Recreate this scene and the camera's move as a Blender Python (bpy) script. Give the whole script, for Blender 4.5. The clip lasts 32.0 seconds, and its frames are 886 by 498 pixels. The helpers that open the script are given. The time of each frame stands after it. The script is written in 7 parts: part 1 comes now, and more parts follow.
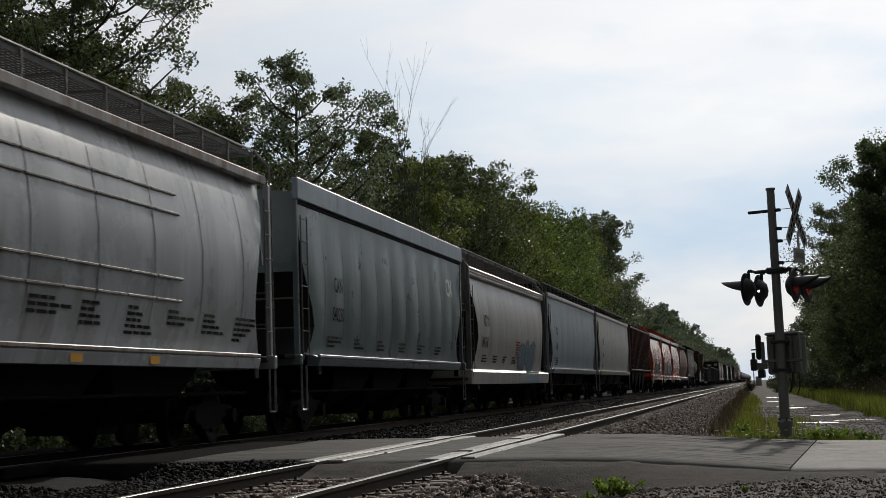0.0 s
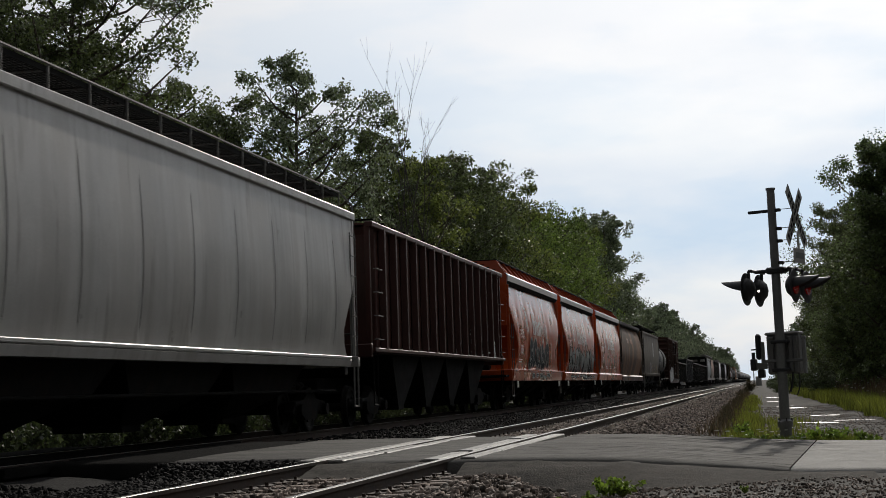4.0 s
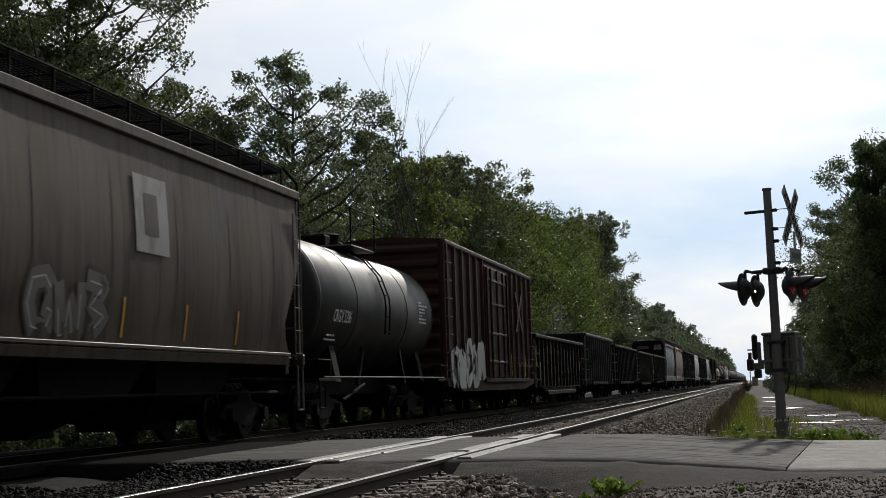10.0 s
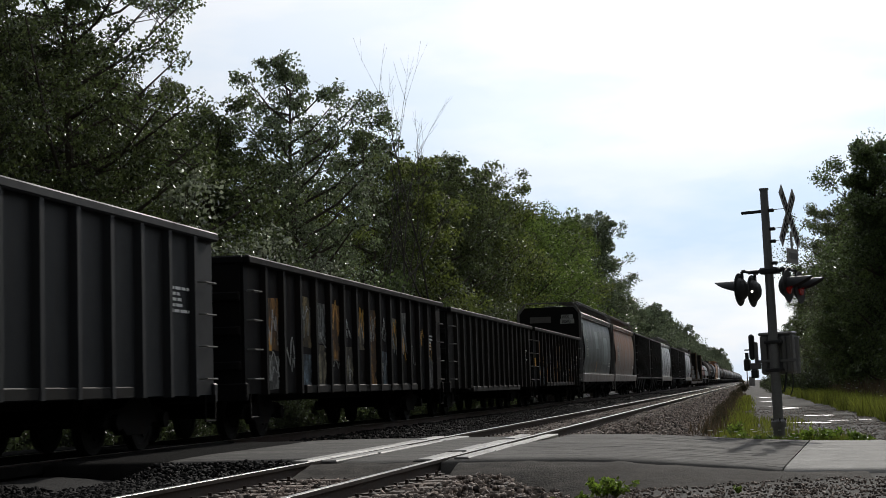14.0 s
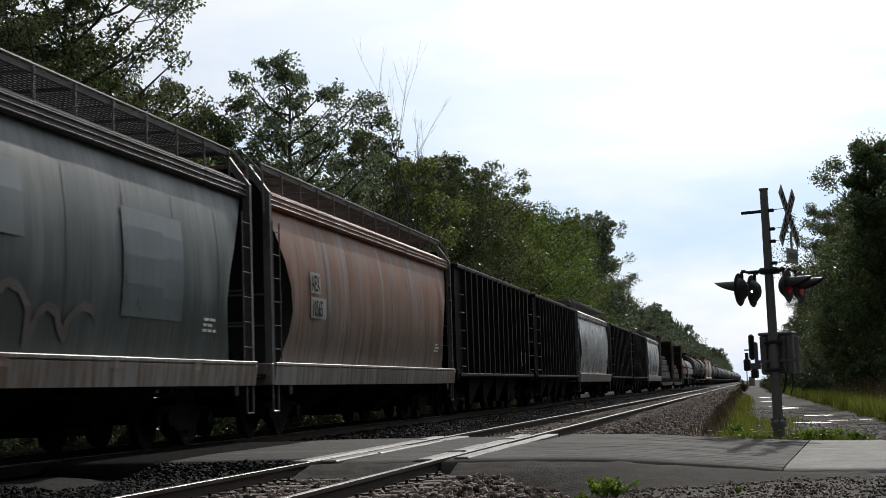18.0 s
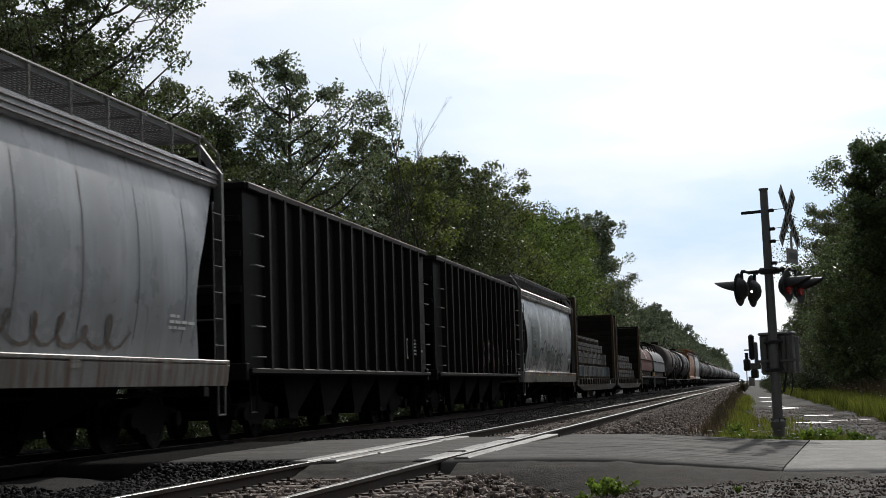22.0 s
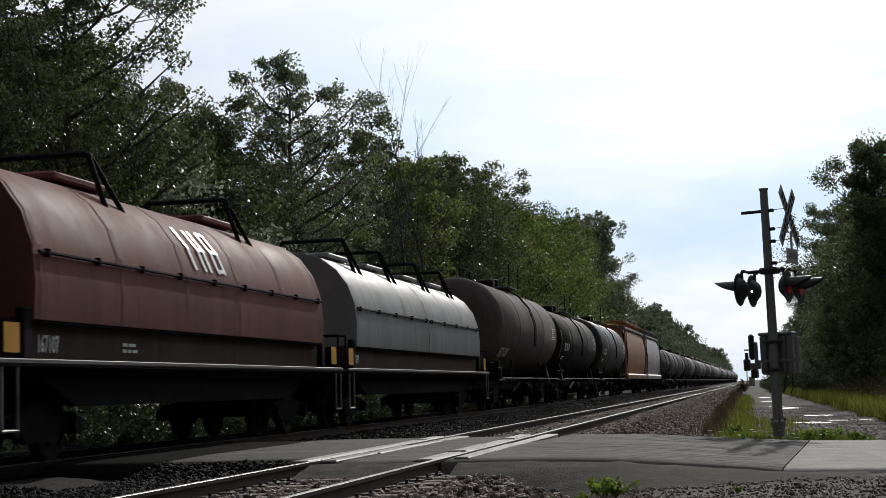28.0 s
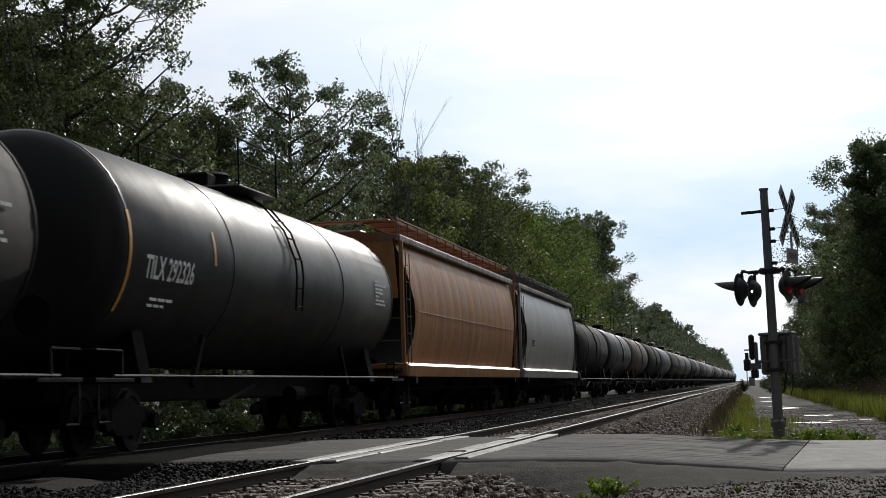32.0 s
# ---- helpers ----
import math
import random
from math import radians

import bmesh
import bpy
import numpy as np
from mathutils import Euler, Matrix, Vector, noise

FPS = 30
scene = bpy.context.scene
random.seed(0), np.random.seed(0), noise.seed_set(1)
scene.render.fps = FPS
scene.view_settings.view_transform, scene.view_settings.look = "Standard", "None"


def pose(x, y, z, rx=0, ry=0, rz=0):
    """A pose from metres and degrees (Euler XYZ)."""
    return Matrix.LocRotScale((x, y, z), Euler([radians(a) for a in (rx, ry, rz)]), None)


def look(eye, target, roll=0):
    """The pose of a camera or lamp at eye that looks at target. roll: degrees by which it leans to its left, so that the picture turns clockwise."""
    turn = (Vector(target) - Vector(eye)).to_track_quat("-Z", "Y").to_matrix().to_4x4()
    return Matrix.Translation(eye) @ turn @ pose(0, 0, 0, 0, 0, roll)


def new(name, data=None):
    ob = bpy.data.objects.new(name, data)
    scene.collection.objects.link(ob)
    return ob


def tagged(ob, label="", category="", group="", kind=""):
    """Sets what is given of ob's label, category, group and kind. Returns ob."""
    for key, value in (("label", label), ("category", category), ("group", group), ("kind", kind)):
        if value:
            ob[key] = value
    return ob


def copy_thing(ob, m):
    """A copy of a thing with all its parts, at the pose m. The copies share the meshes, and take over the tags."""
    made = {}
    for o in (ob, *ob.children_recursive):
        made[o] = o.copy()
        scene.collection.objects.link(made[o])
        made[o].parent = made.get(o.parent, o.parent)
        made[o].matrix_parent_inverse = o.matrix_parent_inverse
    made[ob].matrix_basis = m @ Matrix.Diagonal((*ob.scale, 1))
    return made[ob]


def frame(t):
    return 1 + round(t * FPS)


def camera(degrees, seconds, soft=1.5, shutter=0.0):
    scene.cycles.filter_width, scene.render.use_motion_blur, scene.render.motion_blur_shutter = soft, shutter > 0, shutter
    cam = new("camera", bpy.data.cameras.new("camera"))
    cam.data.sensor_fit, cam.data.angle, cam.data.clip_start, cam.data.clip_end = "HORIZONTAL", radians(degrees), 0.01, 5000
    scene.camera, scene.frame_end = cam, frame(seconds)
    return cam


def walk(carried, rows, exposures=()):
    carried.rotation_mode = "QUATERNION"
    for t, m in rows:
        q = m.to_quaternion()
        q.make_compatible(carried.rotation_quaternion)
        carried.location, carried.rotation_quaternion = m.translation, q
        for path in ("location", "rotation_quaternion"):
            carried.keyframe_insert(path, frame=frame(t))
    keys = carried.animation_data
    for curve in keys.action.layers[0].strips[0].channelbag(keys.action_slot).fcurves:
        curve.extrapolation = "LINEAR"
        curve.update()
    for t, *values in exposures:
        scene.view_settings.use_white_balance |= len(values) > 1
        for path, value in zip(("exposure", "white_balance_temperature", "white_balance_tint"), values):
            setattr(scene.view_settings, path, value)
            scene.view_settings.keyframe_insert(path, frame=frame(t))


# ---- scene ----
# ---- camera: a tripod beside the crossing, with one slight pan to the right ----
EYE = Vector((0.0, 0.0, 0.774))
cam = camera(31.09, 32.0, soft=0.7, shutter=0.12)


def aim(yaw, pitch=5.035):
    a, b = radians(yaw), radians(pitch)
    return look(EYE, EYE + Vector((-math.sin(a) * math.cos(b), math.cos(a) * math.cos(b), math.sin(b))), -1.772)


walk(cam, [(0, aim(11.144)), (8.4, aim(11.144)), (9.0, aim(11.12)), (9.5, aim(11.08)), (10.0, aim(11.02)), (10.5, aim(10.965)),
           (11.0, aim(10.93)), (12.0, aim(10.915)), (22.0, aim(10.905)), (32, aim(10.91))],
     exposures=[(0, -0.3, 6640, 10), (4, -0.25, 6640, 10), (11, -0.1, 6500, 10), (18, -0.04, 6400, 10), (32, -0.04, 6400, 10)])

# ---- light: bright veiled summer sky, sun ahead of the camera and high ----
SUN_EL, SUN_AZ = 25.0, 4.0
world = bpy.data.worlds.new("sky")
scene.world = world
world.use_nodes = True
wt = world.node_tree
for n in list(wt.nodes):
    wt.nodes.remove(n)
w_out = wt.nodes.new("ShaderNodeOutputWorld")
w_bg = wt.nodes.new("ShaderNodeBackground")
w_sky = wt.nodes.new("ShaderNodeTexSky")
w_sky.sky_type = "NISHITA"
w_sky.sun_disc = False
w_sky.sun_elevation, w_sky.sun_rotation = radians(SUN_EL), radians(SUN_AZ)
w_co = wt.nodes.new("ShaderNodeTexCoord")
w_map = wt.nodes.new("ShaderNodeMapping")
w_map.inputs["Scale"].default_value = (3.0, 3.0, 9.0)
w_noise = wt.nodes.new("ShaderNodeTexNoise")
w_noise.inputs["Scale"].default_value = 1.3
w_noise.inputs["Detail"].default_value = 7
w_noise.inputs["Roughness"].default_value = 0.55
w_ramp = wt.nodes.new("ShaderNodeMapRange")
w_ramp.inputs["From Min"].default_value, w_ramp.inputs["From Max"].default_value = 0.36, 0.58
w_ramp.inputs["To Min"].default_value, w_ramp.inputs["To Max"].default_value = 0.86, 1.0
w_mix = wt.nodes.new("ShaderNodeMix")
w_mix.data_type = "RGBA"
# veiled cloud: bright towards the sun, much duller on the far side of the sky
w_dot = wt.nodes.new("ShaderNodeVectorMath")
w_dot.operation = "DOT_PRODUCT"
w_dot.inputs[1].default_value = (math.sin(radians(SUN_AZ)) * math.cos(radians(SUN_EL)), math.cos(radians(SUN_AZ)) * math.cos(radians(SUN_EL)), math.sin(radians(SUN_EL)))
w_glow = wt.nodes.new("ShaderNodeMapRange")
w_glow.inputs["From Min"].default_value, w_glow.inputs["From Max"].default_value = -0.1, 1.0
w_glow.inputs["To Min"].default_value, w_glow.inputs["To Max"].default_value = 1.15, 9.6
w_cloud = wt.nodes.new("ShaderNodeVectorMath")
w_cloud.operation = "SCALE"
w_tint = wt.nodes.new("ShaderNodeMix")   # thin veil is bluish, thick cloud white
w_tint.data_type = "RGBA"
w_tint.inputs["A"].default_value, w_tint.inputs["B"].default_value = (0.68, 0.83, 1.0, 1), (0.95, 0.985, 1.04, 1)
w_thick = wt.nodes.new("ShaderNodeTexNoise")
w_thick.inputs["Scale"].default_value, w_thick.inputs["Detail"].default_value, w_thick.inputs["Roughness"].default_value = 2.1, 6, 0.5
w_tr = wt.nodes.new("ShaderNodeMapRange")
w_tr.inputs["From Min"].default_value, w_tr.inputs["From Max"].default_value = 0.42, 0.56
wt.links.new(w_map.outputs["Vector"], w_thick.inputs["Vector"])
wt.links.new(w_thick.outputs["Fac"], w_tr.inputs["Value"])
w_near = wt.nodes.new("ShaderNodeMapRange")   # brighter towards the sun
w_near.inputs["From Min"].default_value, w_near.inputs["From Max"].default_value = 0.87, 0.98
w_add = wt.nodes.new("ShaderNodeMath")
w_add.operation = "MULTIPLY_ADD"
w_add.use_clamp = True
w_add.inputs[1].default_value = 0.45
wt.links.new(w_dot.outputs["Value"], w_near.inputs["Value"])
wt.links.new(w_tr.outputs["Result"], w_add.inputs[0])
w_sep = wt.nodes.new("ShaderNodeSeparateXYZ")   # the veil thins to blue low over the horizon
w_low = wt.nodes.new("ShaderNodeMapRange")
w_low.inputs["From Min"].default_value, w_low.inputs["From Max"].default_value = 0.1, 0.3
wt.links.new(w_co.outputs["Generated"], w_sep.inputs["Vector"])
wt.links.new(w_sep.outputs["Z"], w_low.inputs["Value"])
wt.links.new(w_low.outputs["Result"], w_add.inputs[2])
wt.links.new(w_add.outputs["Value"], w_tint.inputs["Factor"])
wt.links.new(w_tint.outputs["Result"], w_cloud.inputs[0])
wt.links.new(w_co.outputs["Generated"], w_dot.inputs[0])
wt.links.new(w_dot.outputs["Value"], w_glow.inputs["Value"])
w_sum = wt.nodes.new("ShaderNodeMath")
w_sum.operation = "MULTIPLY_ADD"
w_sum.inputs[1].default_value = 2.3
wt.links.new(w_near.outputs["Result"], w_sum.inputs[0])
wt.links.new(w_glow.outputs["Result"], w_sum.inputs[2])
wt.links.new(w_sum.outputs["Value"], w_cloud.inputs["Scale"])
wt.links.new(w_cloud.outputs["Vector"], w_mix.inputs["B"])
wt.links.new(w_co.outputs["Generated"], w_map.inputs["Vector"])
wt.links.new(w_map.outputs["Vector"], w_noise.inputs["Vector"])
wt.links.new(w_noise.outputs["Fac"], w_ramp.inputs["Value"])
wt.links.new(w_ramp.outputs["Result"], w_mix.inputs["Factor"])
wt.links.new(w_sky.outputs["Color"], w_mix.inputs["A"])
wt.links.new(w_mix.outputs["Result"], w_bg.inputs["Color"])
w_bg.inputs["Strength"].default_value = 0.1
wt.links.new(w_bg.outputs["Background"], w_out.inputs["Surface"])

sun = new("sun", bpy.data.lights.new("sun", "SUN"))
sun.data.energy, sun.data.angle, sun.data.color = 1.9, radians(0.8), (1.0, 0.95, 0.87)
_a, _e = radians(SUN_AZ), radians(SUN_EL)
sun.matrix_world = look((math.sin(_a) * math.cos(_e) * 50, math.cos(_a) * math.cos(_e) * 50, math.sin(_e) * 50), (0, 0, 0))

# ---- materials ----
MATS = {}


def surface(name, rgb, rough=0.6, metal=0.0, vary=0.25, scale=3.0, stain=None, stain_amt=0.0, stain_scale=(1, 1, 1), grain=40.0,
            bump=0.15, island=0.0, per_object=0.0, emit=None, translucent=0.0, spec=0.5, coat=0.0, streak=None, dent=0.0):
    """A painted, worn or natural surface: base colour, broad patches, stains with streaks, fine grain and relief."""
    if name in MATS:
        return MATS[name]
    m = bpy.data.materials.new(name)
    m.use_nodes = True
    t = m.node_tree
    b = t.nodes["Principled BSDF"]
    co = t.nodes.new("ShaderNodeTexCoord")
    n1 = t.nodes.new("ShaderNodeTexNoise")
    n1.inputs["Scale"].default_value, n1.inputs["Detail"].default_value = scale * 0.35, 6
    n1.inputs["Roughness"].default_value = 0.65
    n2 = t.nodes.new("ShaderNodeTexNoise")
    n2.inputs["Scale"].default_value, n2.inputs["Detail"].default_value = grain, 3
    t.links.new(co.outputs["Object"], n1.inputs["Vector"])
    t.links.new(co.outputs["Object"], n2.inputs["Vector"])
    hsv = t.nodes.new("ShaderNodeHueSaturation")
    hsv.inputs["Color"].default_value = (*rgb, 1)
    mr = t.nodes.new("ShaderNodeMapRange")
    mr.inputs["From Min"].default_value, mr.inputs["From Max"].default_value = 0.25, 0.75
    mr.inputs["To Min"].default_value, mr.inputs["To Max"].default_value = 1 - vary, 1 + vary
    t.links.new(n1.outputs["Fac"], mr.inputs["Value"])
    val = mr.outputs["Result"]
    g = t.nodes.new("ShaderNodeMapRange")
    g.inputs["From Min"].default_value, g.inputs["From Max"].default_value = 0.3, 0.7
    g.inputs["To Min"].default_value, g.inputs["To Max"].default_value = 1 - vary * 0.5, 1 + vary * 0.5
    t.links.new(n2.outputs["Fac"], g.inputs["Value"])
    mul = t.nodes.new("ShaderNodeMath")
    mul.operation = "MULTIPLY"
    t.links.new(val, mul.inputs[0])
    t.links.new(g.outputs["Result"], mul.inputs[1])
    val = mul.outputs["Value"]
    for kind, amt in (("island", island), ("object", per_object)):
        if amt:
            src = t.nodes.new("ShaderNodeNewGeometry" if kind == "island" else "ShaderNodeObjectInfo")
            r = t.nodes.new("ShaderNodeMapRange")
            r.inputs["To Min"].default_value, r.inputs["To Max"].default_value = 1 - amt, 1 + amt
            t.links.new(src.outputs["Random Per Island" if kind == "island" else "Random"], r.inputs["Value"])
            mm = t.nodes.new("ShaderNodeMath")
            mm.operation = "MULTIPLY"
            t.links.new(val, mm.inputs[0])
            t.links.new(r.outputs["Result"], mm.inputs[1])
            val = mm.outputs["Value"]
    t.links.new(val, hsv.inputs["Value"])
    col = hsv.outputs["Color"]
    if stain is not None:
        mp = t.nodes.new("ShaderNodeMapping")
        mp.inputs["Scale"].default_value = stain_scale
        ns = t.nodes.new("ShaderNodeTexNoise")
        ns.inputs["Scale"].default_value, ns.inputs["Detail"].default_value = 1.0, 8
        ns.inputs["Roughness"].default_value = 0.7
        t.links.new(co.outputs["Object"], mp.inputs["Vector"])
        t.links.new(mp.outputs["Vector"], ns.inputs["Vector"])
        sr = t.nodes.new("ShaderNodeMapRange")
        sr.inputs["From Min"].default_value, sr.inputs["From Max"].default_value = 0.64 - 0.32 * stain_amt, 0.74 - 0.25 * stain_amt
        sr.inputs["To Max"].default_value = min(1.0, 0.55 + stain_amt * 0.4)
        t.links.new(ns.outputs["Fac"], sr.inputs["Value"])
        mx = t.nodes.new("ShaderNodeMix")
        mx.data_type = "RGBA"
        mx.inputs["B"].default_value = (*stain, 1)
        t.links.new(sr.outputs["Result"], mx.inputs["Factor"])
        t.links.new(col, mx.inputs["A"])
        col = mx.outputs["Result"]
    if streak is not None:   # fine runs of dirt straight down the sheet
        mp2 = t.nodes.new("ShaderNodeMapping")
        mp2.inputs["Scale"].default_value = (0.4, streak[4] if len(streak) > 4 else 3.6, 0.13)
        nk = t.nodes.new("ShaderNodeTexNoise")
        nk.inputs["Scale"].default_value, nk.inputs["Detail"].default_value, nk.inputs["Roughness"].default_value = 1.0, 6, 0.62
        kr = t.nodes.new("ShaderNodeMapRange")
        kr.inputs["From Min"].default_value, kr.inputs["From Max"].default_value = (0.46, 0.57) if len(streak) < 6 else (0.36, 0.52)
        kr.inputs["To Max"].default_value = streak[3]
        km = t.nodes.new("ShaderNodeMix")
        km.data_type = "RGBA"
        km.inputs["B"].default_value = (*streak[:3], 1)
        t.links.new(co.outputs["Object"], mp2.inputs["Vector"])
        t.links.new(mp2.outputs["Vector"], nk.inputs["Vector"])
        t.links.new(nk.outputs["Fac"], kr.inputs["Value"])
        fac = kr.outputs["Result"]
        if len(streak) > 5:   # runs that start at the eave and thin out downwards
            sx = t.nodes.new("ShaderNodeSeparateXYZ")
            zf = t.nodes.new("ShaderNodeMapRange")
            zf.inputs["From Min"].default_value, zf.inputs["From Max"].default_value = streak[5], streak[6]
            zm = t.nodes.new("ShaderNodeMath")
            zm.operation = "MULTIPLY"
            t.links.new(co.outputs["Object"], sx.inputs["Vector"])
            t.links.new(sx.outputs["Z"], zf.inputs["Value"])
            t.links.new(zf.outputs["Result"], zm.inputs[0])
            t.links.new(fac, zm.inputs[1])
            fac = zm.outputs["Value"]
        t.links.new(fac, km.inputs["Factor"])
        t.links.new(col, km.inputs["A"])
        col = km.outputs["Result"]
    t.links.new(col, b.inputs["Base Color"])
    rr = t.nodes.new("ShaderNodeMapRange")
    rr.inputs["From Min"].default_value, rr.inputs["From Max"].default_value = 0.3, 0.7
    rr.inputs["To Min"].default_value, rr.inputs["To Max"].default_value = max(0.03, rough - 0.1), min(1.0, rough + 0.1)
    t.links.new(n1.outputs["Fac"], rr.inputs["Value"])
    t.links.new(rr.outputs["Result"], b.inputs["Roughness"])
    b.inputs["Metallic"].default_value = metal
    b.inputs["Specular IOR Level"].default_value = spec
    b.inputs["Coat Weight"].default_value = coat
    b.inputs["Coat Roughness"].default_value = 0.12
    if bump:
        bp = t.nodes.new("ShaderNodeBump")
        bp.inputs["Strength"].default_value = bump
        bp.inputs["Distance"].default_value = 0.02
        t.links.new(n2.outputs["Fac"], bp.inputs["Height"])
        if dent:   # wavy, slightly dented sheet metal
            nd = t.nodes.new("ShaderNodeTexNoise")
            nd.inputs["Scale"].default_value, nd.inputs["Detail"].default_value = 0.9, 2
            b2 = t.nodes.new("ShaderNodeBump")
            b2.inputs["Strength"].default_value, b2.inputs["Distance"].default_value = dent, 0.09
            t.links.new(co.outputs["Object"], nd.inputs["Vector"])
            t.links.new(nd.outputs["Fac"], b2.inputs["Height"])
            t.links.new(b2.outputs["Normal"], bp.inputs["Normal"])
        t.links.new(bp.outputs["Normal"], b.inputs["Normal"])
    if emit:
        b.inputs["Emission Color"].default_value = (*emit[:3], 1)
        b.inputs["Emission Strength"].default_value = emit[3]
    if translucent:
        tr = t.nodes.new("ShaderNodeBsdfTranslucent")
        t.links.new(col, tr.inputs["Color"])
        ms = t.nodes.new("ShaderNodeMixShader")
        ms.inputs["Fac"].default_value = translucent
        t.links.new(b.outputs["BSDF"], ms.inputs[1])
        t.links.new(tr.outputs["BSDF"], ms.inputs[2])
        t.links.new(ms.outputs["Shader"], t.nodes["Material Output"].inputs["Surface"])
    MATS[name] = m
    return m


def car_paint(name, rgb, rough=0.42, rust=(0.16, 0.07, 0.035), amt=0.3, vary=0.16, coat=0.0, spec=0.3, streak=None):
    """Rail car enamel with rust and grime that runs down the sheets."""
    return surface(name, rgb, rough, 0, vary, 2.2, rust, amt, (0.6, 3.2, 0.35), 55.0, 0.05, coat=coat, spec=spec,
                   streak=streak or (rgb[0] * .55, rgb[1] * .5, rgb[2] * .47, .3, 1.5), dent=0.14)


RUST = (0.15, 0.065, 0.03)
GRIME = (0.05, 0.045, 0.04)
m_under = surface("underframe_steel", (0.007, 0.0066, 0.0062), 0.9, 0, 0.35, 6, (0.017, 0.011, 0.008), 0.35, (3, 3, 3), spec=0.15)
m_wheel = surface("wheel_steel", (0.012, 0.011, 0.01), 0.7, 0.2, 0.3, 8, spec=0.2)
m_galv = surface("galvanised_grating", (0.13, 0.13, 0.126), 0.65, 0.3, 0.3, 6, RUST, 0.3, (4, 4, 4))
m_whitebar = surface("worn_handhold_paint", (0.2, 0.195, 0.185), 0.5, 0, 0.3, 6, RUST, 0.35, (4, 4, 4))
m_yellowtag = surface("reflective_yellow", (0.75, 0.38, 0.03), 0.4, 0, 0.15, 5)
m_stencil = surface("white_stencil", (0.9, 0.9, 0.88), 0.35, 0, 0.15, 9)
m_blackst = surface("black_stencil", (0.013, 0.013, 0.014), 0.75, 0, 0.2, 9, spec=0.12)
m_railhead = surface("polished_rail", (0.3, 0.285, 0.265), 0.36, 1.0, 0.12, 3)
m_rail = surface("rusty_rail", (0.05, 0.032, 0.024), 0.75, 0.3, 0.3, 8, (0.03, 0.025, 0.02), 0.3, (3, 3, 3))
m_tie = surface("weathered_tie", (0.2, 0.15, 0.12), 0.9, 0, 0.35, 5, (0.035, 0.03, 0.027), 0.4, (6, 2, 6), 30, 0.6, per_object=0.3)
m_ballast = surface("ballast_bed", (0.05, 0.04, 0.033), 0.95, 0, 0.4, 6, (0.02, 0.018, 0.016), 0.4, (0.8, 0.8, 0.8), 26, 1.0, spec=0.05)
# bed and stones along the train's track are coloured near black
m_ballast_dk = surface("near_black_ballast_bed", (0.01, 0.009, 0.0085), 0.95, 0, 0.4, 6, (0.01, 0.009, 0.009), 0.4, (0.8, 0.8, 0.8), 26, 1.0, spec=0.2)
m_stone_dk = surface("near_black_stone", (0.0085, 0.008, 0.0076), 0.9, 0, 0.3, 6, None, 0, (1, 1, 1), 40, 0.3, island=0.4, spec=0.2)
m_stone = surface("ballast_stone", (0.2, 0.16, 0.134), 0.8, 0, 0.3, 6, None, 0, (1, 1, 1), 40, 0.3, island=0.85, spec=0.25)
m_asphalt = surface("old_asphalt", (0.125, 0.118, 0.108), 0.85, 0, 0.5, 13, (0.048, 0.045, 0.041), 0.55, (0.22, 4.2, 1), 48, 0.4, spec=0.1)
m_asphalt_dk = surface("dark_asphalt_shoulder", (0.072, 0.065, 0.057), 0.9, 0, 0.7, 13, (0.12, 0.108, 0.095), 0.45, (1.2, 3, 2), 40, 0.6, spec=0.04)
m_concrete = surface("pale_road_slab", (0.235, 0.226, 0.212), 0.8, 0, 0.4, 10, (0.12, 0.115, 0.106), 0.5, (0.25, 4.0, 1), 48, 0.35, spec=0.15)
m_plank = surface("worn_crossing_timber", (0.3, 0.28, 0.25), 0.55, 0, 0.4, 5, (0.07, 0.06, 0.05), 0.6, (8, 0.8, 8), 30, 0.5, per_object=0.25)
m_gravel = surface("grey_gravel_soil", (0.12, 0.113, 0.103), 0.92, 0, 0.35, 1.6, (0.16, 0.15, 0.135), 0.35, (0.5, 0.5, 0.5), 22, 1.0, spec=0.05)
m_soil = surface("meadow_soil", (0.06, 0.07, 0.028), 0.95, 0, 0.35, 0.8, (0.08, 0.06, 0.035), 0.3, (0.2, 0.2, 0.2), 12, 0.8)
# near-black colour for road, ramp and planks along the train's track
m_roadblack = surface("near_black_asphalt", (0.012, 0.0115, 0.011), 0.95, 0, 0.4, 3, (0.018, 0.017, 0.016), 0.4, (1, 1, 1), 60, 0.8, spec=0.02)
m_darkboard = surface("dark_bulkhead_board", (0.028, 0.024, 0.02), 0.85, 0, 0.35, 4, (0.014, 0.012, 0.011), 0.4, (1, 1, 6), 30, 0.3, per_object=0.3, spec=0.15)
m_puddle = surface("shallow_puddle", (0.04, 0.04, 0.038), 0.36, 0, 0.1, 2, grain=9, bump=0.8, spec=0.5)
m_tar = surface("crack_tar", (0.014, 0.0135, 0.013), 0.95, 0, 0.3, 4, spec=0.02)
m_bark = surface("dark_bark", (0.075, 0.06, 0.048), 0.9, 0, 0.35, 4, None, 0, (1, 1, 1), 18, 0.8)
m_deadwood = surface("grey_dead_wood", (0.085, 0.075, 0.066), 0.85, 0, 0.25, 4, None, 0, (1, 1, 1), 20, 0.5)
LEAF = {}
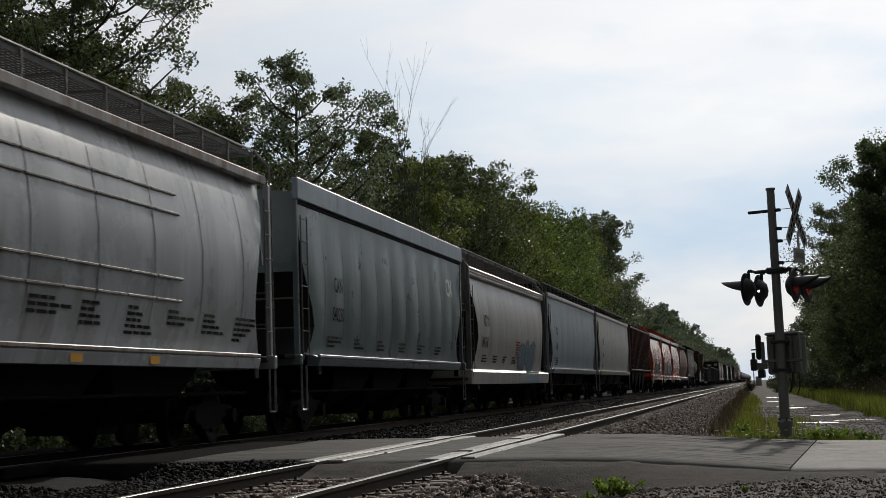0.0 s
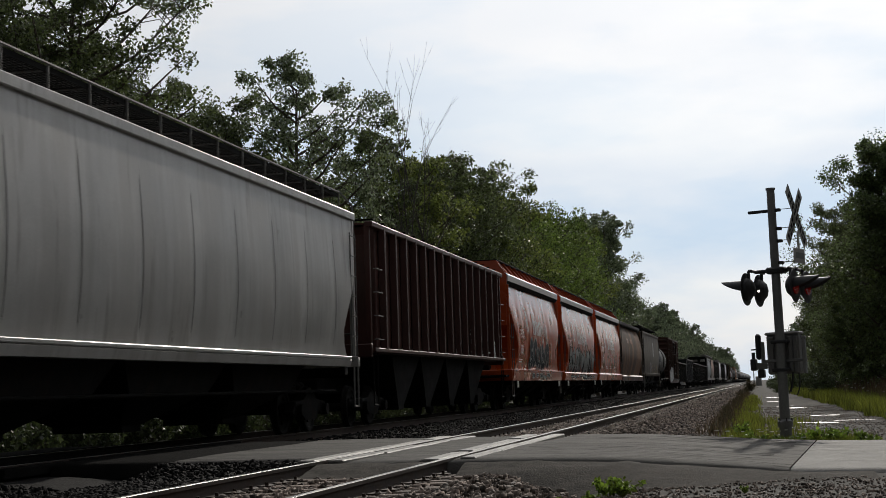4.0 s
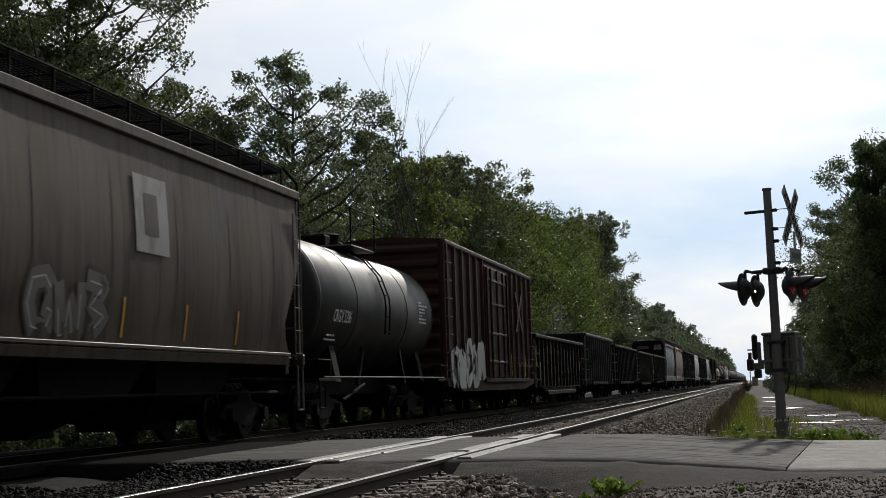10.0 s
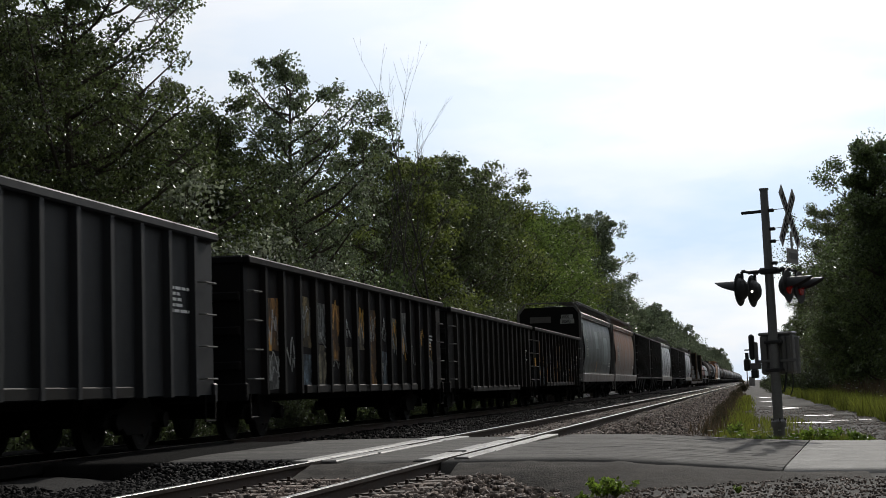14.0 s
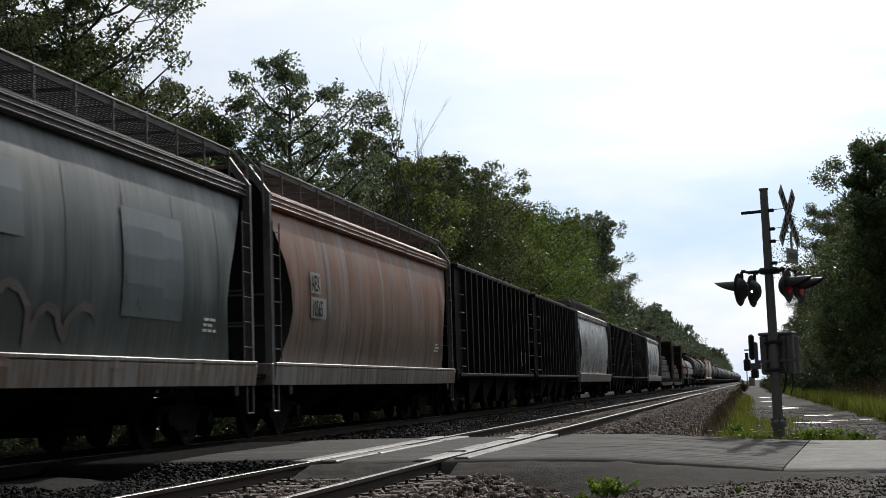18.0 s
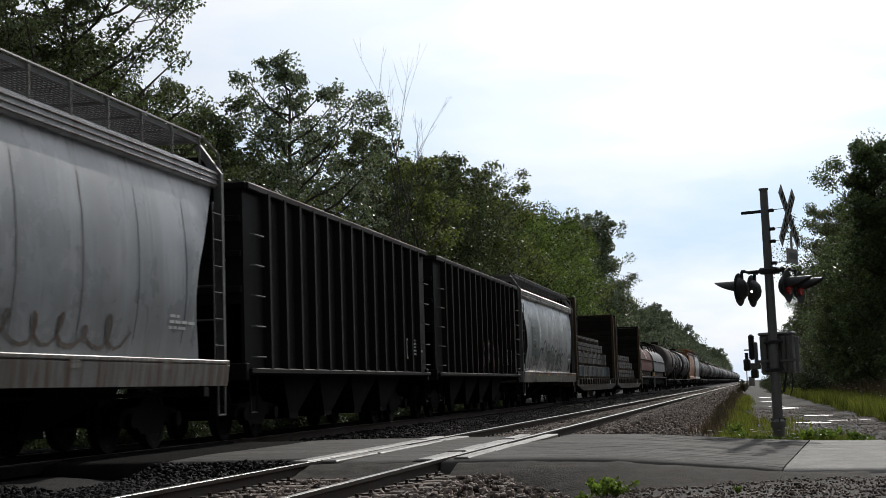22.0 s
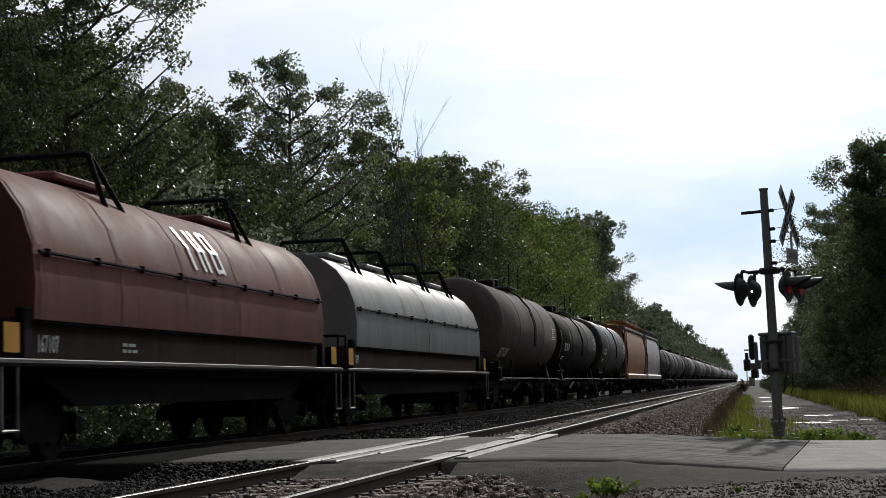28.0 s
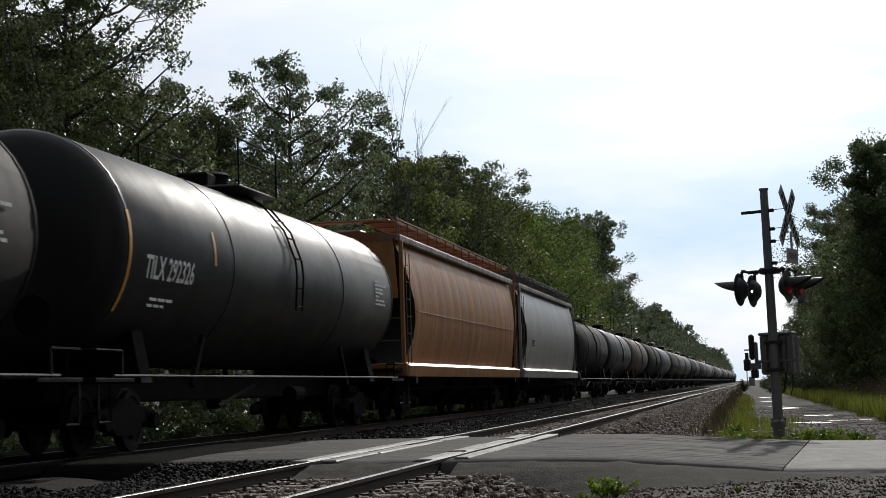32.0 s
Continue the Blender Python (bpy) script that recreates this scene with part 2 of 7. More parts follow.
# "far" leaves are paler: distance haze put into the colour
for _n, _c, _ro in (("silver", (0.25, 0.28, 0.19), .32), ("deep", (0.105, 0.135, 0.046), .36), ("bluish", (0.15, 0.19, 0.095), .34), ("bright", (0.13, 0.19, 0.036), .5), ("yellowish", (0.15, 0.185, 0.042), .5),
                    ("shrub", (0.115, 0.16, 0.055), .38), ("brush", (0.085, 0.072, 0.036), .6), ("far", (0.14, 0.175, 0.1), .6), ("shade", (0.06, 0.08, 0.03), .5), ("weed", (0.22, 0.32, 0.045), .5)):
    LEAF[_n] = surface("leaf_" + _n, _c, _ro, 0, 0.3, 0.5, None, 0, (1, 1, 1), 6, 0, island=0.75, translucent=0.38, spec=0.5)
m_grass = surface("meadow_grass", (0.2, 0.225, 0.036), 0.6, 0, 0.3, 0.7, None, 0, (1, 1, 1), 5, 0, island=0.45, translucent=0.35)
m_drygrass = surface("dry_weed_stem", (0.13, 0.095, 0.055), 0.8, 0, 0.3, 1, None, 0, (1, 1, 1), 5, 0, island=0.5, translucent=0.2)
m_flower = surface("white_umbel", (0.7, 0.7, 0.66), 0.7, 0, 0.1, 5, translucent=0.2)
m_mast = surface("weathered_aluminium", (0.22, 0.22, 0.215), 0.55, 0.55, 0.2, 3, (0.09, 0.085, 0.08), 0.35, (3, 3, 0.7))
m_blackpaint = surface("black_signal_paint", (0.018, 0.018, 0.019), 0.5, 0, 0.2, 4)
m_signwhite = surface("faded_sign_white", (0.34, 0.33, 0.31), 0.55, 0, 0.15, 4, (0.15, 0.13, 0.11), 0.35, (2, 2, 1))
m_signred = surface("faded_sign_red", (0.3, 0.05, 0.04), 0.55, 0, 0.2, 6)
m_cabinet = surface("grey_cabinet_paint", (0.17, 0.167, 0.16), 0.55, 0.2, 0.2, 4, (0.07, 0.06, 0.05), 0.35, (3, 3, 0.7))
m_lens = surface("red_lamp_glass", (0.12, 0.006, 0.006), 0.2, 0, 0.1, 4, bump=0, emit=(1.0, 0.02, 0.01, 0.03))
m_lens_off = surface("red_lamp_glass_unlit", (0.12, 0.008, 0.008), 0.15, 0, 0.1, 4, bump=0)


# ---- small mesh kit ----
class Kit:
    """Collects vertices and faces for one mesh."""

    def __init__(self):
        self.v, self.f = [], []

    def add(self, vs, fs):
        k = len(self.v)
        self.v.extend(vs)
        self.f.extend(tuple(i + k for i in q) for q in fs)
        return self

    def box(self, x0, x1, y0, y1, z0, z1):
        vs = [(x, y, z) for x in (x0, x1) for y in (y0, y1) for z in (z0, z1)]
        return self.add(vs, [(0, 1, 3, 2), (4, 6, 7, 5), (0, 4, 5, 1), (2, 3, 7, 6), (0, 2, 6, 4), (1, 5, 7, 3)])

    def bev(self, x0, x1, y0, y1, z0, z1, c=0.02):
        """A box with all edges cut."""
        bm = bmesh.new()
        bmesh.ops.create_cube(bm, size=1)
        for v in bm.verts:
            v.co = Vector((x0 + (v.co.x + .5) * (x1 - x0), y0 + (v.co.y + .5) * (y1 - y0), z0 + (v.co.z + .5) * (z1 - z0)))
        bmesh.ops.bevel(bm, geom=bm.edges[:], offset=c, segments=1, affect="EDGES")
        bm.verts.index_update()
        self.add([v.co[:] for v in bm.verts], [[v.index for v in f.verts] for f in bm.faces])
        bm.free()
        return self

    def tube(self, p, q, r, n=6, r2=None):
        p, q = Vector(p), Vector(q)
        d = (q - p).normalized()
        a = d.orthogonal().normalized()
        b = d.cross(a)
        r2 = r if r2 is None else r2
        vs = []
        for c, rr in ((p, r), (q, r2)):
            for i in range(n):
                w = 2 * math.pi * i / n
                vs.append((c + a * (math.cos(w) * rr) + b * (math.sin(w) * rr))[:])
        fs = [(i, (i + 1) % n, n + (i + 1) % n, n + i) for i in range(n)]
        fs += [tuple(range(n - 1, -1, -1)), tuple(range(n, 2 * n))]
        return self.add(vs, fs)

    def path(self, pts, r, n=6):
        for a, b in zip(pts, pts[1:]):
            self.tube(a, b, r, n)
        return self

    def prism(self, prof, axis, lo, hi):
        """A closed outline pushed along an axis; prof holds the two other coordinates in x, y, z order."""
        n = len(prof)
        def at(a, b, c):
            return {"x": (c, a, b), "y": (a, c, b), "z": (a, b, c)}[axis]
        vs = [at(a, b, lo) for a, b in prof] + [at(a, b, hi) for a, b in prof]
        fs = [(i, (i + 1) % n, n + (i + 1) % n, n + i) for i in range(n)] + [tuple(range(n - 1, -1, -1)), tuple(range(n, 2 * n))]
        return self.add(vs, fs)

    def disc(self, c, axis, r, w, n=20):
        c = Vector(c)
        d = {"x": Vector((w / 2, 0, 0)), "y": Vector((0, w / 2, 0)), "z": Vector((0, 0, w / 2))}[axis]
        return self.tube(c - d, c + d, r, n)

    def loft(self, rings, closed=True, caps=True):
        n = len(rings[0])
        vs = [tuple(p) for r in rings for p in r]
        fs = []
        for j in range(len(rings) - 1):
            for i in range(n if closed else n - 1):
                k = (i + 1) % n
                fs.append((j * n + i, j * n + k, (j + 1) * n + k, (j + 1) * n + i))
        if caps and closed:
            fs += [tuple(range(n - 1, -1, -1)), tuple(range((len(rings) - 1) * n, len(rings) * n))]
        return self.add(vs, fs)

    def mesh(self, name, smooth=False):
        me = bpy.data.meshes.new(name)
        me.from_pydata(self.v, [], self.f)
        bm = bmesh.new()
        bm.from_mesh(me)
        bmesh.ops.recalc_face_normals(bm, faces=bm.faces)
        bm.to_mesh(me)
        bm.free()
        if smooth:
            me.polygons.foreach_set("use_smooth", [True] * len(me.polygons))
            me.set_sharp_from_angle(angle=radians(35))
        return me


def part(name, kit, material, parent=None, label="", at=(0, 0, 0), smooth=False):
    """Links a kit or a mesh as one object under a thing or a part."""
    me = kit.mesh(name, smooth) if isinstance(kit, Kit) else kit
    if material is not None and not me.materials:
        me.materials.append(material)
    ob = new(name, me)
    ob.parent = parent
    ob.location = at
    if label:
        tagged(ob, label)
    return ob


def thing(name, label, category, group="", at=(0, 0, 0)):
    ob = new(name)
    ob.location = at
    return tagged(ob, label, category, group)


def raw_mesh(name, verts, faces, material):
    """A big mesh from number arrays; all faces have the same count of corners."""
    me = bpy.data.meshes.new(name)
    verts, faces = np.asarray(verts, np.float32), np.asarray(faces, np.int32)
    k = faces.shape[1]
    me.vertices.add(len(verts))
    me.vertices.foreach_set("co", verts.ravel())
    me.loops.add(faces.size)
    me.loops.foreach_set("vertex_index", faces.ravel())
    me.polygons.add(len(faces))
    me.polygons.foreach_set("loop_start", np.arange(0, faces.size, k, dtype=np.int32))
    me.update(calc_edges=True)
    me.materials.append(material)
    return me

# ---- ground, tracks and road ----
NEAR, FAR = -4.278, -9.915        # centre lines of the empty track and of the train's track
ROAD_A, ROAD_B = 17.5, 26.2       # near and far edge of the road along the tracks


def smooth(a, b, x):
    u = min(1.0, max(0.0, (x - a) / (b - a)))
    return u * u * (3 - 2 * u)


def ground_z(x, y):
    z = -0.5 - 0.12 * smooth(-13, -20, x)
    near = 1 - smooth(18, 27, y)
    z += smooth(-2.6, -1.0, x) * (0.19 * near + 0.05)
    z -= 0.45 * (1 - smooth(6, 13.5, y)) * smooth(-3.0, -1.5, x)
    z += 0.05 * noise.noise((x * 0.35, y * 0.35, 2)) + 0.02 * noise.noise((x * 1.7, y * 1.7, 5))
    return z


def spread(lo, hi, fine_lo, fine_hi, step):
    """Grid lines: even in the middle, then wider and wider."""
    a = list(np.arange(fine_lo, fine_hi + step, step))
    s, p = step, a[-1]
    while p < hi:
        s *= 1.35
        p += s
        a.append(p)
    s, p = step, a[0]
    while p > lo:
        s *= 1.35
        p -= s
        a.insert(0, p)
    return a


def sheet(name, xs, ys, zfun, material, label, kind="structure"):
    vs = [(x, y, zfun(x, y)) for y in ys for x in xs]
    n = len(xs)
    fs = [(j * n + i, j * n + i + 1, (j + 1) * n + i + 1, (j + 1) * n + i) for j in range(len(ys) - 1) for i in range(n - 1)]
    me = raw_mesh(name, vs, fs, material)
    me.polygons.foreach_set("use_smooth", [True] * len(me.polygons))
    ob = new(name, me)
    return tagged(ob, label, name, kind=kind)


tagged(sheet("ground", spread(-2500, 2500, -16, 14, 0.5), spread(-1500, 4000, 4, 80, 0.6), ground_z, m_gravel,
             "grey gravelly ground with soil, reaching to the horizon"), category="ground")


def bed_z(x, y):
    pts = ((-13.6, -0.72), (-12.0, -0.30), (-11.5, -0.17), (-8.35, -0.17), (-7.4, -0.30), (-6.6, -0.30), (-5.8, -0.17), (-2.75, -0.17), (-0.9, -0.62))
    z = np.interp(x, [p[0] for p in pts], [p[1] for p in pts])
    return float(z) + 0.035 * noise.noise((x * 2.3, y * 2.3, 9)) + 0.02 * noise.noise((x * 6, y * 6, 4))


sheet("ballast", list(np.arange(-6.55, -0.85, 0.3)), spread(-90, 1500, 8, 60, 0.35), bed_z, m_ballast, "dark crushed stone bed under the empty track")
sheet("ballast", list(np.arange(-13.6, -6.5, 0.3)), spread(-90, 1500, 8, 60, 0.35), bed_z, m_ballast_dk, "near-black stone bed under the train's track")


def stones(name, spots, lo, hi, material, label, seed=3):
    """Loose broken stones, each a small uneven block."""
    rng = np.random.default_rng(seed)
    n = len(spots)
    base = np.array([(x, y, z) for x in (-1, 1) for y in (-1, 1) for z in (-1, 1)], float)
    q = np.array([(0, 1, 3, 2), (4, 6, 7, 5), (0, 4, 5, 1), (2, 3, 7, 6), (0, 2, 6, 4), (1, 5, 7, 3)])
    s = rng.uniform(lo, hi, (n, 1, 1)) * rng.uniform(0.55, 1.0, (n, 1, 3))
    v = base[None] * s * (1 + rng.uniform(-0.45, 0.25, (n, 8, 3)))
    a, b = rng.uniform(0, 6.28, n), rng.uniform(-0.7, 0.7, n)
    ca, sa, cb, sb = np.cos(a), np.sin(a), np.cos(b), np.sin(b)
    x, y, z = v[..., 0], v[..., 1], v[..., 2]
    y, z = y * cb[:, None] - z * sb[:, None], y * sb[:, None] + z * cb[:, None]
    x, y = x * ca[:, None] - y * sa[:, None], x * sa[:, None] + y * ca[:, None]
    v = np.stack([x, y, z], -1) + np.asarray(spots)[:, None, :]
    f = (q[None] + (np.arange(n) * 8)[:, None, None]).reshape(-1, 4)
    return tagged(new(name, raw_mesh(name, v.reshape(-1, 3), f, material)), label, "stones", kind="stuff")


_r = random.Random(7)
_spots, _dark = [], []
while len(_spots) < 34000:
    y = 9 + 75 * _r.random() ** 1.7
    x = _r.uniform(-9.0, -0.9)
    if ROAD_A - 0.6 < y < ROAD_B + 0.1 and x < 0:
        continue
    if abs(abs(x - NEAR) - 0.75) < 0.1:
        continue
    if abs(x - NEAR) < 1.3 and y < 17.5 and _r.random() < .55:
        continue
    (_spots if x > -6.0 + .3 * _r.random() else _dark).append((x, y, bed_z(x, y) + 0.012))
stones("ballast_stones", _spots, 0.014, 0.036, m_stone, "loose brown and grey broken ballast stones between the rails")
stones("ballast_stones", _dark, 0.016, 0.038, m_stone_dk, "near-black ballast stones beside the train", 6)
_spots = []
while len(_spots) < 9000:
    y = 80 + 200 * _r.random() ** 1.5
    x = _r.uniform(-7.0, -.9)
    if abs(abs(x - NEAR) - 0.75) > .14:
        _spots.append((x, y, bed_z(x, y) + .01))
stones("ballast_stones", _spots, 0.03, 0.075, m_stone, "coarse brown ballast further down the line", 8)
_spots = []
while len(_spots) < 6000:
    y = 70 + 200 * _r.random() ** 1.5
    x = _r.uniform(-9.0, -6.4)
    _spots.append((x, y, bed_z(x, y) + .01))
stones("ballast_stones", _spots, 0.03, 0.075, m_stone_dk, "coarse near-black ballast further down the line", 9)
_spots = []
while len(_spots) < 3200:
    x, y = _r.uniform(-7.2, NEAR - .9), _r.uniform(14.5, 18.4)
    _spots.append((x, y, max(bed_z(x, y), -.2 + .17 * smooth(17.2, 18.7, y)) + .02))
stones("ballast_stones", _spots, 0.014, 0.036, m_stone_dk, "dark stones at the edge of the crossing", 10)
_spots = []
while len(_spots) < 34000:
    y = 11 + 60 * _r.random() ** 2.4
    x = _r.uniform(-2.2, 5.5)
    if ROAD_A - 0.5 < y < ROAD_B + 0.2:
        continue
    _spots.append((x, y, ground_z(x, y) + 0.008))
stones("gravel_stones", _spots, 0.005, 0.017, m_stone, "loose pale gravel beside the road", 4)


def rail_kit(x, y0, y1):
    prof = [(-.07, -.17), (.07, -.17), (.07, -.155), (.012, -.135), (.010, -.045), (.034, -.036), (.036, -.004), (-.036, -.004), (-.034, -.036),
            (-.010, -.045), (-.012, -.135), (-.07, -.155)]
    return Kit().prism([(x + a, b) for a, b in prof], "y", y0, y1)


for _c, _nm in ((NEAR, "empty"), (FAR, "train's")):
    _t = thing("railway_track", "%s railway track of steel rails on timber ties" % ("empty straight" if _c == NEAR else "straight shaded"), "railway track", "railway tracks")
    for _s in (-0.7525, 0.7525):
        _ra = part("rail", rail_kit(_c + _s, -90, 1500), m_rail, _t)
        part("railhead", Kit().bev(_c + _s - .03, _c + _s + .03, -90, 1500, -0.006, 0.0, 0.002), m_railhead, _ra, "bright polished running surface")
    _me = Kit().bev(-1.3, 1.3, -.115, .115, -.20, -.145, 0.012).mesh("tie")
    _me.materials.append(m_tie)
    _pm = Kit().box(-.17, .17, -.09, .09, -.146, -.132).box(-.125, -.095, -.05, -.02, -.14, -.10).box(.095, .125, -.05, -.02, -.14, -.10).mesh("tie_plate")
    _pm.materials.append(m_rail)
    _plate = Kit()
    for _i in range(150 if _c == NEAR else 40):
        _y = (10 if _c == NEAR else 12) + _i * 0.5
        if ROAD_A - 0.2 < _y < ROAD_B + 0.1:
            continue
        _o = part("tie", _me, None, _t, at=(_c + _r.uniform(-.05, .05), _y + _r.uniform(-.03, .03), _r.uniform(-.006, .006)))
        _o.rotation_euler = (0, 0, _r.uniform(-.02, .02))
        if _c == NEAR:
            for _s in (-0.7525, 0.7525):
                if _i < 70:
                    part("tie_plate", _pm, None, _t, at=(_c + _s, _y, 0))
                else:
                    _plate.box(_c + _s - .17, _c + _s + .17, _y - .09, _y + .09, -.146, -.132)
    _k = Kit()
    for _i in range(420):
        _y = (86 if _c == NEAR else 33) + _i * 0.55
        _k.box(_c - 1.3, _c + 1.3, _y - .11, _y + .11, -.2, -.148)
    tagged(part("far_ties", _k, m_tie, _t), "weathered ties further down the line", kind="stuff")
    if _plate.v:
        tagged(part("far_tie_plate", _plate, m_rail, _t), "rusty tie plates further down the line", kind="stuff")


def road_z(x):
    return float(np.interp(x, (-40, -14, -12, -3.2, -2.2, -1.4, -.5, 0.3, 3, 60), (-0.5, -0.35, -0.012, -0.012, -.02, -0.055, -.125, -0.19, -0.24, -0.3)))


def road_slab(name, x0, x1, y0, y1, material, label, joint=0.0, step=0.5):
    """A road surface with a crowned, crumbling edge and real thickness."""
    xs, n = [], max(2, int((x1 - x0) / step))
    for i in range(n + 1):
        xs.append(x0 + (x1 - x0) * i / n)
    us = (0.0, 0.012, 0.06, 0.25, 0.5, 0.75, 0.94, 0.988, 1.0)
    top, ring = [], []
    for x in xs:
        for u in us:
            rag = 0.16 * noise.noise((x * 1.3, u * 3, 1)) if u in (0.0, 1.0) else 0
            drop = {0.0: -0.28, 1.0: -0.28, 0.012: -0.03, 0.988: -0.03}.get(u, 0.0)
            y = y0 + (y1 - y0) * u + rag
            xx = x + joint * (u - 0.5) * (1 if x in (x0, x1) else 0)
            top.append((xx, y, road_z(x) + drop + 0.012 * noise.noise((x, y * 0.8, 3))))
    m = len(us)
    fs = [(i * m + j, (i + 1) * m + j, (i + 1) * m + j + 1, i * m + j + 1) for i in range(n) for j in range(m - 1)]
    me = raw_mesh(name, top, fs, material)
    me.polygons.foreach_set("use_smooth", [True] * len(me.polygons))
    return tagged(new(name, me), label, "road", kind="structure")


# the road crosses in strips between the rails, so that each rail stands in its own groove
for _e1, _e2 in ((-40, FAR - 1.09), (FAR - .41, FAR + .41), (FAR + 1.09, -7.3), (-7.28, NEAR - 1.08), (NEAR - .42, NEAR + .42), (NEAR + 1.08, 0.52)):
    # strips beside and under the train are coloured near black
    road_slab("road", _e1, _e2, ROAD_A + (1.3 if _e2 < -5 else 0), ROAD_B, m_roadblack if _e2 < -7.2 else m_asphalt, "worn grey asphalt of the level crossing with cracks and tyre streaks", 0.0 if _e2 < 0 else 0.6)
road_slab("road", 0.537, 60, ROAD_A, ROAD_B, m_concrete, "pale smooth road surface beyond the joint", 0.6, 1.0)


def shoulder_z(x, y):
    u = (ROAD_A + 0.15 - y) / 2.4
    return road_z(x) * (1 - smooth(0, 1, u)) + (ground_z(x, y) - 0.02) * smooth(0, 1, u) - 0.03 + 0.02 * noise.noise((x * 3, y * 3, 7))


sheet("pavement", list(np.arange(NEAR + 1.0, 1.3, 0.2)), list(np.arange(15.1, ROAD_A + 0.16, 0.17)), shoulder_z, m_asphalt_dk, "dark crumbling asphalt shoulder sloping to the gravel")

def ramp_z(x, y):
    u = smooth(16.0, 17.5, y)
    return -.2 * (1 - u) - .03 * u + .02 * noise.noise((x * 4, y * 4, 3))


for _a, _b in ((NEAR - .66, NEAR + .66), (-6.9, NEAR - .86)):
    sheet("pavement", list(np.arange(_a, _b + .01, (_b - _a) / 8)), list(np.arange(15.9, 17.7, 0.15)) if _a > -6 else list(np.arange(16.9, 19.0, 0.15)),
          ramp_z if _a > -6 else (lambda x, y: ramp_z(x, y - 1.2) - .01), m_asphalt_dk if _a > -6 else m_roadblack, "dark earthy ramp at the edge of the crossing")

# cracks filled with tar on the road
_k = Kit()
for _y0, _x0, _x1, _w in ((19.4, -2.9, 0.2, .03), (21.9, -3.0, -0.1, .035), (23.6, -2.6, 0.4, .045), (24.7, -1.6, 0.45, .06), (18.4, -2.4, 0.3, .025), (20.6, -3.0, .1, .045), (25.5, -1.2, .4, .05)):
    _pts = [(_x0 + (_x1 - _x0) * i / 14, _y0 + 0.25 * noise.noise((i * 0.5, _y0, 0)) - 0.02 * i) for i in range(15)]
    for (xa, ya), (xb, yb) in zip(_pts, _pts[1:]):
        w = _w * (0.6 + 0.8 * _r.random())
        _k.add([(xa, ya - w, road_z(xa) + .018), (xb, yb - w, road_z(xb) + .018), (xb, yb + w, road_z(xb) + .018), (xa, ya + w, road_z(xa) + .018)], [(0, 1, 2, 3)])
tagged(part("road_crack_seal", _k, m_tar), "dark tar-filled cracks in the asphalt", "tar seal", kind="structure")

# worn timbers along the rails at the crossing
_cross = thing("crossing_timbers", "worn pale crossing timbers laid along the rails", "crossing planks")
for _c in (NEAR, FAR):
    for _s in (-.7525, .7525):
        for _d in (-.21, .205):
            _y = ROAD_A + 0.15 + _r.uniform(0, .35)
            while _y < ROAD_B - 0.2:
                _l = _r.uniform(1.9, 2.5)
                _e = min(_y + _l, ROAD_B + 0.2)
                # planks at the train's track take the near-black road colour
                _o = part("plank", Kit().bev(-.115 + _r.uniform(0, .03), .115 - _r.uniform(0, .03), 0, _e - _y - .02 - _r.choice((0, 0, .15)), -.14, 0.002 + _r.uniform(-.014, .004), 0.014), m_plank if _c == NEAR else m_roadblack, _cross,
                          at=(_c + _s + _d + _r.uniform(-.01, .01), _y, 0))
                _y = _e

# puddles on the service path
_k = Kit()
for _px, _py, _a, _b in ((1.5, 44.2, .55, .5), (2.0, 46.6, .6, .4), (1.2, 45.4, .4, .4), (1.4, 67.5, .45, 1.2), (.9, 72, .3, 1.0), (1.9, 52, .3, .6), (.5, 108, .4, 2.5), (.7, 88, .4, 1.5), (2.9, 46, .2, .3)):
    for _j in range(5):   # each a scatter of small wet hollows
        _qx, _qy, _f = _px + _a * _r.uniform(-.9, .9), _py + _b * _r.uniform(-.7, .7), _r.uniform(.3, .8)
        _z = ground_z(_qx, _qy) + 0.022
        _k.add([(_qx + _a * _f * math.cos(w) * (1 + .5 * noise.noise((math.cos(w) * 2, math.sin(w) * 2, _qy))), _qy + _b * _f * .6 * math.sin(w) * (1 + .5 * noise.noise((math.sin(w) * 2, _qy, w))), _z)
                for w in [2 * math.pi * i / 16 for i in range(16)]], [tuple(range(16))])
tagged(part("puddle", _k, m_puddle), "shallow rain puddles on the gravel path", "water", kind="structure")

# ---- plants ----


def leaf_cloud(rng, centres, radii, per, size, droop=0.3):
    """Small pointed leaves scattered in clumps about the given centres: vertices and quads."""
    c = np.repeat(np.asarray(centres, float), per, 0)
    r = np.repeat(np.asarray(radii, float), per)
    n = len(c)
    d = rng.normal(size=(n, 3))
    d /= np.linalg.norm(d, axis=1)[:, None]
    p = c + d * (r * rng.uniform(0.15, 1.0, n) ** 0.6)[:, None] * np.array([1, 1, 0.8])
    a = rng.normal(size=(n, 3))
    a[:, 2] -= droop
    a /= np.linalg.norm(a, axis=1)[:, None]
    b = np.cross(a, rng.normal(size=(n, 3)))
    b /= np.linalg.norm(b, axis=1)[:, None]
    s = (size * rng.uniform(0.6, 1.3, n))[:, None]
    v = np.stack([p, p + a * s * .45 + b * s * .32, p + a * s, p + a * s * .45 - b * s * .32], 1)
    return v.reshape(-1, 3), np.arange(n * 4).reshape(-1, 4)


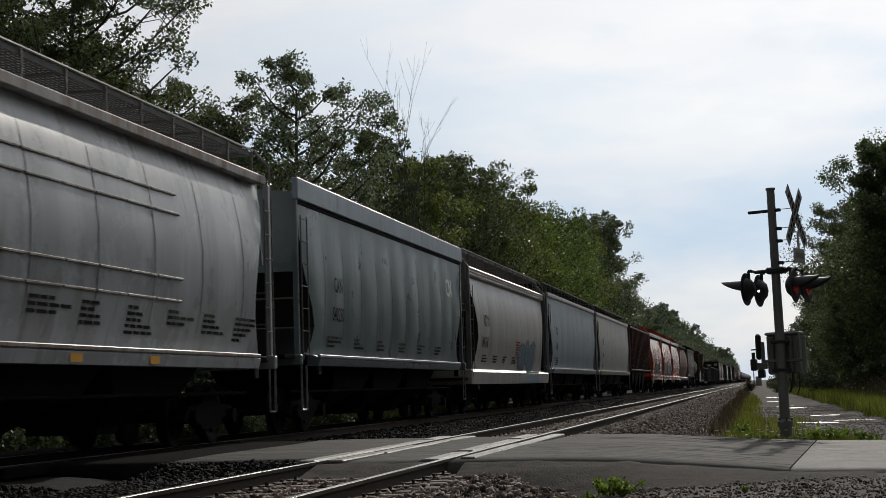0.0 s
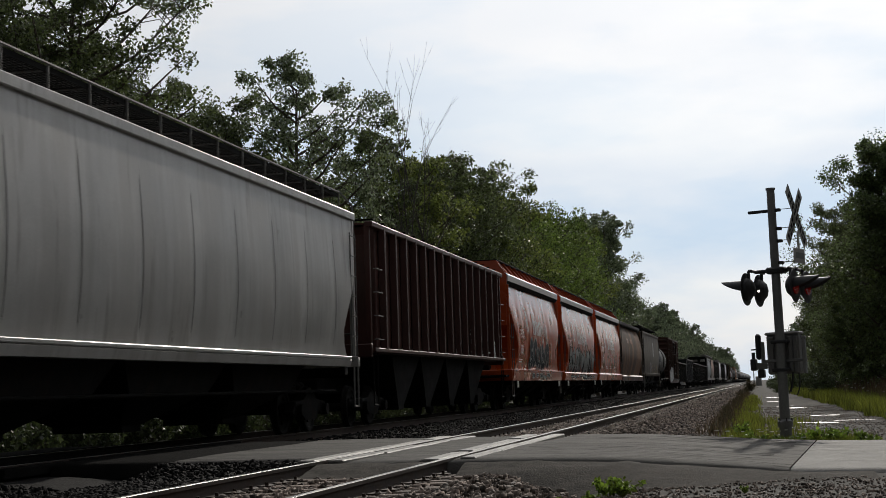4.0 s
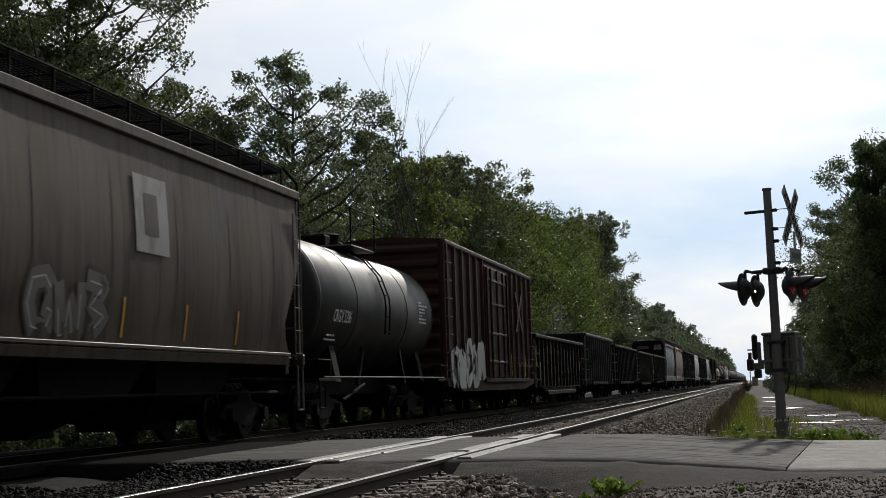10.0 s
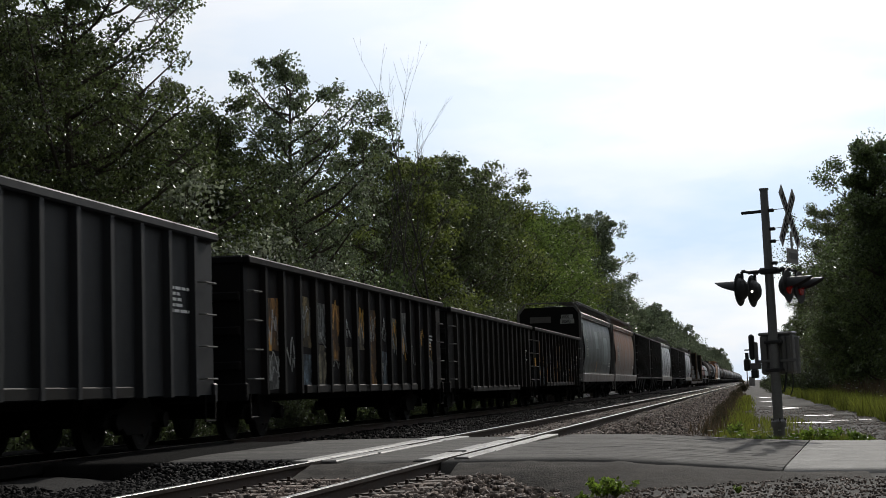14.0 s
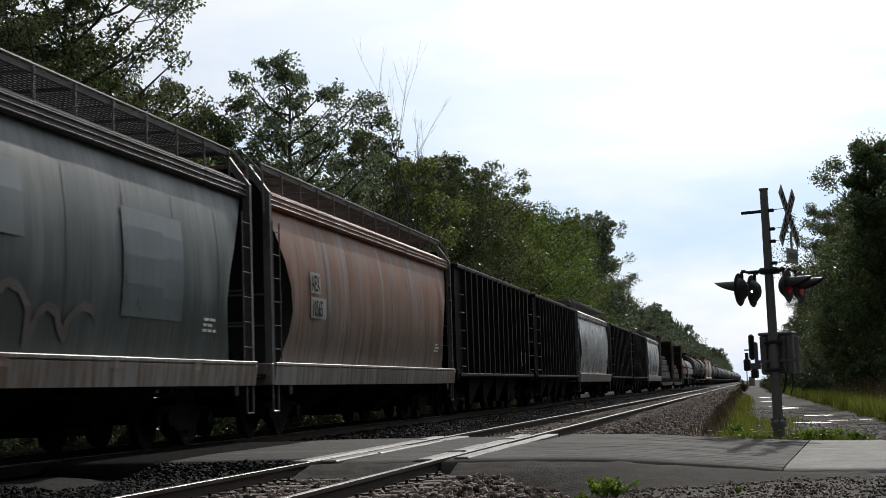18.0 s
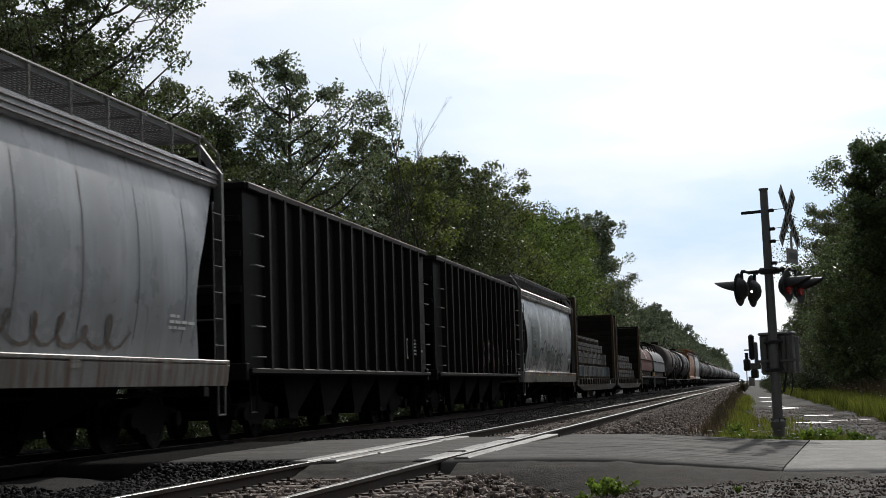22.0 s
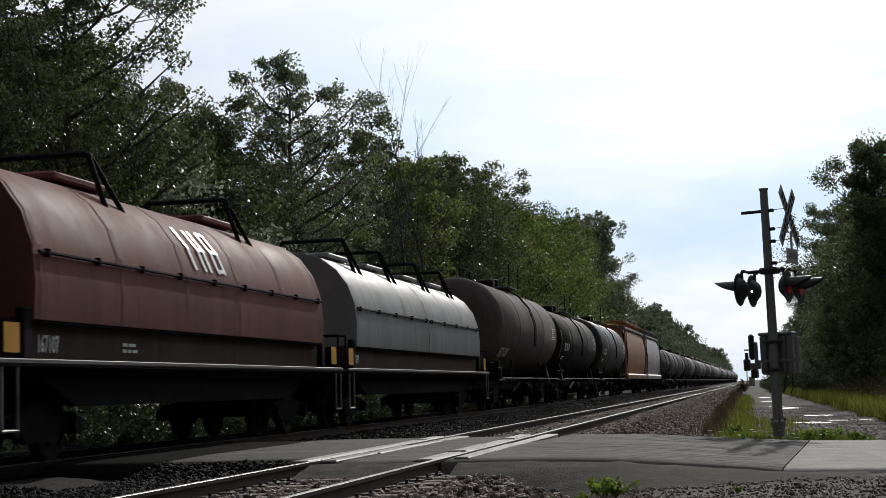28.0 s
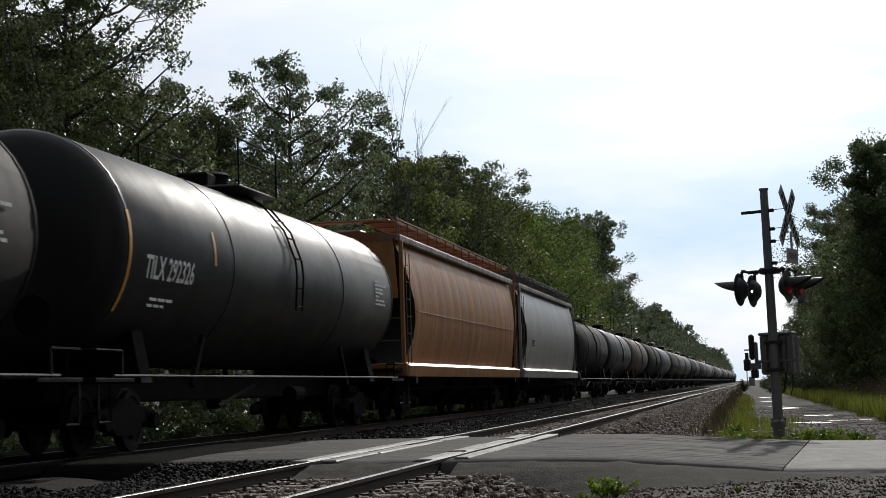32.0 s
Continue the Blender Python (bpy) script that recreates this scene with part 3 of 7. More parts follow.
def grow(rng, height, spread_r, low, limbs, lean=0.0):
    """Trunk, limbs and twig ends of one tree: a kit of tapered wood and the places of the leaf clumps."""
    k, tips = Kit(), []
    top = Vector((lean, rng.uniform(-.4, .4), height * 0.86))
    pts, r0 = [], 0.012 * height + 0.05
    for i in range(6):
        u = i / 5
        pts.append(Vector((top.x * u + .2 * math.sin(u * 5 + rng.uniform(0, 1)), top.y * u + .15 * math.sin(u * 7), top.z * u)))
    for i in range(5):
        k.tube(pts[i], pts[i + 1], r0 * (1 - .17 * i), 8, r0 * (1 - .17 * (i + 1)))
    for j in range(limbs):
        u = low + (1 - low) * (j + rng.uniform(0, 1)) / limbs
        i = min(4, int(u * 5))
        s = pts[i].lerp(pts[i + 1], u * 5 - i)
        w = j * 2.4 + rng.uniform(-.5, .5)
        reach = spread_r * (1.0 - 0.55 * abs(u - .45) / .55) * rng.uniform(.6, 1.1)
        e = s + Vector((math.cos(w) * reach, math.sin(w) * reach, reach * rng.uniform(.3, .7) + height * .03 * u))
        m = s.lerp(e, .5) + Vector((0, 0, -.1 * reach))
        rr = r0 * .4 * (1 - .5 * u)
        k.tube(s, m, rr, 5, rr * .7)
        k.tube(m, e, rr * .7, 5, rr * .25)
        tips.append((e, reach * .30))
        for _ in range(6):
            v = rng.uniform(.2, 1)
            b = s.lerp(m, v * 2) if v < .5 else m.lerp(e, v * 2 - 1)
            d = Vector(rng.normal(size=3))
            d.z = abs(d.z) * .6
            t = b + d.normalized() * reach * rng.uniform(.25, .5)
            k.tube(b, t, rr * .3, 4, rr * .1)
            tips.append((t, reach * rng.uniform(.2, .36)))
    tips.append((pts[-1] + Vector((0, 0, height * .06)), spread_r * .3))
    return k, tips


TALL = {}


def tree(label, height, spread_r, low, limbs, leaf, per, size, seed, at, crowd=1.0, lean=0.0, group="trees along the railway"):
    rng = np.random.default_rng(seed)
    t = thing("tree", label, "tree", group, at)
    k, tips = grow(rng, height, spread_r, low, limbs, lean)
    part("trunk", k, m_bark, t)
    v, f = leaf_cloud(rng, [p[:] for p, _ in tips], [max(.35, r * crowd) for _, r in tips], per, size)
    part("crown", raw_mesh("crown", v, f, LEAF[leaf]), None, t)
    TALL[t.name] = height
    return t


def put(ob, x, y, s=1.0, turn=0.0, sz=None):
    return copy_thing(ob, Matrix.Translation((x, y, ground_z(x, y) - .1)) @ Matrix.Rotation(turn, 4, "Z") @ Matrix.Diagonal((s, s, sz or s, 1)))


def at_ground(x, y):
    return (x, y, ground_z(x, y) - .1)


T_BIG = tree("tall dark broadleaf tree with an open crown against the sky", 17.0, 6.0, .2, 46, "deep", 190, .12, 1, at_ground(-19.4, 43.5), .5)
T_OPEN = tree("tall slender tree with a sparse feathery crown", 16.6, 4.2, .3, 34, "bluish", 110, .14, 2, at_ground(-18.5, 64.0), .56)
T_FULL = tree("full green broadleaf tree in the wood's edge", 17.3, 5.2, .12, 36, "deep", 130, .18, 3, at_ground(-20, 103), .8)
T_SOFT = tree("bright green willow-like tree with a soft round crown", 18.2, 6.2, .10, 36, "bright", 110, .22, 4, at_ground(-20.5, 139), .95)
T_TALL = tree("tall dark tree rising over the wood's edge", 27.0, 6.6, .2, 36, "bluish", 110, .3, 5, at_ground(-23, 225), .8)
T_FAR = tree("green tree with haze-paled leaves in the row along the line", 19, 6.0, .1, 22, "far", 50, .46, 6, at_ground(-22, 345))
T_YEL = tree("yellowish green tree in the wood's edge", 16.5, 5.0, .1, 30, "yellowish", 110, .2, 8, at_ground(-19.5, 118), .85)
for _x, _y, _h, _o in ((-24, 36, 15.5, T_BIG), (-24.3, 52, 14.5, T_BIG), (-26, 45, 15.5, T_BIG), (-23.8, 48, 15, T_BIG), (-22, 40, 14, T_BIG), (-21.5, 51, 13.2, T_BIG), (-20.2, 57, 13.2, T_FULL), (-22, 59, 13.6, T_FULL), (-27, 60, 13.6, T_FULL), (-20.6, 61, 12.6, T_OPEN),
                       (-25.5, 69, 13.5, T_FULL), (-20.4, 70, 12.2, T_OPEN), (-21, 77, 12.6, T_YEL), (-20, 84, 13.6, T_FULL), (-19, 90, 14.8, T_YEL), (-24, 97, 18.2, T_FULL),
                       (-20, 109, 17.4, T_FULL), (-22, 117, 18.2, T_FULL), (-26, 128, 19.4, T_FULL), (-20.5, 127, 17.6, T_YEL), (-20.5, 152, 18.2, T_SOFT), (-24, 163, 19.8, T_SOFT), (-21, 170, 18.4, T_SOFT),
                       (-21.5, 186, 19.4, T_YEL), (-26, 150, 18.5, T_FULL), (-24, 206, 22.5, T_TALL), (-20.5, 218, 24, T_TALL), (-26, 232, 25.5, T_TALL), (-21, 246, 17, T_TALL), (-20, 266, 14.5, T_TALL), (-24, 285, 15, T_TALL),
                       (-20, 305, 14.5, T_FAR), (-21, 326, 16, T_FAR), (-29, 42, 16, T_BIG), (-28, 50, 16, T_BIG), (-30, 64, 13.5, T_FULL), (-31, 82, 13.5, T_FULL), (-32, 108, 16, T_FULL), (-28, 180, 19, T_SOFT)):
    put(_o, _x, _y, _h / TALL[_o.name] * (1.07 if _y > 88 else 1.0), _r.uniform(0, 6.28))
for _i in range(14):
    put(T_FULL, -34 - _r.uniform(0, 3), 40 + _i * 7, _r.uniform(.6, .75), _r.uniform(0, 6.28))
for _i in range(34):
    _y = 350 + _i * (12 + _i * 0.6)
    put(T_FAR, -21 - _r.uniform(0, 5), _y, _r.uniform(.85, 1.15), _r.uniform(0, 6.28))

# dead trees with bare forked tops
for _x, _y, _h, _sd, _sc in ((-17.2, 78, 16.2, 21, 1), (-16.0, 79, 15.6, 22, 1), (-18.0, 77, 13.6, 25, 1), (-18.4, 75, 12.4, 27, 1)):
    _rng = np.random.default_rng(_sd)
    _t = thing("dead_tree", "bare grey dead tree with thin forked branches", "tree", "trees along the railway", at_ground(_x, _y))
    _k = Kit()

    def twig(p, d, ln, r, depth):
        q = p + d * ln
        _k.tube(p, q, r, 5, r * .7)
        if depth == 0 or r < .006:
            return
        for _ in range(2 if depth > 1 else 3):
            nd = (d + Vector(_rng.normal(size=3)) * .24 + Vector((0, 0, .2))).normalized()
            twig(q, nd, ln * _rng.uniform(.5, .92), r * .6, depth - 1)

    twig(Vector((0, 0, 0)), Vector((.02, .03, 1)).normalized(), _h * .30, .10, 7)
    part("trunk", _k, m_deadwood, _t)



def shrub(label, height, width, leaf, n, size, seed, at):
    rng = np.random.default_rng(seed)
    t = thing("shrub", label, "shrub", "shrubs along the railway", at)
    k, tips = Kit(), []
    for i in range(26):
        w, rr = rng.uniform(0, 6.28), rng.uniform(0, width / 2)
        e = Vector((math.cos(w) * rr, math.sin(w) * rr, height * rng.uniform(.3, 1.0) * (1 - .35 * rr / width * 2)))
        k.tube((rng.uniform(-.3, .3), rng.uniform(-.3, .3), 0), e, .025, 4, .008)
        tips += [(e, rng.uniform(.45, .8)), (e * .62, .6)]
    part("stem", k, m_bark, t)
    v, f = leaf_cloud(rng, [p[:] for p, _ in tips], [r * height / 5 for _, r in tips], n, size)
    part("foliage", raw_mesh("foliage", v, f, LEAF[leaf]), None, t)
    return t


S_GREY = shrub("pale grey-green leafy shrub behind the track", 6.6, 5.0, "silver", 130, .15, 31, at_ground(-16.5, 60))
S_GRN = shrub("green leafy shrub behind the track", 5.5, 5.0, "shrub", 110, .17, 32, at_ground(-16, 96))
# shade on these low bushes is put into their darker leaf colour
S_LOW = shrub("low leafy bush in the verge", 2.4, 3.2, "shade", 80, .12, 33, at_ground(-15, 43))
for _i in range(30):
    _y = 34 + _i * 4.6
    if abs(_y - 60) > 2 and abs(_y - 96) > 2:
        put(S_GREY if _r.random() < .62 else S_GRN, -16.2 - _r.uniform(0, 2.5), _y, _r.uniform(.85, 1.35), _r.uniform(0, 6.28))
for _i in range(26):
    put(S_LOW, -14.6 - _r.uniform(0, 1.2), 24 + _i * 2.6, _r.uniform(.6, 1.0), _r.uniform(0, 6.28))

S_BRUSH = shrub("low brownish brush in the verge strip", 1.5, 1.5, "brush", 60, .075, 34, at_ground(-1.4, 175))
for _i in range(26):
    _y = 38 + _i * 2.2 + .02 * _i * _i
    put(S_BRUSH, -.95 + _r.uniform(-.25, .2) - .004 * _y, _y, _r.uniform(.16, .3) * (1 + .002 * _y), _r.uniform(0, 6.28))
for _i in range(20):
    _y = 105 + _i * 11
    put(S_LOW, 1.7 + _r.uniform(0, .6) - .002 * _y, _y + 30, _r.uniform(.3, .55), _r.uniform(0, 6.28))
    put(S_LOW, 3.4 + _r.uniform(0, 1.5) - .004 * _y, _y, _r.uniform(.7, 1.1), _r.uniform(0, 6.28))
    put(S_BRUSH, -1.3 - _r.uniform(0, .5), _y + 6, _r.uniform(.3, .5), _r.uniform(0, 6.28))

# trees beyond the meadow, and the wood behind the camera
T_R = tree("tall dark broadleaf tree beyond the meadow", 14.8, 3.2, .05, 52, "shrub", 230, .14, 41, at_ground(6.8, 86), 1.05, group="trees beyond the meadow")
put(T_R, 10.6, 84, .95, 2.1)
put(T_R, 9.0, 92, .92, 3.3)
put(T_R, 5.6, 99, .66, 1.3)
put(T_R, 13.5, 80, 1.0, 5.0)
for _i in range(14):
    _yy = 130 + _i * (22 + 2 * _i)
    put(T_FULL if _i < 4 else T_FAR, 6.5 + _r.uniform(0, 3) + _yy * .006, _yy, _r.uniform(.8, 1.0) * (1 if _i < 4 else .8), _r.uniform(0, 6.28))
put(T_FULL, 7.4, 100, .75, 4.4)
put(T_FULL, 16, 80, 1.1, .4)
put(T_FULL, 6.8, 118, .8, 1.0)
put(T_FULL, 12, 101, 1.0, 3.0)
put(T_FULL, 5.6, 150, .7, .5)
put(T_FULL, 9, 175, .9, 4.0)
put(T_FAR, 12, 230, .9, 4.0)
for _x, _y, _s in ((9.8, 70, .95), (11.5, 66, .9), (7.6, 82, .9), (10.5, 84, 1.0), (13, 76, 1.1), (6.2, 98, 1.0), (8, 108, 1.0)):
    put(S_GRN, _x, _y, _s, _r.uniform(0, 6.28))
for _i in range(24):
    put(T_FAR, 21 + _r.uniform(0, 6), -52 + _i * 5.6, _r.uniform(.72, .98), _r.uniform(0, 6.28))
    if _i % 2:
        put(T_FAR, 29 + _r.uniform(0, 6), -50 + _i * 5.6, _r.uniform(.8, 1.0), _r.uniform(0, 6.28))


def blades(name, spots, lo, hi, wide, material, label, seed, cat="grass"):
    rng = np.random.default_rng(seed)
    p = np.asarray(spots, float)
    n = len(p)
    h = rng.uniform(lo, hi, n)
    w = rng.uniform(0, 6.28, n)
    d = np.stack([np.cos(w), np.sin(w), np.zeros(n)], 1) * wide
    tip = p + np.stack([rng.normal(0, .22, n) * h, rng.normal(0, .22, n) * h, h], 1)
    mid = p * .5 + tip * .5 + np.stack([np.zeros(n), np.zeros(n), h * .08], 1)
    v = np.stack([p - d, p + d, mid + d * .7, mid - d * .7, tip], 1).reshape(-1, 3)
    i = np.arange(n)[:, None] * 5
    q = np.concatenate([i + np.array([[0, 1, 2]]), i + np.array([[0, 2, 3]]), i + np.array([[3, 2, 4]])], 0)
    return tagged(new(name, raw_mesh(name, v, q, material)), label, cat, kind="stuff")


_g = []
while len(_g) < 52000:
    y = 41 + 110 * _r.random() ** 1.6
    x = 3.35 - .012 * (y - 45) + 14 * _r.random() ** 1.25 + .45 * noise.noise((y * .3, 0, 0))
    _g.append((x, y, ground_z(x, y) - .02))
blades("meadow_grass", _g, .25, .7, .018, m_grass, "tall green and yellow meadow grass", 51)
_g = []
while len(_g) < 9000:
    y = 46 + 90 * _r.random() ** 1.4
    x = 4.3 + 14 * _r.random()
    _g.append((x, y, ground_z(x, y) - .02))
blades("meadow_weeds", _g, .8, 1.35, .014, m_drygrass, "tall brown seeding weeds in the meadow", 52)
_g = []
while len(_g) < 15000:
    q = _r.random()
    if q < .55:      # round the mast's foot
        x, y = _r.uniform(-.35, 1.75), _r.uniform(26.7, 28.6)
        if noise.noise((x * 2.2, y * 1.6, 3)) < -.12:
            continue
    elif q < .97:    # strip between ballast and path
        y = 28 + 90 * _r.random() ** 1.5
        x = _r.gauss(-.42 - .004 * (y - 28), .2)
        if noise.noise((x * 1.5, y * .6, 8)) < .05:
            continue
    else:
        y = 28 + 20 * _r.random()
        x = _r.gauss(.3, .5)
    _g.append((x, y, ground_z(x, y) - .02))
blades("verge_grass", _g, .08, .3, .013, m_grass, "short green verge grass and weeds", 53)
_g = []
while len(_g) < 1500:
    y = 36 + 110 * _r.random() ** 1.4
    x = _r.gauss(-.95 - .004 * (y - 30), .28)
    _g.append((x, y, max(ground_z(x, y), bed_z(x, y)) - .02))
blades("verge_weeds", _g, .12, .4, .012, m_drygrass, "brown dry weeds beside the ballast", 54)


def weed(x, y, h, seed):
    rng = np.random.default_rng(seed)
    t = thing("weed", "bright green leafy weed growing in the gravel", "weed", "weeds in the gravel", (x, y, ground_z(x, y)))
    k, tips = Kit(), []
    for i in range(9):
        e = Vector((rng.normal() * h * .45, rng.normal() * h * .45, h * rng.uniform(.4, 1)))
        k.tube((0, 0, -.02), e, .006, 4, .003)
        tips += [(e, h * .2), (e * .6, h * .2)]
    part("stem", k, m_grass, t)
    v, f = leaf_cloud(rng, [p[:] for p, _ in tips], [r for _, r in tips], 26, h * .22)
    part("foliage", raw_mesh("foliage", v, f, LEAF["weed"]), None, t)


for _i, (_x, _y, _h) in enumerate(((-1.5, 15.6, .2), (-1.36, 15.3, .16), (-1.95, 15.5, .12), (-1.75, 15.9, .1), (-.2, 15.0, .06), (-.15, 27.3, .3), (.12, 27.0, .26), (.7, 27.4, .34), (.95, 27.0, .3), (1.2, 27.3, .36), (1.45, 27.0, .28), (1.65, 27.5, .3), (.5, 26.9, .22), (-.3, 29.5, .3), (-.45, 33, .3))):
    weed(_x, _y, _h, 60 + _i)
_k = Kit()
for _i in range(130):
    _x, _y = (_r.gauss(.6, .9), _r.uniform(27, 31)) if _i < 50 else (_r.uniform(3.4, 9), _r.uniform(45, 85))
    _z = ground_z(_x, _y) + (_r.uniform(.15, .4) if _i < 50 else _r.uniform(.6, 1.2))
    _k.disc((_x, _y, _z), "z", _r.uniform(.02, .05), .012, 6)
tagged(part("wildflowers", _k, m_flower), "white umbel flower heads among the grass", "flowers", kind="stuff")

# ---- freight cars: x across the track (near side +x), y along it, z over the rails ----
TRAIN, WHEELS = [], []
SPEED = 17.4


def truck_mesh():
    k = Kit()
    for s in (-1, 1):
        x = s * 1.0
        k.prism([(-1.25, .42), (-1.02, .62), (-.45, .66), (-.25, .78), (.25, .78), (.45, .66), (1.02, .62), (1.25, .42), (1.05, .36), (.62, .44), (.38, .26), (-.38, .26),
                 (-.62, .44), (-1.05, .36)], "x", x - .09, x + .09)
        for d in (-.16, 0, .16):
            k.tube((x + s * .02, d, .28), (x + s * .02, d, .62), .065, 8)
        for d in (-.89, .89):
            k.disc((x + s * .13, d, .457), "x", .12, .14, 12)
            k.bev(x - .1, x + .1, d - .16, d + .16, .36, .62, .02)
    k.bev(-.95, .95, -.2, .2, .45, .78, .03)
    return k.mesh("truck", True)


def wheelset_mesh():
    k = Kit()
    k.tube((-1.05, 0, 0), (1.05, 0, 0), .075, 10)
    for s in (-1, 1):
        rings = []
        for x, r in ((.68, .1), (.685, .34), (.665, .36), (.665, .455), (.69, .483), (.705, .483), (.715, .46), (.805, .45), (.805, .37), (.78, .35), (.755, .16), (.80, .14), (.80, .08)):
            rings.append([(s * x, r * math.cos(2 * math.pi * i / 28), r * math.sin(2 * math.pi * i / 28)) for i in range(28)])
        k.loft(rings)
        for i in range(4):
            w = i * math.pi / 2
            k.disc((s * .79, .24 * math.cos(w), .24 * math.sin(w)), "x", .035, .03, 8)
    return k.mesh("wheelset", True)


def coupler_mesh():
    k = Kit()
    k.bev(-.09, .09, 0, .62, .78, .95, .03)
    k.bev(-.17, .16, .55, .82, .70, 1.02, .05)
    k.bev(-.16, -.04, .78, .95, .74, .98, .04)
    k.path([(.35, .1, .9), (.3, .4, .55), (.12, .62, .45)], .03, 6)
    return k.mesh("coupler", True)


M_TRUCK, M_WHEELSET, M_COUPLER = truck_mesh(), wheelset_mesh(), coupler_mesh()
for _m, _mm in ((M_TRUCK, m_under), (M_WHEELSET, m_wheel), (M_COUPLER, m_under)):
    _m.materials.append(_mm)


def running_gear(car, L, inset=2.2, near=True):
    """Two trucks with their wheelsets, and a coupler at each end."""
    for s in (-1, 1):
        t = part("truck", M_TRUCK, None, car, "dark cast steel truck with springs", at=(0, s * (L / 2 - inset), 0))
        for d in (-.89, .89):
            w = part("wheelset", M_WHEELSET, None, t, "worn steel wheels on an axle", at=(0, d, .457))
            if near:
                WHEELS.append((car, w, d))
        c = part("coupler", M_COUPLER, None, car, at=(0, s * (L / 2 - .05), 0))
        c.rotation_euler = (0, 0, 0 if s > 0 else math.pi)


def ladder_mesh(z0, z1, w=.42, step=.42, r=.011):
    k = Kit()
    k.tube((0, 0, z0), (0, 0, z1), r * 1.3, 5).tube((0, w, z0), (0, w, z1), r * 1.3, 5)
    z = z0 + .12
    while z < z1:
        k.tube((0, 0, z), (0, w, z), r, 5)
        z += step
    return k.mesh("ladder")


def side_curve(prof):
    zs, xs = [p[0] for p in prof][::-1], [p[1] for p in prof][::-1]
    return lambda z: float(np.interp(z, zs, xs))


def lettering(txt, size, material, parent, y, z, curve, name="marking", squeeze=.72, lift=.012, label=""):
    """Stencilled letters laid on the near side of a car."""
    cu = bpy.data.curves.new(name, "FONT")
    cu.body, cu.size, cu.resolution_u, cu.offset = txt, size, 2, size * .018
    tmp = bpy.data.objects.new(name, cu)
    scene.collection.objects.link(tmp)
    bpy.context.view_layer.update()
    src = tmp.evaluated_get(bpy.context.evaluated_depsgraph_get()).to_mesh()
    vs = [(curve(z + v.co.y) + lift, y + v.co.x * squeeze, z + v.co.y) for v in src.vertices]
    fs = [tuple(p.vertices) for p in src.polygons]
    bpy.data.objects.remove(tmp)
    k = Kit()
    k.v, k.f = vs, fs
    return part(name, k, material, parent, label or "stencilled reporting mark")


def bars(parent, curve, y, z, rows, material, name="stencil_lines", lift=.012, seed=0):
    """Small unreadable stencilling as plain bars."""
    rr = random.Random(seed)
    k = Kit()
    for i in range(rows):
        zz, yy = z - i * .085, y
        for _ in range(rr.randint(2, 4)):
            w = rr.uniform(.1, .3)
            k.box(curve(zz) + lift - .006, curve(zz) + lift, yy, yy + w, zz, zz + .045)
            yy += w + .05
    return part(name, k, material, parent, "small unreadable stencilling")


def plate(parent, curve, y, z, w, h, material, name, label, lift=.01):
    k = Kit()
    n = 5
    vs = []
    for i in range(n + 1):
        zz = z + h * i / n
        vs += [(curve(zz) + lift, y, zz), (curve(zz) + lift, y + w, zz)]
    k.add(vs, [(2 * i, 2 * i + 1, 2 * i + 3, 2 * i + 2) for i in range(n)])
    return part(name, k, material, parent, label)


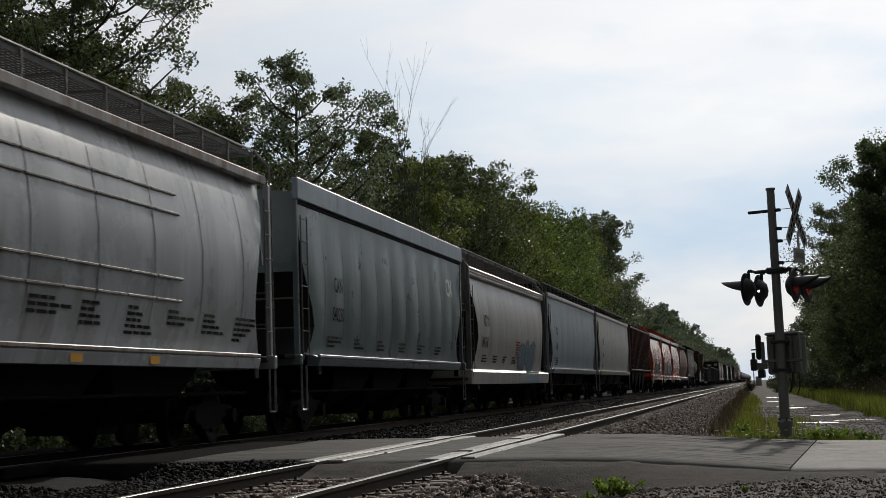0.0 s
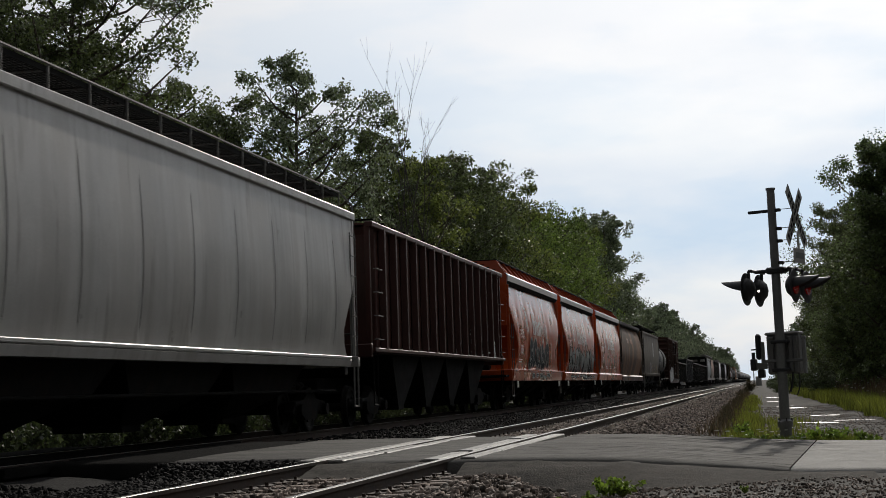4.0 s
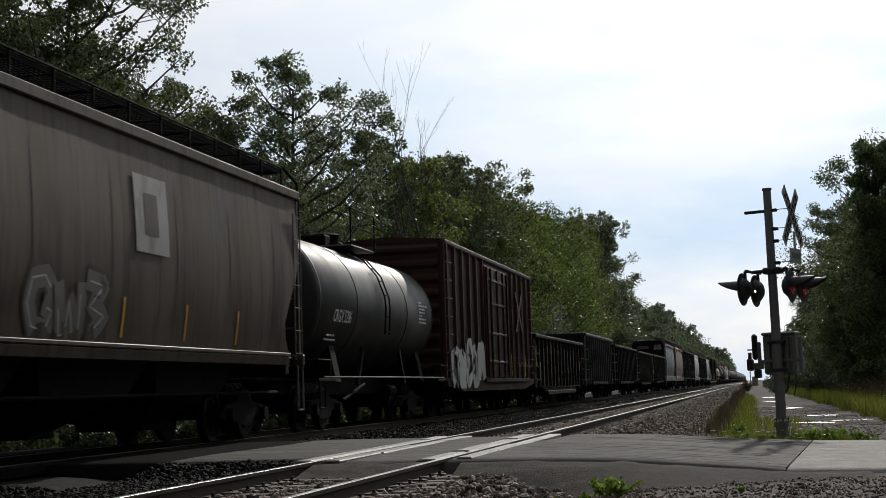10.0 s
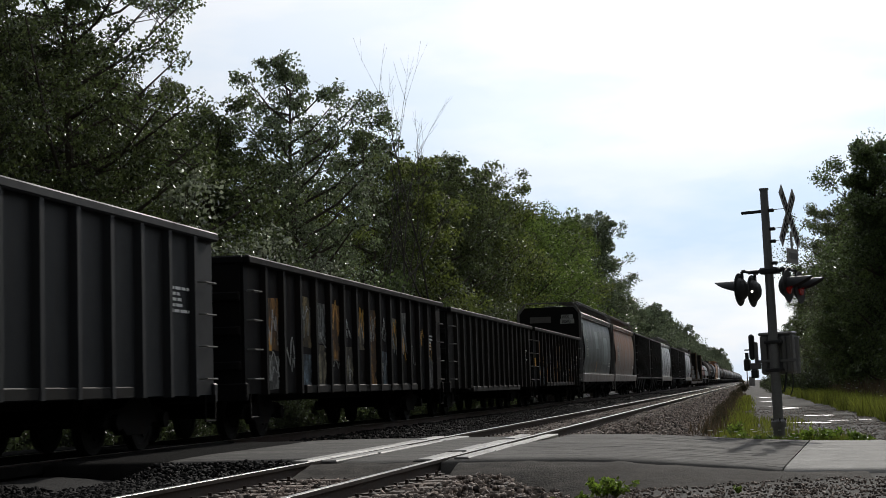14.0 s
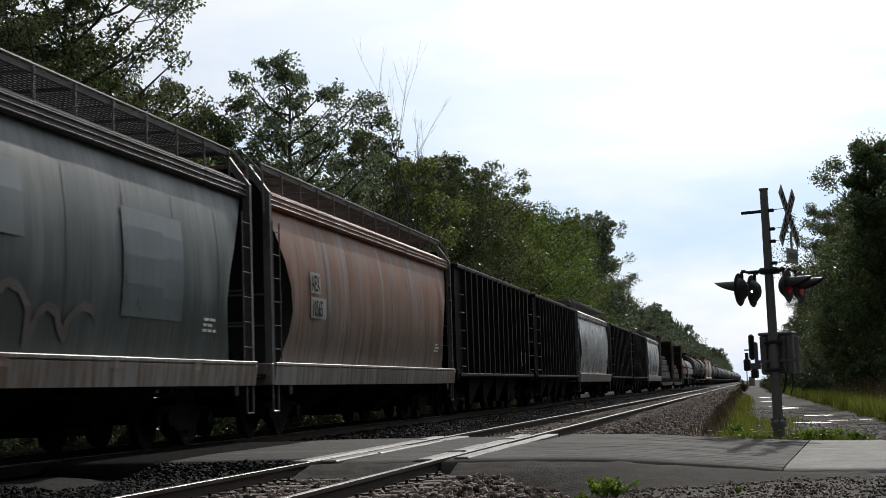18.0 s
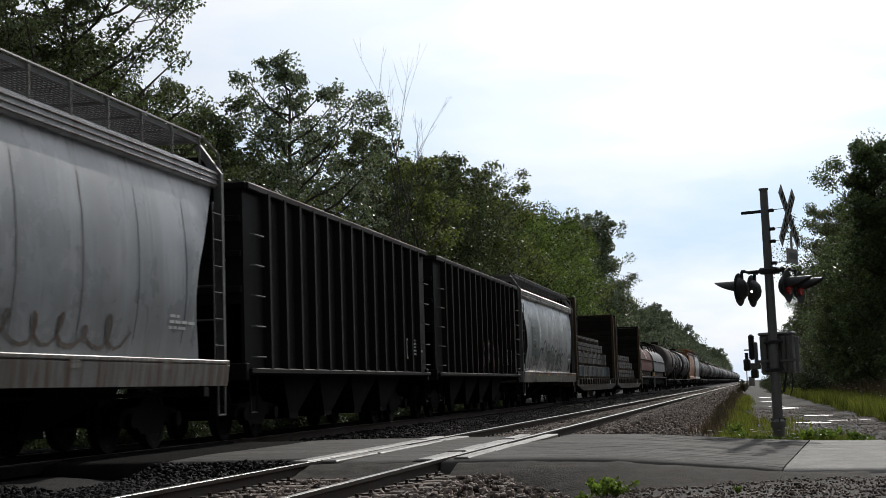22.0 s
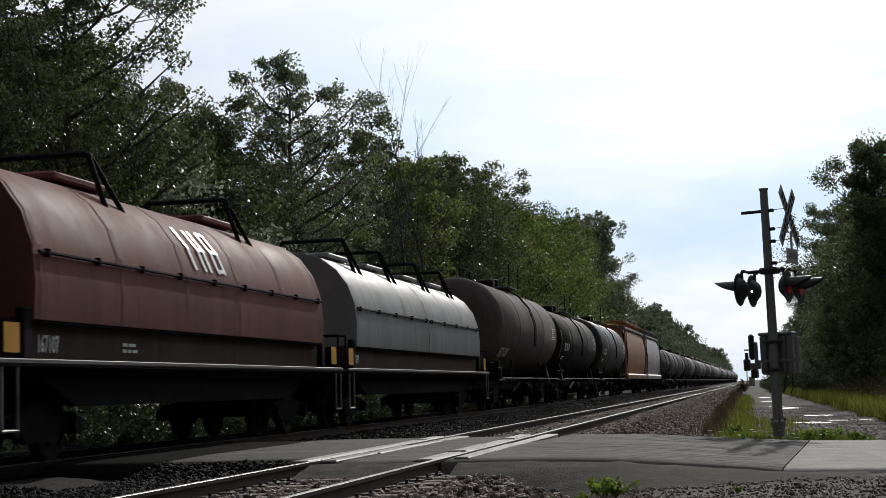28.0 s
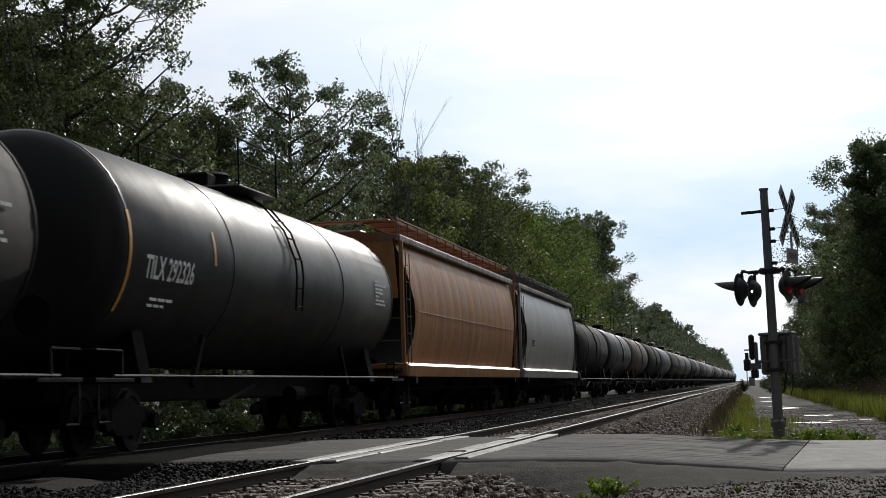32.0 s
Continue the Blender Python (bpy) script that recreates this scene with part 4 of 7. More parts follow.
def graffiti(parent, curve, y0, y1, z0, z1, letters, outline, fill, seed, fat=.5, lift=.014):
    """Spray-painted letter-like blobs: a dark outline with a paler filling, of no readable word."""
    rr = random.Random(seed)

    def ribbon(k, pts, w, up):
        vs, fs = [], []
        for i, (y, z) in enumerate(pts):
            a, b = pts[max(0, i - 1)], pts[min(len(pts) - 1, i + 1)]
            dy, dz = b[0] - a[0], b[1] - a[1]
            ln = math.hypot(dy, dz) or 1
            ny, nz = -dz / ln * w, dy / ln * w
            for s in (-1, 1):
                zz = min(z1 + .1, max(z0 - .1, z + s * nz))
                vs.append((curve(zz) + up, y + s * ny, zz))
        fs = [(2 * i, 2 * i + 1, 2 * i + 3, 2 * i + 2) for i in range(len(pts) - 1)]
        k.add(vs, fs)

    step = (y1 - y0) / letters
    h = z1 - z0
    for j in range(letters):
        form = FORMS[rr.randrange(len(FORMS))]
        if j % 2:   # every other form stands on its head
            form = tuple(tuple((1 - a, 1 - b) for a, b in st) for st in form)
        lean, up = rr.uniform(-.1, .12), lift + .0025 * (j % 3)
        c, w = y0 + j * step, step * rr.uniform(.95, 1.2)
        sz, bz = rr.uniform(.86, 1.06), rr.uniform(-.05, .05)
        fill_w = (.06 + .13 * fat) * min(step * 1.15, h * .8) if fat >= .3 else .02
        kf, ko, kh = Kit(), Kit(), Kit()
        for stroke in form:
            pts = []
            for (ya, za), (yb, zb) in zip(stroke, stroke[1:]):
                pts += [(ya + (yb - ya) * q / 4, za + (zb - za) * q / 4) for q in range(4)]
            pts.append(stroke[-1])
            pts = [(c + w * (.12 + .76 * a) + lean * h * b, z0 + h * (.06 + .86 * b * sz + bz)) for a, b in pts]
            ribbon(ko, pts, fill_w + (.035 + .02 * fat if fat >= .3 else 0), up)
            if fat >= .3:
                ribbon(kf, pts, fill_w, up + .0012)
                ribbon(kh, [(a - fill_w * .35, b) for a, b in pts[1:-2]], .012, up + .002)
        if fat >= .3:
            g = part("graffiti_letter", kf, fill[j % len(fill)] if isinstance(fill, tuple) else fill, parent, "spray-painted graffiti letter of no readable word")
            part("letter_outline", ko, outline, g, "sprayed outline behind the letter")
            part("letter_highlight", kh, m_spray_wh if outline is not m_spray_wh else fill, g, "thin sprayed highlight")
        else:
            part("graffiti_letter", ko, fill[j % len(fill)] if isinstance(fill, tuple) else fill, parent, "thin spray-painted graffiti letter of no readable word")


FORMS = (   # hooks, arches and bolts in a unit square, none of them a letter
    (((0, 0), (.06, .85), (.3, 1), (.48, .35), (.62, .95), (.85, 1), (1, .05)),),
    (((1, .72), (.7, 1), (.2, .92), (0, .5), (.2, .1), (.7, .02), (1, .38), (.55, .5)),),
    (((0, 1), (.9, .92), (.25, .55), (1, .42), (.1, 0)), ((.6, .7), (1, 1))),
    (((0, .3), (.3, 0), (.8, .2), (.9, .8), (.5, 1), (.2, .7), (.5, .4), (1, .5)),),
    (((0, .9), (.25, .05), (.5, .7), (.72, 0), (1, 1)), ((.2, .6), (.85, .5))),
    (((0, .1), (.2, .95), (.75, 1), (.95, .65), (.4, .45), (.9, .3), (1, 0)),),
    (((.05, .9), (.1, .1), (.55, 0), (.9, .2), (.85, .9), (.5, .6)),),
)



def scrawl(parent, curve, y0, y1, z0, z1, turns, width, material, seed, lift=.014):
    """One long sprayed line that loops and climbs along the side."""
    rr = random.Random(seed)
    k, n = Kit(), turns * 10
    amp, pts, high = (z1 - z0) * .5, [], .8
    for i in range(n + 1):
        u = i / n
        if i % 10 == 0:
            high = rr.uniform(.45, 1.0)
        a = u * turns * 2 * math.pi
        pts.append((y0 + (y1 - y0) * u + .3 * (y1 - y0) / turns * math.cos(a), z0 + amp * high * (1 + math.sin(a + .4 * math.sin(a * .37)))))
    vs = []
    for i, (y, z) in enumerate(pts):
        a, b = pts[max(0, i - 1)], pts[min(n, i + 1)]
        ln = math.hypot(b[0] - a[0], b[1] - a[1]) or 1
        w = width * (.7 + .6 * abs(math.sin(i * .21)))
        for s in (-1, 1):
            zz = z + s * w * (b[0] - a[0]) / ln
            vs.append((curve(zz) + lift + .0004 * (i % 4), y - s * w * (b[1] - a[1]) / ln, zz))
    k.add(vs, [(2 * i, 2 * i + 1, 2 * i + 3, 2 * i + 2) for i in range(n)])
    part("graffiti_scrawl", k, material, parent, "long looping sprayed scrawl")


def skyline(parent, curve, y0, y1, z0, z1, n, width, material, seed, lift=.014):
    """One sprayed line that climbs and drops in rounded blocks, like an empty outline."""
    rr = random.Random(seed)
    pts, step = [], (y1 - y0) / n
    for i in range(n):
        y, top, low = y0 + i * step, z0 + (z1 - z0) * rr.uniform(.45, 1), z0 + (z1 - z0) * rr.uniform(0, .3)
        pts += [(y, low), (y + step * rr.uniform(-.1, .15), (low + top) / 2), (y + step * .18, top - .1), (y + step * .42, top), (y + step * .68, top - .06), (y + step * rr.uniform(.7, .95), (low + top) / 2)]
    fine = []
    for (ya, za), (yb, zb) in zip(pts, pts[1:]):
        fine += [(ya + (yb - ya) * q / 3, za + (zb - za) * q / 3) for q in range(3)]
    vs = []
    for i, (y, z) in enumerate(fine):
        a, b = fine[max(0, i - 2)], fine[min(len(fine) - 1, i + 2)]
        ln = math.hypot(b[0] - a[0], b[1] - a[1]) or 1
        w = width * rr.uniform(.75, 1.15)
        for s in (-1, 1):
            zz = z + s * w * (b[0] - a[0]) / ln
            vs.append((curve(zz) + lift, y - s * w * (b[1] - a[1]) / ln, zz))
    k = Kit().add(vs, [(2 * i, 2 * i + 1, 2 * i + 3, 2 * i + 2) for i in range(len(fine) - 1)])
    part("graffiti_outline", k, material, parent, "black sprayed outline of empty blocks")


m_spray_dk = surface("spray_dark", (0.014, 0.015, 0.017), .7, 0, .2, 4, spec=.15)
m_spray_gr = surface("spray_silver", (0.27, 0.29, 0.28), .45, .2, .2, 4)
m_spray_wh = surface("spray_white", (0.5, 0.51, 0.5), .5, 0, .2, 4)
m_spray_bl = surface("spray_blue", (0.16, 0.26, 0.34), .5, 0, .25, 3)
m_spray_worn = surface("spray_worn_grey", (0.1, 0.1, 0.095), .6, 0, .4, 5, (0.03, 0.026, 0.022), .6, (3, 3, 2))
m_spray_ltbl = surface("spray_dull_blue", (0.09, 0.14, 0.19), .5, 0, .25, 3)
m_spray_grey = surface("spray_brown_grey", (0.16, 0.145, 0.13), .55, 0, .3, 4)
m_spray_hi = surface("spray_pale", (0.42, 0.44, 0.43), .5, 0, .2, 4)
m_spray_tl = surface("spray_navy", (0.013, 0.02, 0.028), .6, 0, .25, 3, spec=.12)

m_postgrey = surface("dull_corner_post_paint", (0.19, 0.19, 0.185), .6, 0, .3, 4, (0.09, 0.06, 0.04), .4, (3, 3, 1), spec=.2)
m_seam = surface("dirt_in_the_weld_seams", (0.1, 0.098, 0.094), .8, 0, .4, 4, spec=.1)
# dark slope-sheet colour stands in for the shade at the car ends
m_slope = surface("shaded_slope_sheet", (0.035, 0.034, 0.033), .8, 0, .3, 3, (0.06, 0.05, 0.042), .3, (2, 2, 1), spec=.2)
HOP_PROFILE = {   # z, half width, set-back of the slope sheet from the car's end; from the eave down to the sill
    "ribbed_roof": [(4.15, 1.42, .05), (3.7, 1.53, .5), (3.2, 1.60, .9), (2.75, 1.62, 1.2), (2.3, 1.61, 1.32), (1.9, 1.56, 1.2), (1.6, 1.5, 1.0), (1.33, 1.44, .85)],
    "straight": [(4.4, 1.53, .12), (3.8, 1.57, .14), (3.2, 1.61, .22), (2.85, 1.62, .45), (2.4, 1.61, .85), (2.05, 1.58, 1.05), (1.75, 1.54, .9), (1.5, 1.5, .6)],
    "flared": [(4.29, 1.40, .05), (3.9, 1.48, .1), (3.45, 1.56, .24), (3.0, 1.62, .65), (2.5, 1.64, 1.15), (2.15, 1.64, 1.36), (1.8, 1.61, 1.3), (1.52, 1.57, .85), (1.38, 1.54, .5)],
    "tall_round": [(4.46, 1.3, .1), (4.05, 1.46, .3), (3.55, 1.57, .6), (3.0, 1.63, .95), (2.5, 1.62, 1.08), (2.1, 1.57, 1.0), (1.75, 1.49, .7), (1.45, 1.4, .4)],
    "barrel": [(4.46, 1.22, .08), (4.05, 1.43, .1), (3.55, 1.57, .14), (3.0, 1.65, .2), (2.5, 1.64, .26), (2.1, 1.57, .3), (1.7, 1.46, .3), (1.3, 1.33, .3)],
}


def hopper_car(label, y0, y1, style, paint, sill_paint=None, sill_bot=.98, fence=True, bays=3, seams=9, roof_paint=None, fence_paint=None,
               band=None, bright_rail=None, post_paint=None, end_paint=None, slope_paint=None, end_sheet_paint=None, inset=0.0, bulge=.016, eave=.41):
    """A covered hopper: curved body over slope sheets, deep sills, ladders, roof walk, outlets and trucks."""
    prof = HOP_PROFILE[style]
    L = y1 - y0
    H = L / 2
    t = thing("hopper_car", label, "hopper car", "freight cars of the train")
    curve = side_curve(prof)
    ze, zs = prof[0][0], prof[-1][0]
    rr = random.Random(int(y0))
    swell = [bulge * rr.uniform(.45, 1.0) for _ in range(seams + 1)]   # each sheet bows out a little between its seams
    marks = [-H + 1.75 + (L - 3.5) * i / max(1, seams - 1) for i in range(seams)]
    spans = list(zip([None] + marks, marks + [None]))

    def stations(e):
        pts = []
        for i, (a, b_) in enumerate(spans):
            a, b_ = (-H + e if a is None else a), (H - e if b_ is None else b_)
            for q in range(6):
                pts.append((a + (b_ - a) * q / 6, swell[i] * math.sin(math.pi * q / 6) ** .8 - bulge))
        return pts + [(H - e, -bulge)]

    dense = []   # more rows down the side keep the curve of the sheets smooth
    for (z, x, e), (z2, x2, e2) in zip(prof, prof[1:]):
        dense += [(z, x, e), ((z + z2) / 2, (x + x2) / 2, (e + e2) / 2)]
    dense.append(prof[-1])
    rings = []
    for j, (z, x, e) in enumerate(dense):
        h = math.sin(math.pi * j / (len(dense) - 1)) ** .5
        row = [(x + w * h, y, z) for y, w in stations(e)]
        row += [(-x - w * h, y, z) for y, w in reversed(stations(e))]
        rings.append(row)
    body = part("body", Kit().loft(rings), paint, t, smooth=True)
    body.data.materials.append(slope_paint or m_slope)   # m_slope puts the shade on both end slope sheets into colour
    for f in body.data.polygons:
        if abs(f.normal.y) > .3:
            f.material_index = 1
    # weld seams between the side sheets
    sk = Kit()
    for s in (1,):
        sk.add([(x * s + .0025, d, z) for z, x, e in prof for d in (-.009, .009)], [(2 * i, 2 * i + 1, 2 * i + 3, 2 * i + 2) for i in range(len(prof) - 1)])
        sk.add([(x * s + .0045, 0, z) for z, x, e in prof] + [(x * s + .0025, .016, z) for z, x, e in prof], [(i, i + 1, len(prof) + i + 1, len(prof) + i) for i in range(len(prof) - 1)])
    sm = sk.mesh("weld_seam")
    sm.materials.append(m_seam if style != "flared" else paint)
    for i in range(seams):
        part("weld_seam", sm, None, body, at=(-bulge * .8, marks[i], 0))
    roof_paint = roof_paint or paint
    # roof
    if style == "ribbed_roof":
        for s in (-1, 1):
            k = Kit().prism([(s * 1.50, ze - .02), (s * 1.53, ze + .02), (s * 1.53, 4.38), (s * 1.16, 4.57), (s * 1.1, 4.57), (s * 1.1, ze)], "y", -H, H)
            part("roof_side", k, roof_paint, t)
            part("roof_end", Kit().prism([(-1.45, 3.1), (1.45, 3.1), (1.5, 4.36), (1.2, 4.66), (-1.2, 4.66), (-1.5, 4.36)], "y", s * (H + .008) - .006, s * (H + .008) + .006), end_sheet_paint or m_postgrey, t, "flat sheet that closes the end")
            for z in (4.17, 4.255, 4.34):
                part("roof_strip", Kit().bev(s * 1.54 - .02, s * 1.54 + .02, -H + .02, H - .02, z - .009, z + .009, .004), sill_paint or roof_paint, t)
        part("roof", Kit().prism([(-1.15, 4.5), (1.15, 4.5), (1.15, 4.565), (.4, 4.63), (-.4, 4.63), (-1.15, 4.565)], "y", -H, H), roof_paint, t)
        zr = 4.49
    elif style == "flared":
        part("roof", Kit().prism([(-1.45, 4.40), (1.45, 4.40), (.8, 4.8), (-.8, 4.8)], "y", -H, H), roof_paint, t)
        for s in (-1, 1):
            part("roof_band", Kit().prism([(s * 1.40, 4.30), (s * 1.55, 4.41), (s * 1.56, 4.62), (s * 1.48, 4.68), (s * 1.35, 4.5)], "y", -H, H), band or roof_paint, t, "white stripe along the eave")
            # near-black strip along the underside of the band
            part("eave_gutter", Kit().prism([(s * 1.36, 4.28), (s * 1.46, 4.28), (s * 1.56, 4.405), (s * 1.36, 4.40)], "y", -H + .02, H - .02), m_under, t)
        rk = Kit().prism([(1.52, 4.64), (1.18, 5.12), (.8, 5.12), (.8, 4.75)], "y", -.03, .03)
        rm = rk.mesh("roof_gusset")
        rm.materials.append(p_redroof)
        for i in range(11):
            part("roof_gusset", rm, None, t, at=(0, -H + .25 + (L - .5) * i / 10, 0))
        rs = Kit().prism([(1.47, 4.60), (1.26, 4.9), (1.1, 5.06), (.9, 5.06), (.9, 4.6)], "y", -.6, .6).mesh("roof_panel")
        rs.materials.append(p_redroof)
        for i in range(10):
            part("roof_panel", rs, None, t, at=(0, -H + .62 + (L - .5) * i / 10, 0))
        part("roof_walk", Kit().bev(-1.2, 1.2, -H, H, 5.12, 5.16, .01), m_under, t, "dark metal roof walk")
        for s in (-1, 1):   # tall red end sheets
            part("end_sheet", Kit().prism([(-1.46, 2.9), (1.46, 2.9), (1.52, 4.6), (1.18, 5.12), (-1.18, 5.12), (-1.52, 4.6)], "y", s * (H + .02) - .04, s * (H + .02) + .04), roof_paint, t)
        zr = 4.78
    else:
        part("roof", Kit().prism([(-1.5 if style == "straight" else -1.24, ze), (1.5 if style == "straight" else 1.24, ze), (1.45, ze + .14), (.5, ze + .26), (-.5, ze + .26), (-1.45, ze + .14)],
                                 "y", -H, H), roof_paint, t)
        for s in (-1, 1):
            part("eave_rail", Kit().bev(s * (1.53 if style == "straight" else 1.42) - .06, s * (1.53 if style == "straight" else 1.42) + .06, -H, H, ze + .0, ze + (.16 if fence else eave), .015), band or roof_paint, t, "eave rail along the roof edge")
            if not fence:
                # shadow line below the eave, built as a near-black strip
                part("eave_gutter", Kit().bev(s * (1.53 if style == "straight" else 1.36) - .03, s * (1.53 if style == "straight" else 1.36) + .02, -H + .02, H - .02, ze - .085, ze - .002, .008), m_under, t, "dark strip standing for the shadow under the eave")
        zr = ze + .14
    if style != "flared":
        for s in (-1, 1):
            w = prof[1][1] - .06
            part("end_sheet", Kit().prism([(-w, 3.05), (w, 3.05), (prof[0][1], ze + .1), (-prof[0][1], ze + .1)], "y", s * (H - .04) - .03, s * (H - .04) + .03), end_sheet_paint or paint, t, "plain end sheet under the roof")
            for z in (2.0, 2.55):
                part("end_handrail", Kit().tube((-1.5, s * (H - .05), z), (1.5, s * (H - .05), z), .02, 5), m_galv, t)
    # roof hatches
    hk = Kit().bev(-.32, .32, -.85, .85, zr + .04, zr + .26, .04).mesh("hatch")
    hk.materials.append(roof_paint)
    for i in range(max(4, int(L / 2.6))):
        part("hatch", hk, None, t, at=(0, -H + 1.6 + (L - 3.2) * i / (max(4, int(L / 2.6)) - 1), 0))
    # raised roof walk with its posts
    fp = fence_paint or m_galv
    if fence:
        n = max(8, int(L / 1.25))
        pm = Kit().tube((1.34, 0, zr - .06), (1.34, 0, zr + .46), .018, 5).tube((1.34, 0, zr + .36), (.5, 0, zr + .36), .014, 4).mesh("walk_post")
        pm.materials.append(post_paint or fp)
        for i in range(n + 1):
            part("walk_post", pm, None, t, at=(0, -H + .35 + (L - .7) * i / n, 0))
        gl = (L - .7) / n
        gk = Kit().box(.45, .47, -gl / 2 + .01, gl / 2 - .01, zr + .36, zr + .415).box(1.30, 1.325, -gl / 2 + .01, gl / 2 - .01, zr + .34, zr + .415)
        for i in range(12):   # deep bearing bars close together
            x = .5 + i * .068
            gk.box(x, x + .034, -gl / 2 + .02, gl / 2 - .02, zr + .375, zr + .41)
        for i in range(9):
            y = -gl / 2 + .03 + i * (gl - .11) / 8
            gk.box(.47, 1.30, y, y + .05, zr + .37, zr + .376)
        gm = gk.mesh("walk_grating")
        gm.materials.append(fp)
        for i in range(n):
            part("walk_grating", gm, None, t, "open grating panel of the roof walk", at=(0, -H + .35 + gl * (i + .5), .006 * ((i * 7) % 3)))
        part("handrail", Kit().tube((1.34, -H + .3, zr + .45), (1.34, H - .3, zr + .45), .02, 5), post_paint or fp, t)
        for s in (-1, 1):
            part("end_walk", Kit().bev(-1.2, 1.2, s * (H - .3) - .22, s * (H - .3) + .22, zr + .38, zr + .42, .01), fp, t)
            for q in (-1, 1):
                part("grab_iron", Kit().path([(q * 1.2, s * (H + .12), zr + .55), (q * 1.5, s * (H + .12), zr + .2), (q * 1.52, s * (H + .12), zr - .5)], .025, 6), post_paint or fp, t)
    # sills, platforms, posts, ladders
    sp = sill_paint or paint
    ep = end_paint or paint
    for s in (-1, 1):
        part("side_sill", Kit().prism([(s * 1.40, sill_bot), (s * 1.62, sill_bot), (s * 1.66, zs - .07), (s * 1.52, zs + .01), (s * 1.38, zs + .01)], "y", -H + inset, H - inset), sp, t)
        if bright_rail:
            part("sill_rail", Kit().bev(s * 1.63 - .035, s * 1.63 + .035, -H + inset, H - inset, zs - .05, zs + .012, .012), bright_rail, t, "pale worn sill edge")
        part("end_platform", Kit().bev(-1.5, 1.5, s * H - .75, s * H + .05, sill_bot + .12, sill_bot + .2, .015), m_under, t)
        part("end_sill", Kit().bev(-1.62, 1.62, s * H - .12, s * H + .02, sill_bot, zs, .02), sp, t)
        part("slope_brace", Kit().prism([(s * (H - .2), zs), (s * (H - .2), zs + .12), (s * (H - 1.1), 2.5), (s * (H - 1.25), 2.4)], "x", -.08, .08), m_under, t)
        for q in (-1, 1):
            if style == "ribbed_roof":   # bent corner posts that lean in over the roof's end
                part("end_post", Kit().prism([(q * 1.47, zs), (q * 1.60, zs), (q * 1.60, 4.36), (q * 1.24, 4.86), (q * 1.15, 4.80), (q * 1.47, 4.33)], "y", s * (H - .02) - .06, s * (H - .02) + .06), m_postgrey, t, "bent grey corner post")
            else:
                part("end_post", Kit().bev(q * 1.5 - .05, q * 1.5 + .05, s * (H - .06) - .05, s * (H - .06) + .05, zs, ze, .012), ep, t)
            part("sill_step", Kit().path([(q * 1.58, s * (H - .35), sill_bot), (q * 1.58, s * (H - .35), .48), (q * 1.58, s * (H - .02), .48), (q * 1.58, s * (H - .02), sill_bot)], .02, 5), m_whitebar if bright_rail else m_under, t)
            part("jacking_pad", Kit().bev(q * 1.56 - .06, q * 1.56 + .06, s * (H - 1.0 - inset * .15) - .12, s * (H - 1.0 - inset * .15) + .12, sill_bot - .18, sill_bot, .02), m_under, t)
    lm = ladder_mesh(sill_bot + .1, 2.95 if style == "flared" else ze - .3)
    lm.materials.append(m_galv)
    for s in (-1, 1):
        part("ladder", lm, None, t, "dull steel ladder", at=(1.6, (H - .52) if s > 0 else (-H + .1), 0))
        part("ladder", lm, None, t, "steel ladder", at=(-1.6, (H - .52) if s > 0 else (-H + .1), 0))
    # outlets below the sill
    bl = (L - 6.2) / bays
    bk = Kit().loft([[(sx * 1.38, sy * bl * .49, zs - .1) for sx, sy in ((-1, -1), (1, -1), (1, 1), (-1, 1))],
                     [(sx * 1.2, sy * bl * .36, .85) for sx, sy in ((-1, -1), (1, -1), (1, 1), (-1, 1))],
                     [(sx * .55, sy * .38, .38) for sx, sy in ((-1, -1), (1, -1), (1, 1), (-1, 1))],
                     [(sx * .55, sy * .38, .28) for sx, sy in ((-1, -1), (1, -1), (1, 1), (-1, 1))]])
    bm_ = bk.mesh("outlet_hopper")
    bm_.materials.append(m_under)
    for i in range(bays):
        part("outlet_hopper", bm_, None, t, "dark sloping discharge hopper", at=(0, -L / 2 + 3.1 + bl * (i + .5), 0))
    part("brake_pipe", Kit().tube((1.2, -H + .5, .82), (1.2, H - .5, .82), .03, 6), m_under, t)
    part("brake_cylinder", Kit().tube((.6, -H + .35, 1.45), (.6, -H + .95, 1.45), .15, 12), m_under, t)
    running_gear(t, L, 2.0)
    TRAIN.append((t, (y0 + y1) / 2))
    return t, curve, H, body


m_plate = surface("pale_number_panel", (0.46, 0.455, 0.43), .5, 0, .2, 4, (0.3, 0.26, 0.22), .3, (3, 3, 2))


def place_plate(t, curve, H, material, bg, letters, y, z, size):
    """A pale panel with the car's mark and number."""
    for i, s in enumerate(letters):
        plate(t, curve, y - .05, z - .05 - i * size * 1.12, len(s) * size * .46 + .12, size * .95, bg, "number_panel", "pale panel for the reporting mark", .014)
        lettering(s, size, material, t, y, z - i * size * 1.12, curve, lift=.022)


p_white = car_paint("paint_dull_white", (0.47, 0.46, 0.44), .36, (0.2, 0.17, 0.15), .25)
p_silver = car_paint("paint_pale_grey", (0.52, 0.54, 0.56), .3, (0.15, 0.13, 0.115), .25)
p_bluegrey = car_paint("paint_blue_grey", (0.33, 0.4, 0.46), .4, (0.12, 0.12, 0.115), .25)
p_slate = car_paint("paint_green_grey", (0.19, 0.235, 0.245), .34, (0.08, 0.09, 0.09), .2)
p_brownhop = car_paint("paint_oxide_brown", (0.07, 0.026, 0.021), .5, (0.04, 0.02, 0.016), .3, spec=.3)
